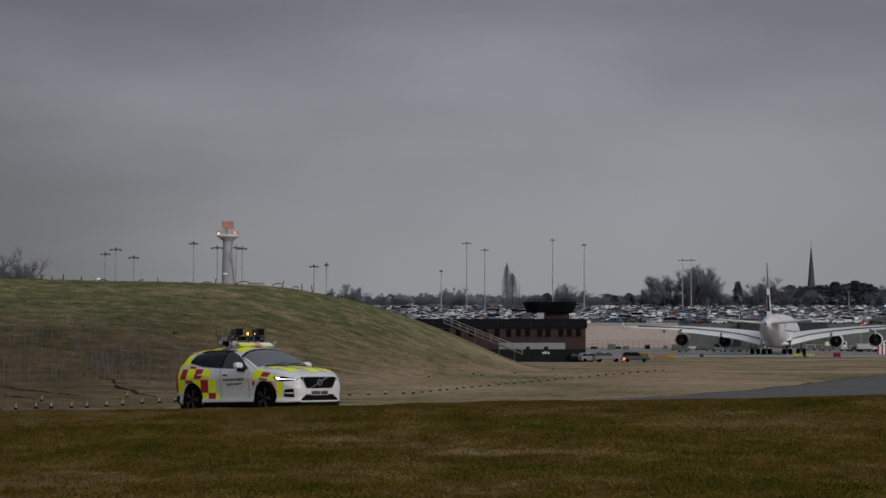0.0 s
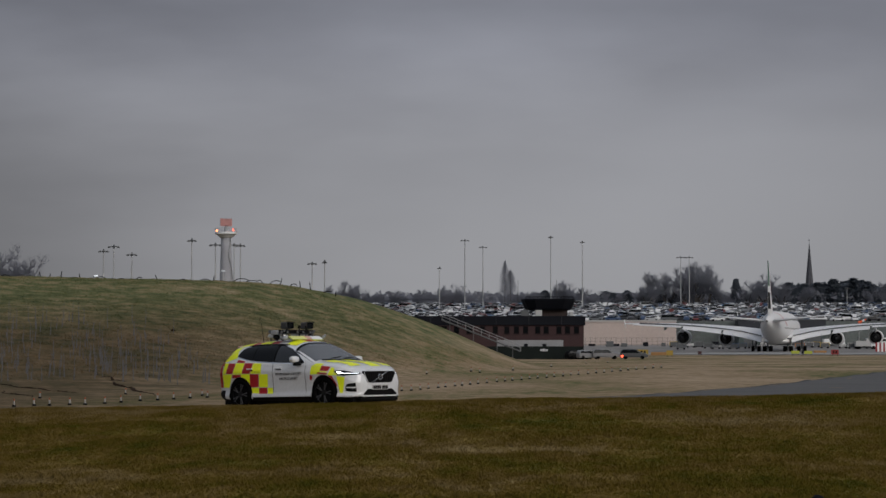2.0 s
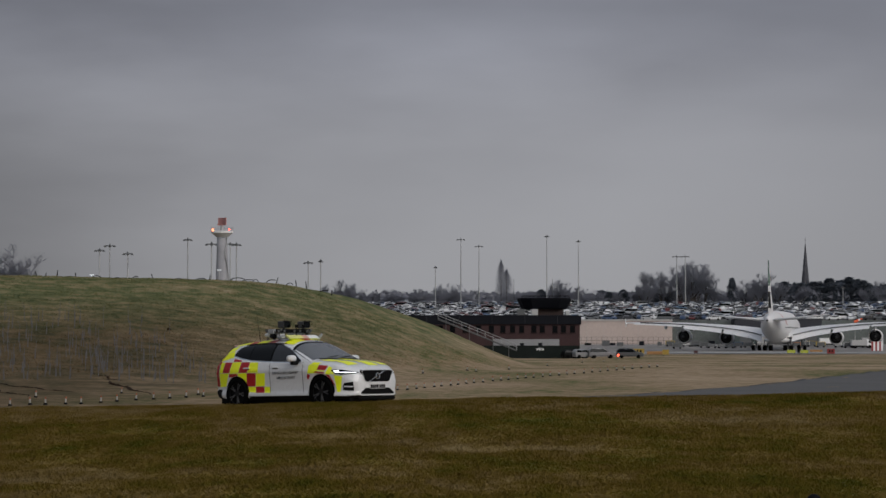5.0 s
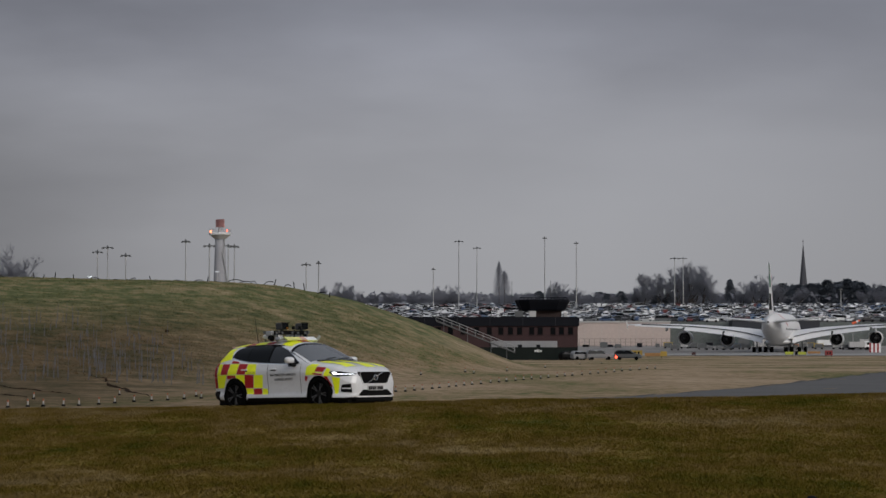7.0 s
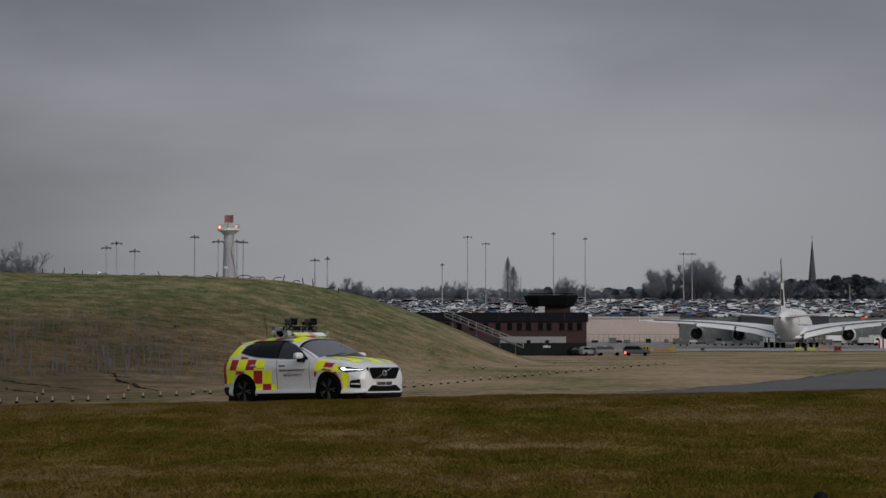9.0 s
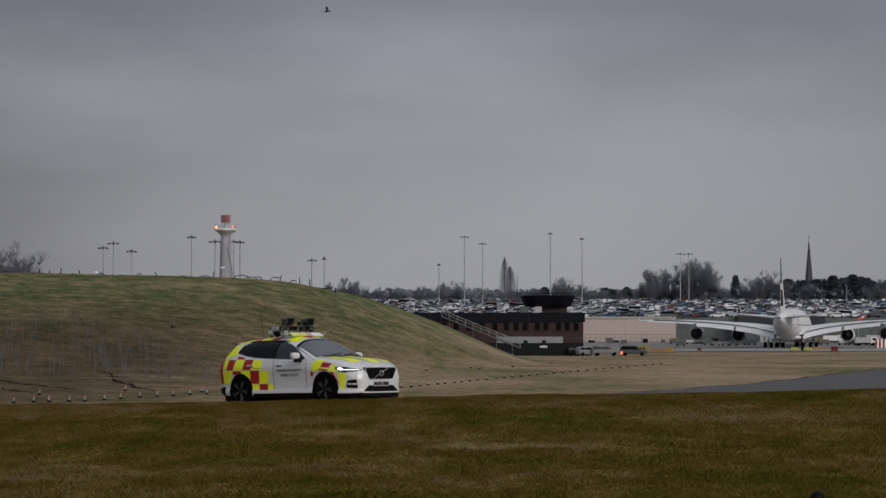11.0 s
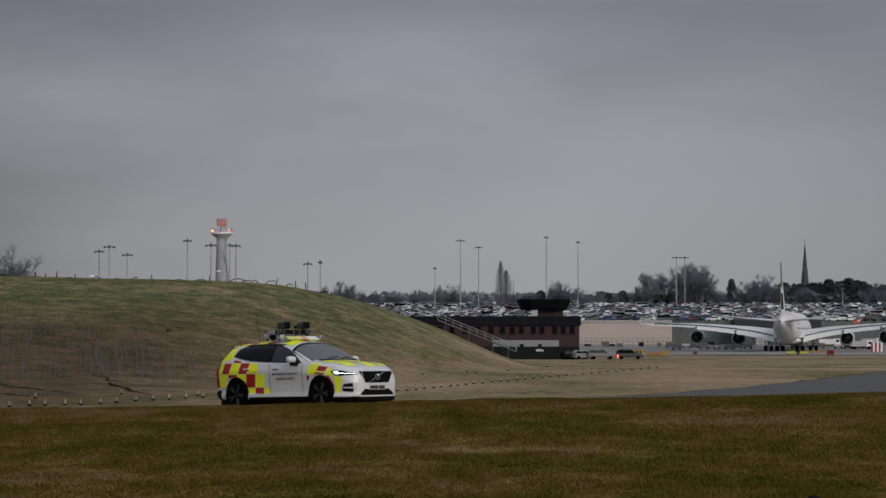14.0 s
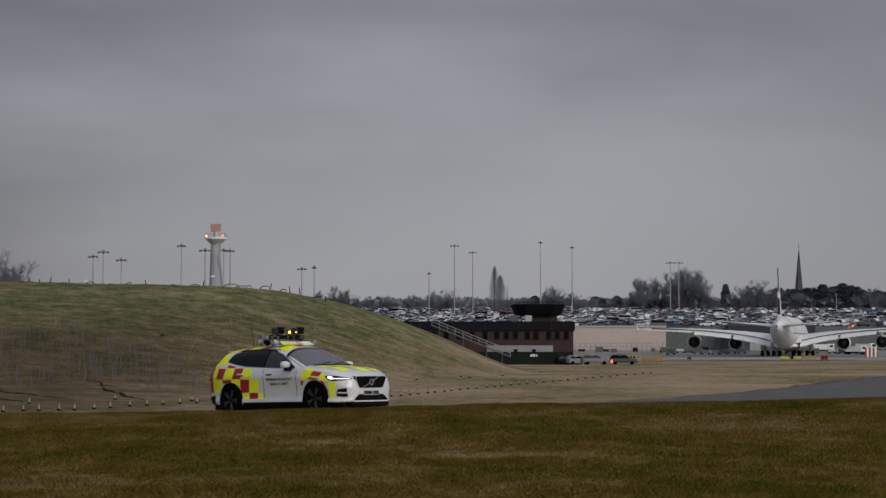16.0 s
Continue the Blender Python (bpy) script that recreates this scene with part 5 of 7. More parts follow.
def small_car(kind, m, material, label, group=""):
    c = empty("parked_car", m, label, "car", group)
    part("body", small_car_body(kind), material, c)
    st = [s for s in small_car_rings(kind) if s[4] - s[3] > 0.2]
    x0, x1 = st[0][0] + 0.05, st[-1][0] + 0.45
    for s in (-1, 1):
        bm = bmesh.new()
        be = st[1][3] + 0.05
        tp = st[1][4] - 0.10
        w = st[1][1]
        loft(bm, [[(x0, s * (w * 0.97 + 0.01), be), (x1 + 0.1, s * (w * 0.97 + 0.01), be), (x1 - 0.55, s * (w * 0.80 + 0.01), tp), (x0 + 0.3, s * (w * 0.80 + 0.01), tp)],
                  [(x0, s * w * 0.8, be), (x1 + 0.1, s * w * 0.8, be), (x1 - 0.55, s * w * 0.7, tp), (x0 + 0.3, s * w * 0.7, tp)]])
        part("side_window", bm, LENSGLASS, c)
        for x in (-1.35, 1.35):
            part("wheel", rodbm((x, s * 0.68, 0.31), (x, s * 0.90, 0.31), 0.31, n=10), RUBBER, c)
    a, b = st[-1], small_car_rings(kind)[small_car_rings(kind).index(st[-1]) + 1]
    bm = bmesh.new()
    loft(bm, [[(a[0] + 0.04, -a[1] * .72, a[4] - .03), (a[0] + 0.04, a[1] * .72, a[4] - .03), (b[0] + .02, b[1] * .82, b[4] + .02), (b[0] + .02, -b[1] * .82, b[4] + .02)],
              [(a[0] - .1, -a[1] * .72, a[4] - .1), (a[0] - .1, a[1] * .72, a[4] - .1), (b[0] - .1, b[1] * .82, b[4] - .1), (b[0] - .1, -b[1] * .82, b[4] - .1)]])
    part("windscreen", bm, LENSGLASS, c)
    return c


def fill_car_park():
    rnd = random.Random(7)
    kinds = ["saloon", "hatch", "saloon", "van"]
    masters = {}
    labels = {"saloon": "parked family saloon car in a packed car park", "hatch": "small parked hatchback in a packed car park", "van": "tall parked van in a packed car park"}
    far_v, far_f, glass_v, glass_f = [], [], [], []
    shapes = {}
    for k in set(kinds):
        bm = small_car_body(k)
        bm.verts.index_update()
        vs = [v.co.copy() for v in bm.verts]
        fs = [[v.index for v in f.verts] for f in bm.faces]
        bm.free()
        st = [q for q in small_car_rings(k) if q[4] - q[3] > 0.2]
        w, be, tp = st[1][1], st[1][3] + .05, st[1][4] - .1
        dark = []
        for s in (-1, 1):
            o = len(dark)
            dark += [Vector((st[0][0] + .1, s * (w * .97 + .02), be)), Vector((st[-1][0] + .5, s * (w * .97 + .02), be)), Vector((st[-1][0], s * (w * .8 + .02), tp)), Vector((st[0][0] + .35, s * (w * .8 + .02), tp))]
        x1 = st[-1][0]
        dark += [Vector((x1 + .1, -w * .7, st[-1][4])), Vector((x1 + .1, w * .7, st[-1][4])), Vector((x1 + .8, w * .8, be + .08)), Vector((x1 + .8, -w * .8, be + .08))]
        shapes[k] = (vs, fs, dark)
    made = 0
    y = 763.0
    row = 0
    while y < 1008:
        lo, hi = -0.030 * y, 0.186 * y
        x = lo + rnd.uniform(0, 4)
        tilt = math.degrees(math.atan2(8.5, 250))
        while x < hi:
            if rnd.random() < 0.90:
                k = rnd.choice(kinds[:3]) if rnd.random() < 0.94 else "van"
                across = rnd.random() < 0.55
                turn = (0 if across else 90) + 180 * rnd.randint(0, 1) + rnd.uniform(-5, 5)
                m = pose(x, y + rnd.uniform(-1, 1), 0)
                m.translation.z = deck_z(m.translation.y) + (0.0 if across else 0.02)
                m = m @ pose(0, 0, 0, tilt, 0, 0) @ pose(0, 0, 0, 0, 0, turn)
                if made < 300 and row < 9:
                    if k not in masters:
                        masters[k] = small_car(k, m, CARPAINT, labels[k], "cars in the car park")
                    else:
                        copy_thing(masters[k], m)
                    made += 1
                else:
                    vs, fs, dark = shapes[k]
                    o = len(glass_v)
                    glass_v += [m @ v for v in dark]
                    glass_f += [[o + 4 * q + r for r in range(4)] for q in range(3)]
                    o = len(far_v)
                    far_v += [m @ v for v in vs]
                    far_f += [[i + o for i in f] for f in fs]
                x += 5.2 if across else 2.9
            else:
                x += 3.5
        y += 7.0 if row < 9 else 12.0
        row += 1
    tagged(pydata("far_car_windows", glass_v, glass_f, LENSGLASS), "dark windows of the far parked cars", "car windows", kind="stuff")
    far = pydata("far_parked_cars", far_v, far_f, CARPAINT_FAR)
    tagged(far, "far rows of tightly parked cars of many colours", "cars", kind="stuff")


fill_car_park()


# ---- masts, radar tower, church spire ----
def lamp_mast(x, y, z0, z1, arm, label, two=False):
    m = empty("lamp_mast", pose(x, y, z0), label, "lamp post", "lamp masts")
    h = z1 - z0
    part("pole", rodbm((0, 0, 0), (0, 0, h), 0.22, 0.12, n=8), STEEL, m)
    part("crossarm", boxbm(-arm, arm, -0.12, 0.12, h - 0.12, h + 0.1, bevel=0.03), DARKSTEEL, m)
    for k in range(3):
        xx = (-0.85 + 0.85 * k) * arm
        part("lamp_head", boxbm(xx - 0.32, xx + 0.32, -0.3, 0.3, h - 0.32, h - 0.1, bevel=0.06), DARKSTEEL, m)
    part("head_cap", rodbm((0, 0, h), (0, 0, h + 0.5), 0.3, 0.12, n=8), DARKSTEEL, m)
    return m


def mast_at(px, top, base, D, arm):
    """Placed to fit the camera's view: px and heights in pixels, focal length 4500."""
    k = D / 4500
    lamp_mast(px * k, D, (ground_z(px * k, D) - 0.1) if D < 700 else deck_z(D), top * k + EYE, arm, "tall grey lamp mast with a wide cross head")


for off, top, base, D, arm in ((-591, 166, 60, 620, 1.15), (-573, 174, 60, 620, 1.35), (-541, 160, 60, 600, 1.15), (-435, 185, 60, 600, 0.95), (-393, 177, 60, 560, 1.3),
                               (-360, 177, 60, 640, 1.1), (-349, 176, 60, 600, 1.0), (-222, 144, 60, 640, 1.1), (-200, 147, 60, 620, 0.4), (3, 136, 68, 880, 0.5), (48, 185, 70, 900, 1.5),
                               (80, 173, 70, 930, 1.4), (200, 191, 75, 930, 0.7), (256, 182, 75, 930, 0.7), (430, 155, 70, 960, 1.6), (445, 155, 70, 1000, 1.6), (724, 100, 60, 960, 0.7)):
    mast_at(off, top, base, D, arm)


# lavender-grey base: the haze over the white tower is put into its colour
TOWERPAINT = mat("hazed_tower_concrete", (0.33, 0.335, 0.365), 0.8, vary=0.12, size=4)


def build_tower():
    t = empty("radar_tower", pose(-41.6, 500, 0), "slender white radar tower with a railed gallery and red lamps", "radar tower")
    bm = bmesh.new()
    loft(bm, [[(r * math.cos(2 * math.pi * k / 24), r * math.sin(2 * math.pi * k / 24), z) for k in range(24)] for z, r in ((0, 1.55), (13, 1.28), (20, 1.06), (23.0, 0.98))])
    shaft = part("shaft", bm, TOWERPAINT, t, smooth=True)
    for z in (9.5, 13.0, 16.5, 20.0):
        r = lerp_table(z, [(0, 1.55), (13, 1.28), (20, 1.06), (23, 0.98)])
        part("joint_ring", rodbm((0, 0, z), (0, 0, z + 0.06), r + 0.012, n=24), STEEL, shaft)
    bm = bmesh.new()
    loft(bm, [[(r * math.cos(2 * math.pi * k / 24), r * math.sin(2 * math.pi * k / 24), z) for k in range(24)] for z, r in ((22.6, 1.1), (23.3, 1.9), (23.4, 2.2), (23.75, 2.2), (23.8, 2.0))])
    gal = part("gallery", bm, WHITE, t)
    ra = bmesh.new()
    for k in range(24):
        a, b = 2 * math.pi * k / 24, 2 * math.pi * (k + 1) / 24
        p, q = (2.1 * math.cos(a), 2.1 * math.sin(a)), (2.1 * math.cos(b), 2.1 * math.sin(b))
        rod(ra, (*p, 24.5), (*q, 24.5), 0.03, n=5)
        rod(ra, (*p, 23.7), (*p, 24.5), 0.025, n=5)
    part("railing", ra, STEEL, gal)
    pts = [(0.95, -0.7, 23.0), (1.0, -0.85, 21.5), (0.55, -1.15, 19.8), (0.75, -1.12, 18.6), (1.08, -0.80, 17.2), (1.28, -0.5, 15.5), (1.38, -0.2, 13.5), (1.5, -0.1, 9.0)]
    part("cable_duct", tube_path(pts, 0.10, 7), STEEL, t)
    part("pedestal", rodbm((0, 0, 23.8), (0, 0, 24.9), 0.5, 0.32, n=14), STEEL, t)
    part("obstruction_lamp", rodbm((-1.75, -1.2, 23.8), (-1.75, -1.2, 24.25), 0.2, 0.16, n=12), ORANGELAMP, t, "lit orange obstruction lamp")
    part("obstruction_lamp", rodbm((1.5, -1.4, 24.0), (1.5, -1.4, 24.3), 0.13, 0.1, n=12), REDLAMP, t, "small red obstruction lamp")
    ant = new("radar_antenna")
    ant.parent = t
    ant.matrix_basis = pose(0, 0, 24.9)
    ANT = mat("antenna_red", (0.40, 0.20, 0.19), 0.7, vary=0.15)
    bm = bmesh.new()
    rings = []
    for k in range(9):
        u = -1.35 + 2.7 * k / 8
        rings.append([(u, -0.25 + 0.16 * u * u - (0.1 if s else 0), 0.0 + z) for s, z in ((0, 0.05), (0, 0.8), (0, 1.55), (1, 1.55), (1, 0.8), (1, 0.05))])
    loft(bm, rings)
    part("reflector", bm, ANT, ant, "red-painted curved reflector")
    part("feed_horn", boxbm(-0.15, 0.15, 0.85, 1.1, 0.0, 0.25), ANT, ant)
    part("feed_arm", rodbm((0, -0.25, 0.05), (0, 0.95, 0.1), 0.07, n=6), ANT, ant)
    return t, ant


tower, antenna = build_tower()


def build_spire():
    c = empty("church_spire", pose(190, 1300, 8), "dark slender stone church spire above the trees", "church")
    bm = bmesh.new()
    loft(bm, [[(r * math.cos(2 * math.pi * (k + .5) / 8), r * math.sin(2 * math.pi * (k + .5) / 8), z) for k in range(8)] for z, r in ((18, 2.9), (20, 2.5), (45, 0.18))])
    part("spire", bm, STONE, c)
    part("belfry", boxbm(-2.6, 2.6, -2.6, 2.6, 0, 18.5, bevel=0.1), STONE, c)
    cr = bmesh.new()
    rod(cr, (0, 0, 45), (0, 0, 48.0), 0.10, n=6)
    rod(cr, (-0.5, 0, 47.0), (0.5, 0, 47.0), 0.09, n=6)
    part("cross", cr, STONE, c)
    return c


build_spire()


# ---- trees ----
def tree_skeleton(rnd, height, spread, levels, upright):
    """Branch segments (a, b, ra, rb, level) of a bare tree."""
    segs = []

    def grow(p, d, length, r, lev):
        n = 3 if lev == 0 else 2
        q = p
        for i in range(n):
            d2 = (d + Vector((rnd.gauss(0, .12), rnd.gauss(0, .12), rnd.gauss(0, .06)))).normalized()
            e = q + d2 * length / n
            segs.append((q, e, r * (1 - .25 * i / n), r * (1 - .25 * (i + 1) / n), lev))
            if lev < levels and (lev > 0 or i > 0):
                for _ in range(2 if lev < 3 else 3):
                    ang = rnd.uniform(0, 2 * math.pi)
                    side = Vector((math.cos(ang), math.sin(ang), rnd.uniform(0.1, 0.9) + upright))
                    grow(e, (d2 * (0.5 + upright) + side * spread).normalized(), length * rnd.uniform(.50, .72), r * .5, lev + 1)
            q, d = e, d2
    grow(Vector((0, 0, 0)), Vector((0, 0, 1)), height * .42, height * .022, 0)
    return segs


def tubes(segs, n=3, thin=0.0):
    verts, faces = [], []
    for a, b, ra, rb, lev in segs:
        d = (b - a).normalized()
        u = d.orthogonal().normalized()
        v = d.cross(u)
        o = len(verts)
        for p, r in ((a, max(ra, thin)), (b, max(rb, thin))):
            for k in range(n):
                t = 2 * math.pi * k / n
                verts.append(p + u * r * math.cos(t) + v * r * math.sin(t))
        for k in range(n):
            faces.append((o + k, o + (k + 1) % n, o + n + (k + 1) % n, o + n + k))
    return verts, faces


def twig_ribbons(rnd, segs, per, length, width):
    """Fine twigs as slim leaf-thin blades fanning out of the outer branches."""
    verts, faces = [], []
    for a, b, ra, rb, lev in segs:
        for _ in range(per):
            p = a.lerp(b, rnd.random())
            d = ((b - a).normalized() * 0.9 + Vector((rnd.gauss(0, .6), rnd.gauss(0, .6), rnd.gauss(.25, .5)))).normalized()
            q = p + d * length * rnd.uniform(.5, 1.2)
            u = d.orthogonal().normalized() * width
            o = len(verts)
            verts += [p - u, p + u, q]
            faces.append((o, o + 1, o + 2))
    return verts, faces


def domed(p, height):
    """Rounds a crown off: stray tips are drawn in to an uneven dome."""
    c = Vector((0, 0, height * .58))
    q = p - c
    r = Vector((q.x / (height * .42), q.y / (height * .42), q.z / (height * .44))).length
    lim = 1 + .20 * noise.noise(q * (5 / height)) + .12 * noise.noise(q * (17 / height))
    return p if r <= lim else c + q * (lim / r) ** .85


def bare_tree(name, seed, height, spread, upright, m, label):
    rnd = random.Random(seed)
    segs = tree_skeleton(rnd, height, spread, 4, upright)
    t = empty(name, m, label, "tree", "trees behind the car park")
    v, f = tubes([s for s in segs if s[4] < 2], n=6)
    pydata("trunk", v, f, BARK, t)
    outer = [s for s in segs if s[4] >= 2]
    v, f = tubes(outer, thin=0.015 * height / 14)
    tv, tf = twig_ribbons(rnd, [s for s in outer if s[4] >= 3], 9, height * .075, 0.010 * height / 14)
    f = list(f) + [tuple(i + len(v) for i in q) for q in tf]
    pydata("crown", [domed(p, height) for p in list(v) + tv], f, TWIG_HAZE, t, "fine bare twigs")
    return t


def poplar_tree(seed, height, m, label):
    """A slim spindle of steep branches and upward twigs."""
    rnd = random.Random(seed)
    t = empty("poplar_tree", m, label, "tree", "trees behind the car park")
    part("trunk", rodbm((0, 0, 0), (0, 0, height * .95), height * .016, height * .003, n=7), BARK, t)
    verts, faces = [], []
    for k in range(2600):
        z = rnd.uniform(.12, .97)
        w = height * .15 * (math.sin(math.pi * min(1, z * 1.02) ** .8) ** .7) * math.sqrt(rnd.random())
        a = rnd.uniform(0, 2 * math.pi)
        p = Vector((w * math.cos(a), w * math.sin(a), z * height))
        d = Vector((math.cos(a) * rnd.uniform(0, .35), math.sin(a) * rnd.uniform(0, .35), 1)).normalized()
        q = p + d * height * rnd.uniform(.03, .075)
        u = Vector((-math.sin(a), math.cos(a), 0)) * rnd.uniform(.02, .05)
        o = len(verts)
        verts += [p - u, p + u, q]
        faces.append((o, o + 1, o + 2))
    pydata("crown", verts, faces, TWIG_HAZE, t, "steep bare twigs in a slim spindle")
    return t


def evergreen_tree(seed, height, wide, m, label):
    rnd = random.Random(seed)
    t = empty("evergreen_tree", m, label, "tree", "trees behind the car park")
    part("trunk", rodbm((0, 0, 0), (0, 0, height * .8), height * .03, height * .01, n=7), BARK, t)
    verts, faces = [], []
    for k in range(3200):
        z = rnd.uniform(.12, 1) ** 0.9
        r = wide * (1 - z) ** .55 * (0.9 + .10 * math.sin(z * 17 + seed)) * math.sqrt(rnd.random()) + .2
        a = rnd.uniform(0, 2 * math.pi)
        c = Vector((r * math.cos(a), r * math.sin(a), z * height))
        s = rnd.uniform(.16, .36) * height / 12
        o = len(verts)
        for _ in range(3):
            verts.append(c + Vector((rnd.gauss(0, s), rnd.gauss(0, s), rnd.gauss(0, s * .6))))
        faces.append((o, o + 1, o + 2))
    pydata("crown", verts, faces, EVERGREEN_HAZE, t, "dense dark needles")
    return t


def plant_trees():
    rnd = random.Random(21)
    bare = [bare_tree("bare_tree", 31 + i, 14, 0.68 + .08 * i, .22 + .05 * i, pose(40 + 12 * i, 1180, 14), "bare deciduous winter tree with a rounded twiggy crown") for i in range(4)]
    poplar = poplar_tree(77, 16, pose(27, 1110, 14), "slim upright bare poplar behind the car park")
    ever = [evergreen_tree(5 + i, 12, 3.6, pose(170 + 9 * i, 1200, 13), "dark evergreen tree in the far tree line") for i in range(3)]

    def put(master, off, top, D, base=12.0, h0=14.0, squash=1.0):
        k = D / 4500
        z1 = EYE + top * k
        s = (z1 - base) / h0
        c = copy_thing(master, pose(off * k, D, base, 0, 0, rnd.uniform(0, 360)))
        c.scale = (s * squash, s * squash, s)
        return c
    for b, (off, top) in zip(bare, ((-165, 105), (25, 104), (225, 112), (470, 142))):
        k = 1150 / 4500
        b.matrix_basis = pose(off * k, 1150, 12)
        s = (EYE + top * k - 12) / 14
        b.scale = (s * 1.15, s * 1.15, s)
    poplar.matrix_basis = pose(119 * .25, 1125, 12)
    poplar.scale = (1.25, 1.25, (EYE + 148 * .25 - 12) / 16)
    put(poplar, 129, 132, 1130, h0=16, squash=1.1)
    for e, (off, top) in zip(ever, ((690, 106), (720, 112), (750, 114))):
        k = 1200 / 4500
        e.matrix_basis = pose(off * k, 1200, 12)
        s = (EYE + top * k - 12) / 12
        e.scale = (s * 1.6, s * 1.6, s)
    # low hedge-like tree line, then the taller clumps
    for i in range(46):
        off = -190 + i * 17 + rnd.uniform(-7, 7)
        put(rnd.choice(bare), off, rnd.uniform(84, 98), rnd.uniform(1120, 1230), squash=1.5)
    for off, top in ((-165, 112), (-182, 104), (-150, 106), (-205, 96), (-128, 98), (-105, 97), (-82, 96), (-55, 95), (-30, 97), (0, 96), (18, 104), (395, 138), (408, 130), (430, 136), (447, 141), (466, 145), (485, 138), (372, 112), (360, 104), (505, 118), (560, 112), (576, 122), (592, 124), (608, 116), (230, 110), (245, 108), (170, 100), (40, 106), (640, 110), (770, 104), (790, 110), (800, 100)):
        put(rnd.choice(bare), off, top, rnd.uniform(1100, 1180), squash=1.15)
    for i in range(26):
        off = 300 + i * 20.5 + rnd.uniform(-7, 7)
        put(rnd.choice(ever), off, rnd.uniform(86, 100) + (10 if off > 620 else 0), rnd.uniform(1150, 1230), h0=12, squash=1.7)
    for off, top in ((528, 116), (620, 110), (650, 108), (672, 110), (700, 116), (735, 118), (760, 112), (310, 92), (335, 96), (190, 96)):
        put(rnd.choice(ever), off, top, 1160, h0=12, squash=1.3 if off != 528 else .8)
    # hazy undergrowth that closes the tree line
    verts, faces = [], []
    for i in range(36000):
        off = rnd.uniform(-330, 860)
        D = rnd.uniform(1150, 1290)
        k = D / 4500
        hi = 90 + 8 * noise.noise(Vector((off * .021, 2, 0))) + 5 * noise.noise(Vector((off * .09, 5, 0)))
        z = 11 + (EYE + hi * k - 11) * rnd.random() ** .8
        s = rnd.uniform(.3, .9)
        c = Vector((off * k, D, z))
        o = len(verts)
        verts += [c + Vector((rnd.gauss(0, s), rnd.gauss(0, s), rnd.gauss(0, s))) for _ in range(3)]
        faces.append((o, o + 1, o + 2))
    tagged(pydata("far_woods", verts, faces, TWIG_HAZE), "dense far brown winter hedgerow and undergrowth", "hedgerow", kind="stuff")
    verts, faces = [], []
    for i in range(15000):
        off = rnd.uniform(595, 800)
        D = rnd.uniform(1170, 1240)
        k = D / 4500
        hi = lerp_table(off, [(595, 86), (625, 104), (660, 106), (700, 108), (765, 108), (800, 92)]) + 5 * noise.noise(Vector((off * .06, 4, 0))) + 3 * noise.noise(Vector((off * .25, 9, 0)))
        z = 11 + (EYE + hi * k - 11) * rnd.random() ** .7
        s = rnd.uniform(.3, .8)
        c = Vector((off * k, D, z))
        o = len(verts)
        verts += [c + Vector((rnd.gauss(0, s), rnd.gauss(0, s), rnd.gauss(0, s))) for _ in range(3)]
        faces.append((o, o + 1, o + 2))
    tagged(pydata("far_conifers", verts, faces, EVERGREEN_HAZE), "dense dark belt of conifers by the church", "conifer belt", kind="stuff")
    # the bare tree beyond the embankment
    first_open = None
    for off, top in ((-785, 188), (-745, 165), (-722, 152), (-830, 190)):
        k = 330 / 4500
        if first_open is None:
            first_open = empty("bare_tree", pose(off * k, 330, 0.3), "open bare winter tree rising behind the embankment", "tree")
            segs = tree_skeleton(random.Random(52), 14, 0.75, 4, 0.1)
            v, f = tubes([s for s in segs if s[4] < 2], n=6)
            pydata("trunk", v, f, BARK, first_open)
            v, f = tubes([s for s in segs if s[4] >= 2], n=4, thin=0.022)
            tv, tf = twig_ribbons(random.Random(53), [s for s in segs if s[4] >= 3], 6, 0.85, 0.009)
            f = list(f) + [tuple(i + len(v) for i in q) for q in tf]
            pydata("crown", list(v) + tv, f, TWIG_HAZE, first_open, "open tangle of bare branches")
            one = first_open
        else:
            one = copy_thing(first_open, pose(off * k, 330, 0.3, 0, 0, rnd.uniform(0, 360)))
        s = (EYE + top * k) / 14
        one.scale = (s, s, s)


plant_trees()


# ---- on and before the embankment ----
POSTWHITE = mat("weathered_white", (0.33, 0.32, 0.30), 0.8, vary=0.4, size=0.3)
CAPRED = mat("faded_orange_cap", (0.30, 0.085, 0.035), 0.7, vary=0.35, size=0.3)


def marker_post(m):
    p = empty("edge_marker", m, "short white marker post with a red top on a dark base", "marker post", "marker posts along the road edge")
    part("post", rodbm((0, 0, 0.03), (0, 0, 0.17), 0.022, n=8), POSTWHITE, p)
    part("base", rodbm((0, 0, 0), (0, 0, 0.05), 0.06, 0.045, n=8), BLACK, p)
    part("cap", rodbm((0, 0, 0.155), (0, 0, 0.205), 0.024, 0.020, n=8), CAPRED, p)
    return p


def along(line, n):
    """n places spread along a plan line by its own parameter."""
    for i in range(n):
        u = i / (n - 1) * (len(line) - 1)
        j = min(int(u), len(line) - 2)
        (ax, ay), (bx, by) = line[j], line[j + 1]
        yield ax + (bx - ax) * (u - j), ay + (by - ay) * (u - j)


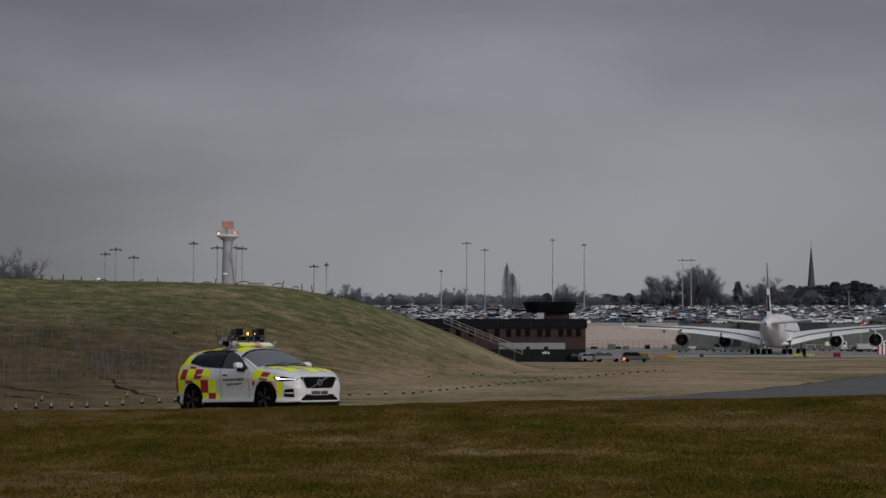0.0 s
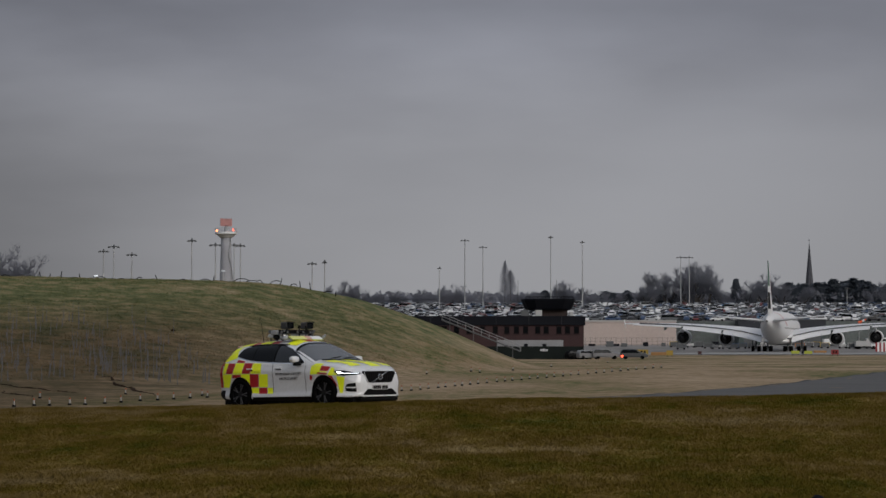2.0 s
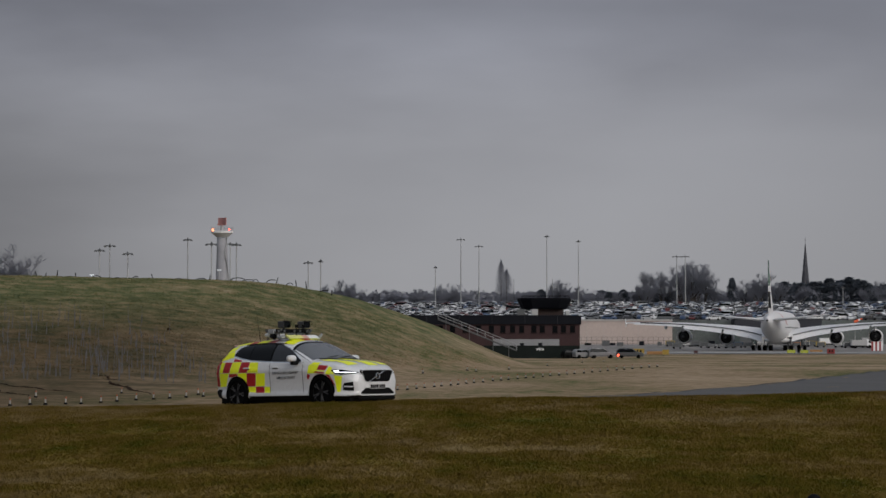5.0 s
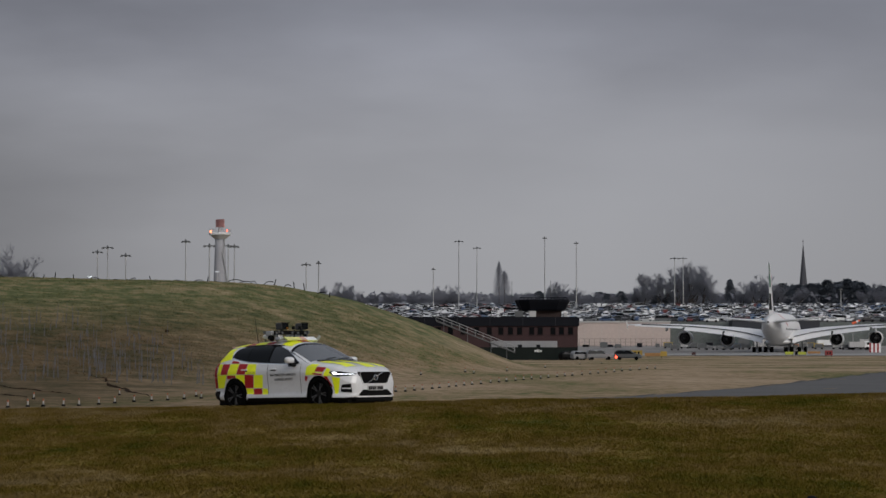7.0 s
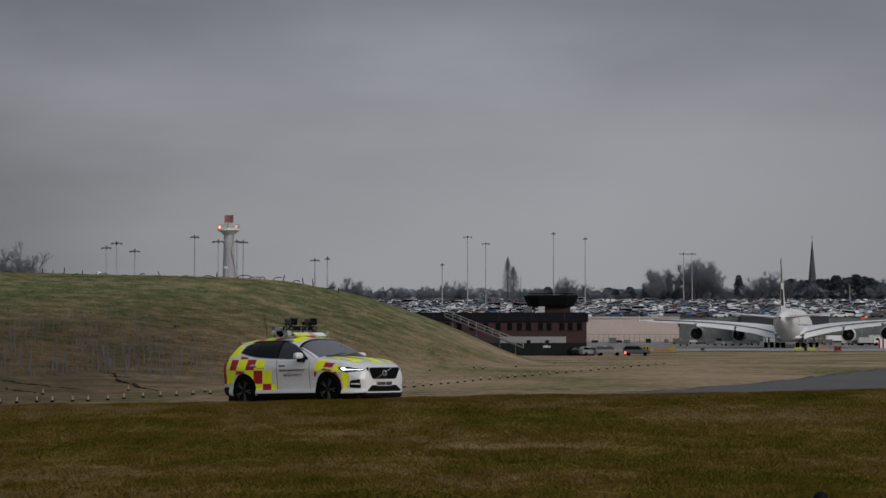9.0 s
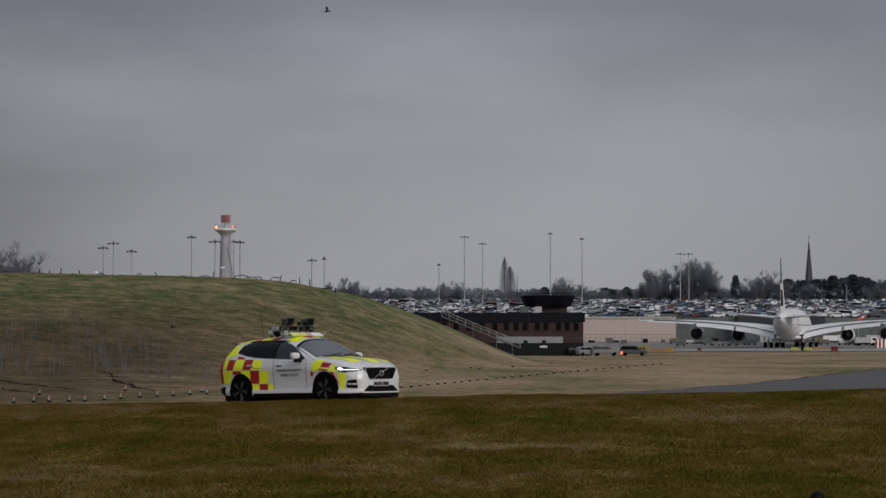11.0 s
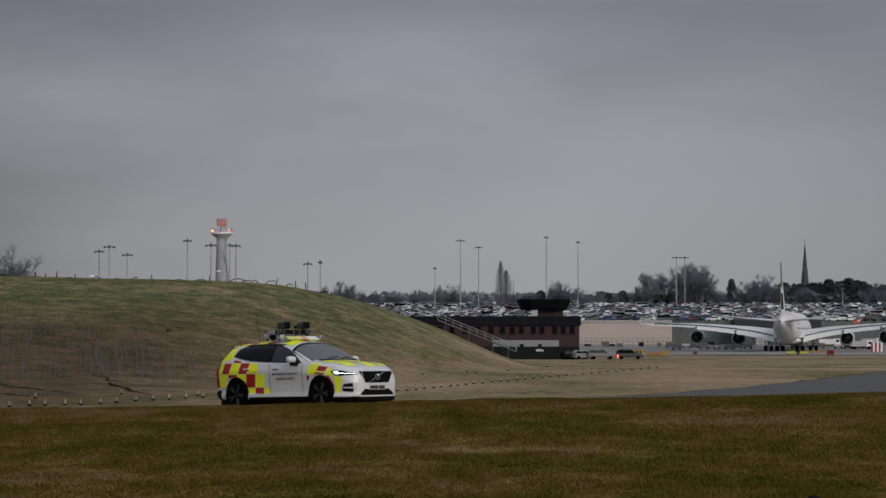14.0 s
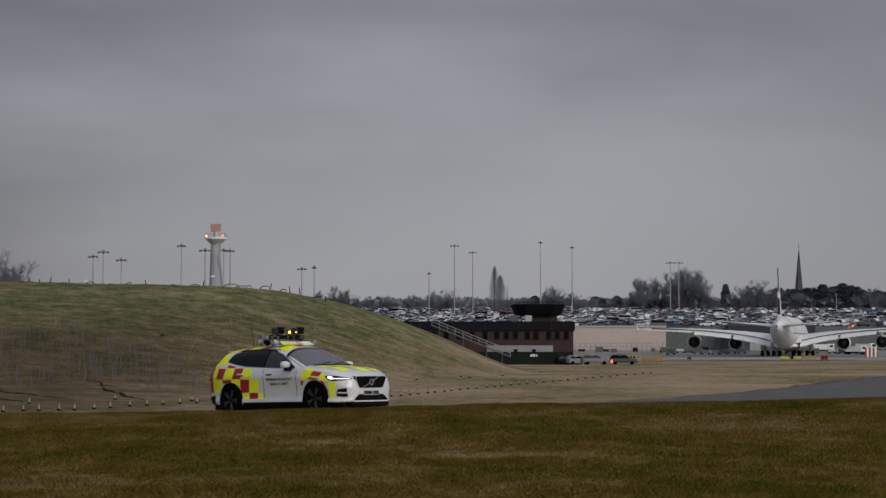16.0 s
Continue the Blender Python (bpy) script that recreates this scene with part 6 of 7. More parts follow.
def place_markers():
    rnd = random.Random(4)
    first = None
    spots = []
    def foot(off, drop):
        """Where the sight line at that pixel offset and drop meets the turf, to fit the view."""
        D = 64.0
        while D < 300 and EYE - drop * D / 4500 > ground_z(off * D / 4500, D):
            D += 0.4
        return off * D / 4500, D

    for off, drop in [(-776 + 31 * i, lerp_table(i, [(0, 110), (5, 106), (9, 98), (12, 93), (24, 80)])) for i in range(24)]:
        spots.append(foot(off, drop))
    for i in range(31):
        u = i / 30
        off, drop = -44 + 440 * u ** 1.0, 81 - 41 * u ** 0.92
        spots.append(foot(off, drop))
    for off, drop in ((-702, 94), (-553, 87), (-415, 90), (-18, 52), (59, 47), (75, 49), (133, 45), (201, 39), (262, 33), (300, 28)):
        spots.append(foot(off, drop))
    for x, y in spots:
        m = pose(x + rnd.uniform(-.05, .05), y, ground_z(x, y), rnd.uniform(-4, 4), rnd.uniform(-4, 4), rnd.uniform(0, 360))
        if first is None:
            first = marker_post(m)
        else:
            c = copy_thing(first, m)
            k = lerp_table(y, [(92, 1.0), (125, 1.15), (170, 1.5)])
            c.scale = (k, k, k)


place_markers()


def plant_saplings():
    rnd = random.Random(9)
    first = None
    GREYTUBE = mat("sapling_tube", (0.105, 0.105, 0.115), 0.8, vary=0.35)
    made = 0
    while made < 170:
        y = rnd.uniform(96, 130)
        x = rnd.uniform(-0.176, -0.088) * y
        if -x / y < 0.088 + (y - 97) * 0.0005:
            continue
        m = pose(x, y, ground_z(x, y) - 0.05, rnd.uniform(-4, 4), rnd.uniform(-4, 4), rnd.uniform(0, 360))
        if first is None:
            first = empty("staked_sapling", m, "thin young sapling in a pale grey guard tube", "sapling", "saplings on the slope")
            part("guard_tube", rodbm((0, 0, 0), (0, 0, 0.62), 0.013, n=7), GREYTUBE, first)
            bm = bmesh.new()
            rod(bm, (0.03, 0, 0), (0.035, 0, 1.1), 0.010, 0.008, n=5)
            rod(bm, (0.035, 0, 1.0), (-0.10, 0.05, 1.35), 0.008, 0.004, n=4)
            part("stake", bm, GREYTUBE, first)
        else:
            c = copy_thing(first, m)
            s = rnd.uniform(0.5, 0.9)
            c.scale = (1, 1, s)
        made += 1


plant_saplings()


def ridge_debris():
    """Leaning stakes and curled hoops of old wire fence along the crest."""
    rnd = random.Random(12)
    y = 181.0
    for i in range(34):
        x = -33 + i * 0.78 + rnd.uniform(-.3, .3)
        z = ground_z(x, y)
        if rnd.random() < 0.42:
            lean = rnd.uniform(-.2, .2)
            f = empty("fence_stake", pose(x, y, z), "short dark leaning fence stake on the crest", "stake", "old fence on the crest")
            part("stake", rodbm((0, 0, -0.1), (lean, 0, rnd.uniform(.25, .6)), 0.04, 0.03, n=6), BLACK, f)
        else:
            w, h = rnd.uniform(.2, .65), rnd.uniform(.10, .32)
            f = empty("wire_hoop", pose(x, y, z), "curled dark hoop of old fence wire on the crest", "wire", "old fence on the crest")
            a1 = rnd.uniform(1.6, 3.1)
            pts = [Vector((w * (math.cos(a1 * k / 8) - .5), 0, h * math.sin(a1 * k / 8))) for k in range(9)]
            if rnd.random() < .5:
                pts = [Vector((-p.x, 0, p.z)) for p in pts]
            part("hoop", tube_path(pts, 0.03, 5), BLACK, f)


ridge_debris()


def soil_scars():
    """Bare dark furrows and clods on the slope."""
    rnd = random.Random(3)
    for x0, y0, x1, y1, w in ((-12.9, 99, -8.9, 81.5, .055), (-16.2, 94, -11.8, 85, .035), (-15.2, 88, -12.3, 78, .03), (-14.0, 103, -11.6, 96, .03)):
        verts, faces = [], []
        n = 60
        for i in range(n + 1):
            u = i / n
            x, y = x0 + (x1 - x0) * u + .12 * math.sin(u * 17), y0 + (y1 - y0) * u
            ww = w * (0.2 + math.sin(math.pi * u)) * rnd.uniform(.3, 1.5)
            for dx, dz in ((-ww * 1.6, -.03), (-ww * .5, ww * rnd.uniform(.3, 1.0)), (ww * .6, ww * rnd.uniform(.2, .8)), (ww * 1.6, -.03)):
                verts.append((x + dx, y, ground_z(x + dx, y) + dz))
        for i in range(n):
            for k in range(3):
                faces.append((i * 4 + k, i * 4 + k + 1, i * 4 + k + 5, i * 4 + k + 4))
        tagged(pydata("soil_furrow", verts, faces, SOIL), "dark furrow of turned soil in the turf", "soil", kind="structure")
    for x, y, r in ((-13.2, 127, .11),):
        bm = bmesh.new()
        bmesh.ops.create_icosphere(bm, subdivisions=2, radius=r)
        for v in bm.verts:
            v.co *= 1 + .35 * noise.noise(v.co * 6 / r * .5)
            v.co.z *= .7
        c = part("soil_clod", bm, SOIL)
        c.matrix_basis = pose(x, y, ground_z(x, y) + r * .3)
        tagged(c, "rough dark clod of soil on the slope", "soil")


soil_scars()


# ---- far side of the airfield: signs, vehicles, fence ----
def at_pixel(off, drop, D):
    """Across and up at distance D from pixel offsets, to fit the camera's view."""
    return off * D / 4500, EYE - drop * D / 4500


PALE_CAR = mat("pale_car", (0.20, 0.205, 0.215), 0.3, vary=0.05)
GREY_CAR = mat("dark_grey_car", (0.065, 0.07, 0.075), 0.3, vary=0.05)
SILVER_CAR = mat("silver_car", (0.165, 0.17, 0.18), 0.3, vary=0.05)
for off, mtl, kind, lab, turn in ((247, BLACK, "hatch", "black hatchback beside the brick building", 20), (263, PALE_CAR, "hatch", "pale hatchback beside the brick building", 35), (297, SILVER_CAR, "suv", "silver estate car beside the brick building", 4), (347, GREY_CAR, "suv", "grey car with a pale roof on the airfield road", -6)):
    x, z = at_pixel(off, 25, 412)
    small_car(kind, pose(x, 412, ground_z(x, 412) + 0.02, 0, 0, turn), mtl, lab)
# the red tail light of a car, put on an added low post
x, z = at_pixel(326, 21, 409)
bl = empty("warning_lamp", pose(x, 409, ground_z(x, 409)), "lit red car tail light on an added low post", "lamp")
part("post", rodbm((0, 0, 0), (0, 0, 0.45), 0.05, n=6), DARKSTEEL, bl)
part("lamp", rodbm((0, 0, 0.45), (0, 0, 0.75), 0.15, 0.14, n=10), REDLAMP, bl)

SIGN_Y = mat("sign_yellow", (0.30, 0.205, 0.03), 0.5, vary=0.06)
SOCK = mat("windsock_orange", (0.75, 0.12, 0.04), 0.7, vary=0.08)
SIGN_LIME = mat("sign_lime", (0.36, 0.40, 0.04), 0.5, vary=0.06)
SIGN_OR = mat("sign_orange", (0.29, 0.15, 0.05), 0.5, vary=0.06)


def airfield_sign(off, drop, D, w, h, material, label, bars=0, barmat=None):
    x = off * D / 4500
    g = ground_z(x, D)
    s = empty("airfield_sign", pose(x, D, g), label, "sign", "airfield signs")
    part("board", boxbm(-w / 2, w / 2, -0.12, 0.12, 0.3, 0.3 + h, bevel=0.03), material, s)
    for k in (-1, 1):
        part("leg", rodbm((k * w * .35, 0, -0.2), (k * w * .35, 0, 0.32), 0.05, n=6), BLACK, s)
    if bars:
        bm = bmesh.new()
        for k in range(bars):
            xx = -w * .35 + w * .7 * (k + .5) / bars
            box(bm, xx - w * .2 / bars, xx + w * .2 / bars, -0.135, -0.122, 0.3 + h * .25, 0.3 + h * .75)
        part("bars", bm, barmat, s)
    return s


airfield_sign(360, 7, 480, 2.6, 1.0, SIGN_Y, "yellow airfield sign board", 3, BLACK)
airfield_sign(349, 4, 492, 1.2, 1.0, RED, "red airfield sign board")
airfield_sign(394, 17, 470, 3.6, 0.6, SIGN_OR, "long low orange-yellow barrier board")
airfield_sign(410, 17, 468, 1.2, 0.9, SIGN_Y, "small yellow airfield sign")
airfield_sign(632, 14, 520, 1.7, 0.6, SIGN_LIME, "lime yellow airfield sign")
airfield_sign(655, 14, 520, 1.6, 0.6, SIGN_LIME, "lime yellow airfield sign")
airfield_sign(645, 14, 518, 0.5, 0.75, BLACK, "small black airfield sign")
airfield_sign(676, 10, 560, 2.8, 0.5, SIGN_OR, "low orange airfield sign")
airfield_sign(702, 13, 500, 1.5, 0.95, mat("dark_red_sign", (0.22, 0.02, 0.02), .5), "dark red airfield sign with bars", 2, BLACK)
airfield_sign(463, 15, 520, 0.8, 0.5, mat("dark_marker", (0.05, 0.015, 0.015), .6), "small dark red airfield marker board")
x = 784 * 660 / 4500
sb = empty("striped_board", pose(x, 660, ground_z(x, 660)), "red and white striped barrier board on legs", "sign")
STRIPERED = mat("stripe_red", (0.26, 0.025, 0.03), 0.6, vary=0.1)
for k in range(6):
    part("stripe", boxbm(-1.5 + .5 * k, -1.0 + .5 * k, -.05, .05, .1, 2.5), STRIPERED if k % 2 == 0 else WHITE, sb)
for k in (-1, 1):
    part("leg", rodbm((k * 1.0, .1, -.2), (k * 1.0, .1, 2.5), .06, n=6), STEEL, sb)


def service_truck(x, y, colour, label, L=7.0, H=3.0):
    t = empty("service_truck", pose(x, y, ground_z(x, y)), label, "truck", "service vehicles")
    part("cargo_box", boxbm(-L / 2, L / 2 - 1.9, -1.2, 1.2, .8, H, bevel=.06), colour, t)
    cab = part("cab", boxbm(L / 2 - 1.8, L / 2, -1.1, 1.1, .6, 2.5, bevel=.15), WHITE, t)
    part("side_window", boxbm(L / 2 - 1.3, L / 2 - .4, -1.115, -1.09, 1.5, 2.2), LENSGLASS, cab)
    part("chassis", boxbm(-L / 2 + .2, L / 2 - .2, -.9, .9, .45, .8), BLACK, t)
    for xx in (-L / 2 + 1.1, L / 2 - 1.1):
        for s in (-1, 1):
            part("wheel", rodbm((xx, s * .85, .48), (xx, s * 1.15, .48), .48, n=14), RUBBER, t)
    return t


for off, D, c, lab in ((700, 735, WHITE, "white box truck on the far apron"), (757, 720, GREYWALL, "grey van-bodied truck on the far apron"), (775, 740, GREYWALL, "grey box truck on the far apron")):
    service_truck(off * D / 4500, D, c, lab, 6.2, 2.35)


CART_COLOURS = [mat("cart_" + nm, rgb, 0.6, vary=0.2) for nm, rgb in (("yellow", (0.42, 0.30, 0.04)), ("white", (0.50, 0.50, 0.49)), ("grey", (0.16, 0.165, 0.17)), ("blue", (0.05, 0.09, 0.17)), ("orange", (0.40, 0.14, 0.03)))]


def baggage_cart(x, y, colour, tall, label):
    c = empty("baggage_cart", pose(x, y, ground_z(x, y)), label, "cart", "ground equipment")
    part("deck", boxbm(-1.3, 1.3, -.7, .7, .42, .55, bevel=.03), DARKSTEEL, c)
    if tall:
        part("canopy", boxbm(-1.3, 1.3, -.72, .72, 1.55, 1.68, bevel=.04), colour, c)
        part("end_wall", boxbm(-1.3, -1.2, -.7, .7, .55, 1.55), colour, c)
        part("end_wall", boxbm(1.2, 1.3, -.7, .7, .55, 1.55), colour, c)
        part("curtain", boxbm(-1.19, 1.19, -.60, -.56, .55, 1.5), DARKSTEEL, c)
    else:
        part("load", boxbm(-1.1, .9, -.6, .6, .56, 1.25, bevel=.08), colour, c)
    part("tow_bar", rodbm((1.3, 0, .45), (2.1, 0, .3), .04, n=6), DARKSTEEL, c)
    for xx in (-.9, .9):
        for sy in (-.62, .62):
            part("wheel", rodbm((xx, sy - .08, .24), (xx, sy + .08, .24), .24, n=12), RUBBER, c)


def park_carts():
    rnd = random.Random(15)
    tint = ("yellow", "white", "grey", "blue", "orange")
    for k, off in enumerate((418, 430, 447, 462, 478, 492, 510, 523, 538, 556, 640, 656, 668, 684, 716, 733, 742, 764, 786)):
        D = rnd.uniform(716, 733)
        i = rnd.choice((0, 1, 1, 2, 2, 2, 3, 4))
        tall = rnd.random() < .6
        baggage_cart(off * D / 4500, D, CART_COLOURS[i], tall, tint[i] + (" covered baggage cart" if tall else " loaded baggage cart") + " on the far apron")


park_carts()


def far_fence():
    D = 742.0
    f = tagged(empty("perimeter_fence", pose(0, D, 0), "grey wire perimeter fence before the retaining wall", "fence"))
    x = 40.0
    while x < 128:
        z = ground_z(x, D)
        part("post", rodbm((x, 0, z - .2), (x, 0, z + 2.4), 0.05, n=5), DARKSTEEL, f)
        x += 1.5
    for h in (0.5, 1.4, 2.4):
        part("rail", rodbm((40, 0, ground_z(60, D) + h), (128, 0, ground_z(60, D) + h), 0.035, n=4), DARKSTEEL, f)
    rnd = random.Random(6)
    for k in range(12):
        x, w = rnd.uniform(44, 84), rnd.uniform(.5, 1.4)
        c = part("equipment_crate", boxbm(-w, w, -.8, .8, 0, rnd.uniform(.7, 1.6), bevel=.05), rnd.choice([DARKSTEEL, DARKCLAD, DARKSTEEL, BLACK]))
        c.matrix_basis = pose(x, 738 + rnd.uniform(-4, 4), ground_z(x, 738))
        tagged(c, "ground equipment crate beside the perimeter fence", "crate", "ground equipment")


far_fence()


# windsock, dark shed and a stub post
x = 745 * 735 / 4500
ws = empty("windsock", pose(x, 735, ground_z(x, 735)), "orange windsock streaming from a slim pole", "windsock")
part("pole", rodbm((0, 0, -0.2), (0, 0, 7.2), 0.09, 0.06, n=8), STEEL, ws)
for k in range(4):
    a0, a1 = k / 4, (k + 1) / 4
    p0, p1 = Vector((-0.2 + 2.3 * a0, 0, 7.0 + 1.0 * a0)), Vector((-0.2 + 2.3 * a1, 0, 7.0 + 1.0 * a1))
    part("sock_band", rodbm(p0, p1, 0.42 - .2 * a0, 0.42 - .2 * a1, n=10), SOCK if k != 2 else WHITE, ws)
SHEDLOW = mat("shed_block", (0.062, 0.082, 0.080), 0.9, vary=0.25, size=5)
SHEDTOP = mat("shed_cladding", (0.022, 0.025, 0.034), 0.7, vary=0.2, size=4)
shed = empty("dark_shed", pose(0, 0, 0), "long dark clad shed before the car park", "shed")
part("wall", boxbm(88.5, 114.0, 748, 756.5, 0.2, 6.3), SHEDLOW, shed)
part("upper_cladding", boxbm(88.4, 114.1, 747.9, 756.6, 6.3, 8.9), SHEDTOP, shed, "dark navy cladding")
part("roof", boxbm(88.2, 114.3, 747.7, 756.8, 8.9, 9.15, bevel=0.04), DARKSTEEL, shed)
for k in range(5):
    part("door", boxbm(90 + 4.8 * k, 93.4 + 4.8 * k, 747.9, 747.997, 0.9, 5.5), GREYWALL if k == 1 else DARKSTEEL, shed)
stub = empty("stub_post", pose(2.98, 20, ground_z(2.98, 20)), "short dark round-topped post in the near grass", "post")
bm = bmesh.new()
loft(bm, [[(r * math.cos(2 * math.pi * k / 14), r * math.sin(2 * math.pi * k / 14), z) for k in range(14)] for z, r in ((-.1, .065), (.36, .062), (.405, .052), (.427, .02))])
part("post", bm, BLACK, stub, smooth=True)

def lamp_post(x, y, top, w, lamp):
    g = ground_z(x, y)
    q = empty("lamp_post", pose(x, y, g), "slim lamp post with a lit pale lamp behind the crest", "lamp post", "lamp posts behind the crest")
    part("pole", rodbm((0, 0, -0.2), (0, 0, top - g), 0.07, 0.05, n=8), STEEL, q)
    part("lamp_head", boxbm(-w, w, -0.12, 0.12, top - 0.05 - g, top + 0.1 - g, bevel=0.03), lamp, q)


lamp_post(-40.3, 300, 9.7, 0.22, PALELAMP)
lamp_post(-25.3, 300, 10.3, 0.25, DIMLAMP)


# ---- a bird that crosses ----
def build_bird():
    b = empty("bird", pose(0, 120, 18), "small dark bird in flight", "bird")
    bm = bmesh.new()
    loft(bm, [[(x, r * math.cos(2 * math.pi * k / 10), r * .9 * math.sin(2 * math.pi * k / 10)) for k in range(10)]
              for x, r in ((-.13, .012), (-.09, .03), (0, .05), (.08, .042), (.11, .03), (.15, .026), (.18, .004))])
    part("torso", bm, BARK, b, smooth=True)
    part("tail", boxbm(-.22, -.1, -.035, .035, -.008, .008, bevel=.004), BARK, b)
    wings = []
    for s in (-1, 1):
        w = new("wing")
        w.parent = b
        w.matrix_basis = pose(0.02, s * 0.03, 0.02)
        bm = bmesh.new()
        loft(bm, [[(.06, 0, .008), (-.07, 0, .008), (-.07, 0, -.004), (.06, 0, -.004)],
                  [(.05, s * .15, .006), (-.07, s * .15, .006), (-.07, s * .15, -.003), (.05, s * .15, -.003)],
                  [(-.03, s * .30, .003), (-.06, s * .30, .003), (-.06, s * .30, -.001), (-.03, s * .30, -.001)]])
        part("feathers", bm, BARK, w)
        wings.append((w, s))
    return b, wings


bird, bird_wings = build_bird()

def build_pylon(x, y, z, h):
    p = empty("power_pylon", pose(x, y, z), "far grey lattice power pylon", "pylon")
    for sx in (-1, 1):
        for sy in (-1, 1):
            part("leg", rodbm((sx * 1.8, sy * 1.8, 0), (sx * .3, sy * .3, h), 0.12, 0.08, n=5), STEEL, p)
    for k in range(7):
        u, v = k / 7, (k + 1) / 7
        for s in (-1, 1):
            part("brace", rodbm((s * (1.8 - 1.5 * u), -1.8 + 1.5 * u, h * u), (-s * (1.8 - 1.5 * v), -1.8 + 1.5 * v, h * v), 0.06, n=4), STEEL, p)
    for q, w in ((.72, 3.2), (.84, 2.7), (.95, 2.2)):
        part("crossarm", rodbm((-w, 0, h * q), (w, 0, h * q), 0.09, n=5), STEEL, p)


build_pylon(113, 1380, 10, 30)


# ---- grass blades: rough on the near bank, short and dry on the flats ----
def blades(name, n, place, height, width, material, label, seed):
    rs = np.random.RandomState(seed)
    x, y = place(rs, n)
    n = len(x)
    z = np.array([ground_z(a, b) for a, b in zip(x, y)])
    clump = np.array([noise.noise(Vector((a * .9, b * .6, 1))) for a, b in zip(x, y)])
    h = (height[0] + height[1] * rs.rand(n)) * (1 + 0.8 * np.clip(clump, -.6, 1))
    h *= np.where((y > 51.5) & (y < 56), 1.5, 1.0)
    ang = rs.rand(n) * np.pi * 2
    w = width[0] + width[1] * rs.rand(n)
    lean = rs.randn(n, 2) * 0.03
    v = np.empty((n, 3, 3))
    v[:, 0] = np.stack([x - w * np.cos(ang), y - w * np.sin(ang), z - .005], 1)
    v[:, 1] = np.stack([x + w * np.cos(ang), y + w * np.sin(ang), z - .005], 1)
    v[:, 2] = np.stack([x + lean[:, 0], y + lean[:, 1], z + h], 1)
    me = bpy.data.meshes.new(name)
    me.vertices.add(3 * n)
    me.vertices.foreach_set("co", v.ravel())
    me.loops.add(3 * n)
    me.loops.foreach_set("vertex_index", np.arange(3 * n, dtype=np.int32))
    me.polygons.add(n)
    me.polygons.foreach_set("loop_start", np.arange(0, 3 * n, 3, dtype=np.int32))
    me.update()
    me.materials.append(material)
    tagged(new(name, me), label, "grass", kind="stuff")


def near_bank(rs, n):
    y = 22 + 35.0 * rs.rand(n) ** 0.8
    x = (rs.rand(n) * 2 - 1) * (0.19 * y + 1.0)
    return x, y


def mown_bank(rs, n):
    y = 66 + 110 * rs.rand(n) ** 1.3
    x = (rs.rand(n) * 2 - 1) * 0.185 * y
    edge = np.array([far_edge(b) for b in y])
    high = np.array([ground_z(a, b) for a, b in zip(x, y)])
    keep = (x < edge - 0.3) & (high > 0.25 + 0.5 * rs.rand(n))
    return x[keep], y[keep]


blades("mown_grass", 240000, mown_bank, (0.025, 0.05), (0.012, 0.02), TURF, "low tufts of mown winter grass", 8)
blades("grass", 520000, near_bank, (0.012, 0.026), (0.007, 0.010), BLADES, "short dull green and straw winter grass blades", 5)


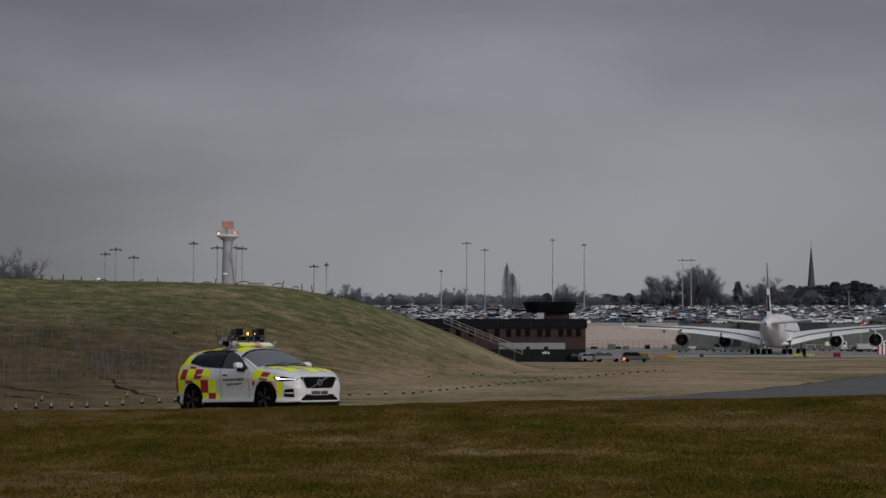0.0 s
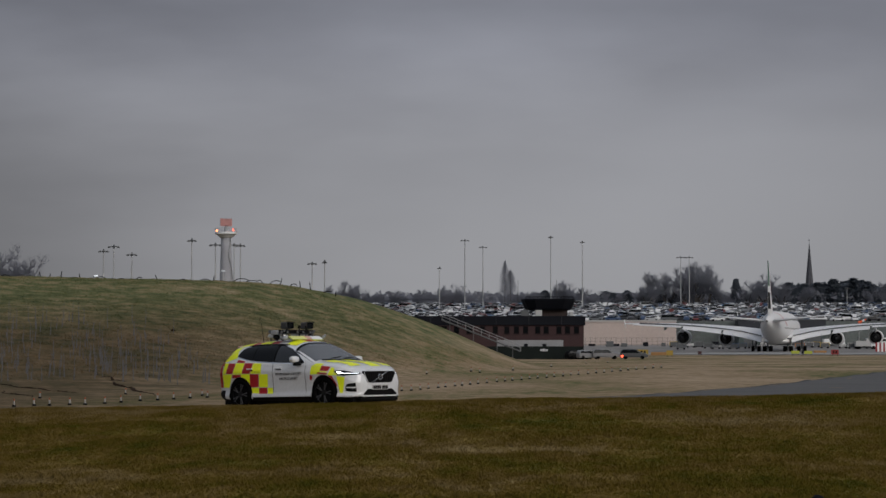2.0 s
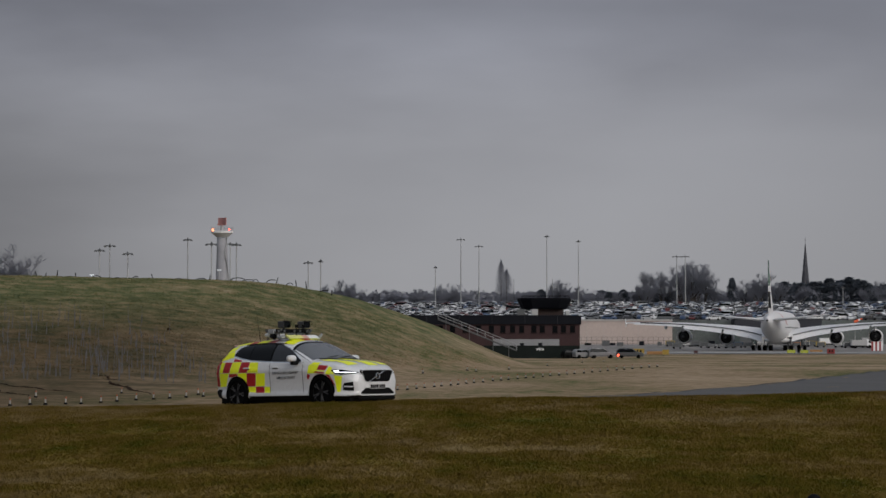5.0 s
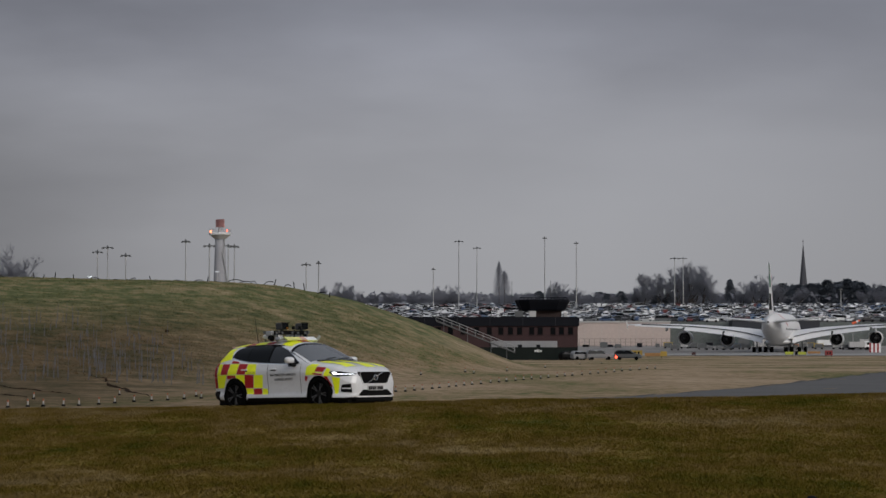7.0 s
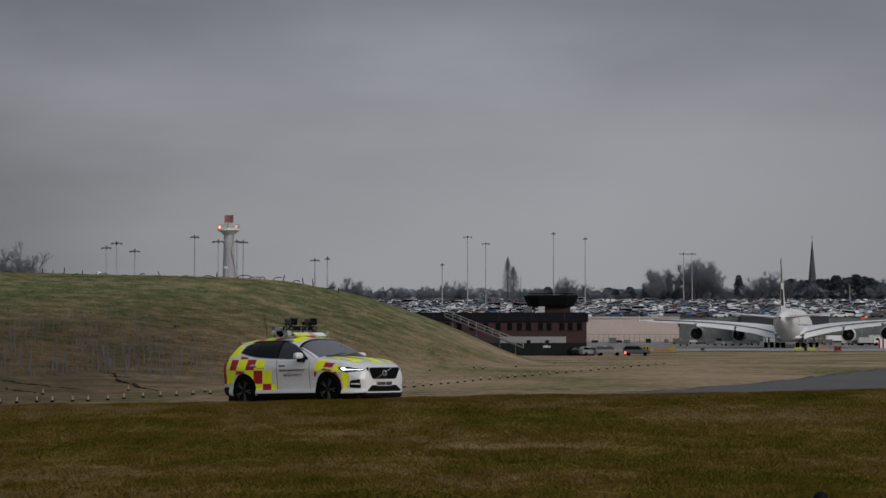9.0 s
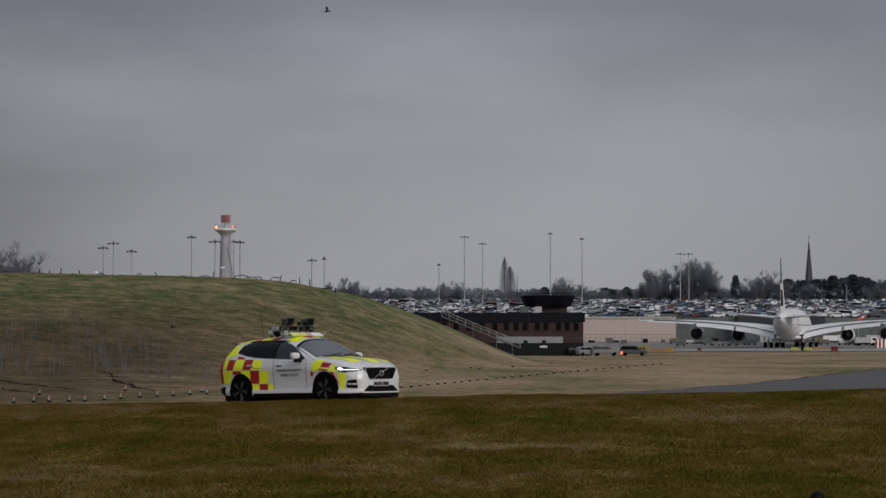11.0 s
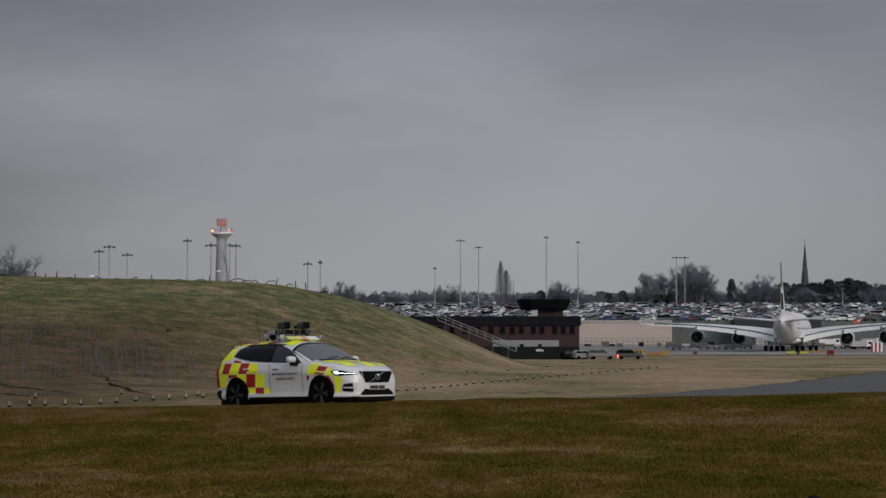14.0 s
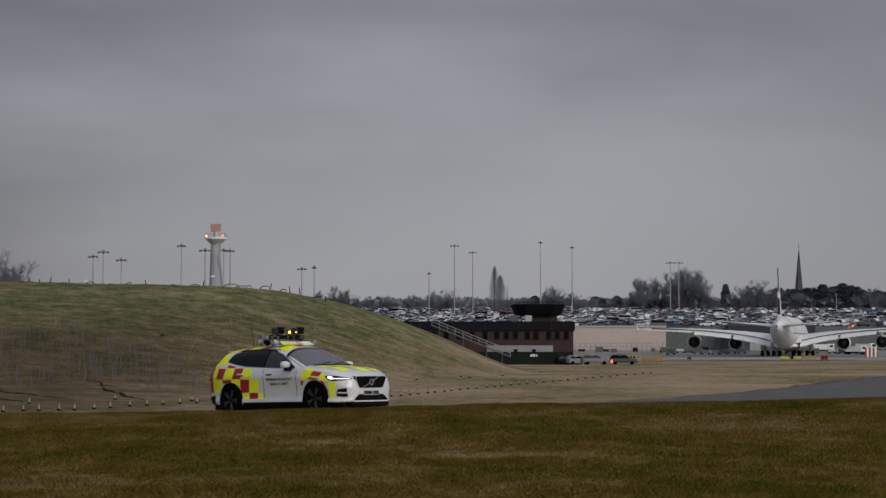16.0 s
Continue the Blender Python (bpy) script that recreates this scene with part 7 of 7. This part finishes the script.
# ---- what moves ----
def motions():
    turn = [(0, 47.46), (0.5, 45.78), (1, 43.8), (1.5, 42.8), (2, 42.4), (2.5, 42.06), (16, 42.06)]
    # rear axle, near wheel: positions solved from pixel tracks to fit the camera's view
    rear = CAR_REAR
    rows, roll = [], []
    run, last = 0.0, None
    for (t, a), (t2, x, y, z) in zip(turn, rear):
        m = pose(0, 0, 0, 0, 0, -a) @ pose(0, 0, 0, 0, -1.7, 0)
        hub = m @ Vector((AXLES[0], -0.82, 0))
        m.translation = Vector((x, y, z)) - hub
        rows.append((t, m))
        if last is not None:
            run += math.hypot(x - last[0], y - last[1])
        last = (x, y)
        roll.append((t, run / 0.375))
    walk(car, rows)
    # finer rows for the wheels: less than a quarter turn each
    for w in [c for c in car.children if c.name.startswith("wheel")]:
        base = w.matrix_basis.translation.copy()
        wr = []
        for i in range(26):
            t = 0.1 * i
            ang = lerp_table(t, roll)
            wr.append((t, Matrix.Translation(base) @ pose(0, 0, 0, 0, math.degrees(ang), 0)))
        wr.append((16.0, wr[-1][1]))
        walk(w, wr)
    for rotor in [c for c in car.children if c.name.startswith("beacon_rotor")]:
        base = rotor.matrix_basis.translation.copy()
        walk(rotor, [(t, Matrix.Translation(base) @ pose(0, 0, 0, 0, 0, -48 + 360 * (t - 0.02) / 0.8)) for t in [i / 10 for i in range(161)]])
    # the radar head turns once in about four seconds
    walk(antenna, [(t, pose(0, 0, 24.9, 0, 0, 90 + (t - 0.65) * 90.9 + 5)) for t in [0.5 * i for i in range(33)]])
    # the airliner rolls slowly away
    pr = []
    for t in (0.0, 4.0, 8.0, 12.0, 16.0):
        y = 687 + 1.2 * (t - 3.5)
        x = (608 + 2.4 * (t - 3.5)) * y / 4500
        pr.append((t, pose(x, y, ground_z(x, y) + 0.06, 0, 0, 90 - PLANE_TURN)))
    walk(airliner, pr)
    # the bird flies straight across, beating its wings
    walk(bird, [(t, pose(-2.1 + 10.4 * (t - 11.3), 120, 17.5 + 0.93 * (t - 11.3), 0, -5, 0)) for t in (0.0, 8.0, 16.0)])
    for w, s in bird_wings:
        base = w.matrix_basis.translation.copy()
        walk(w, [(t, Matrix.Translation(base) @ pose(0, 0, 0, s * (8 + 34 * math.sin(t * 31.0)), 0, 0)) for t in [0.1 * i for i in range(161)]])
    # cloud drifts to one side
    walk(sky, [(0.0, pose(0, 0, 0)), (16.0, pose(0, 0, 0, 0, 0, 2.1))])


PLANE_TURN = 12.7
CAR_REAR = [(0, -5.957, 62.28, -0.039), (0.5, -5.462, 61.732, -0.01), (1, -5.073, 61.328, 0.018), (1.5, -4.801, 61.065, 0.04), (2, -4.642, 60.918, 0.046), (2.5, -4.623, 60.9, 0.048), (16, -4.623, 60.9, 0.048)]
motions()
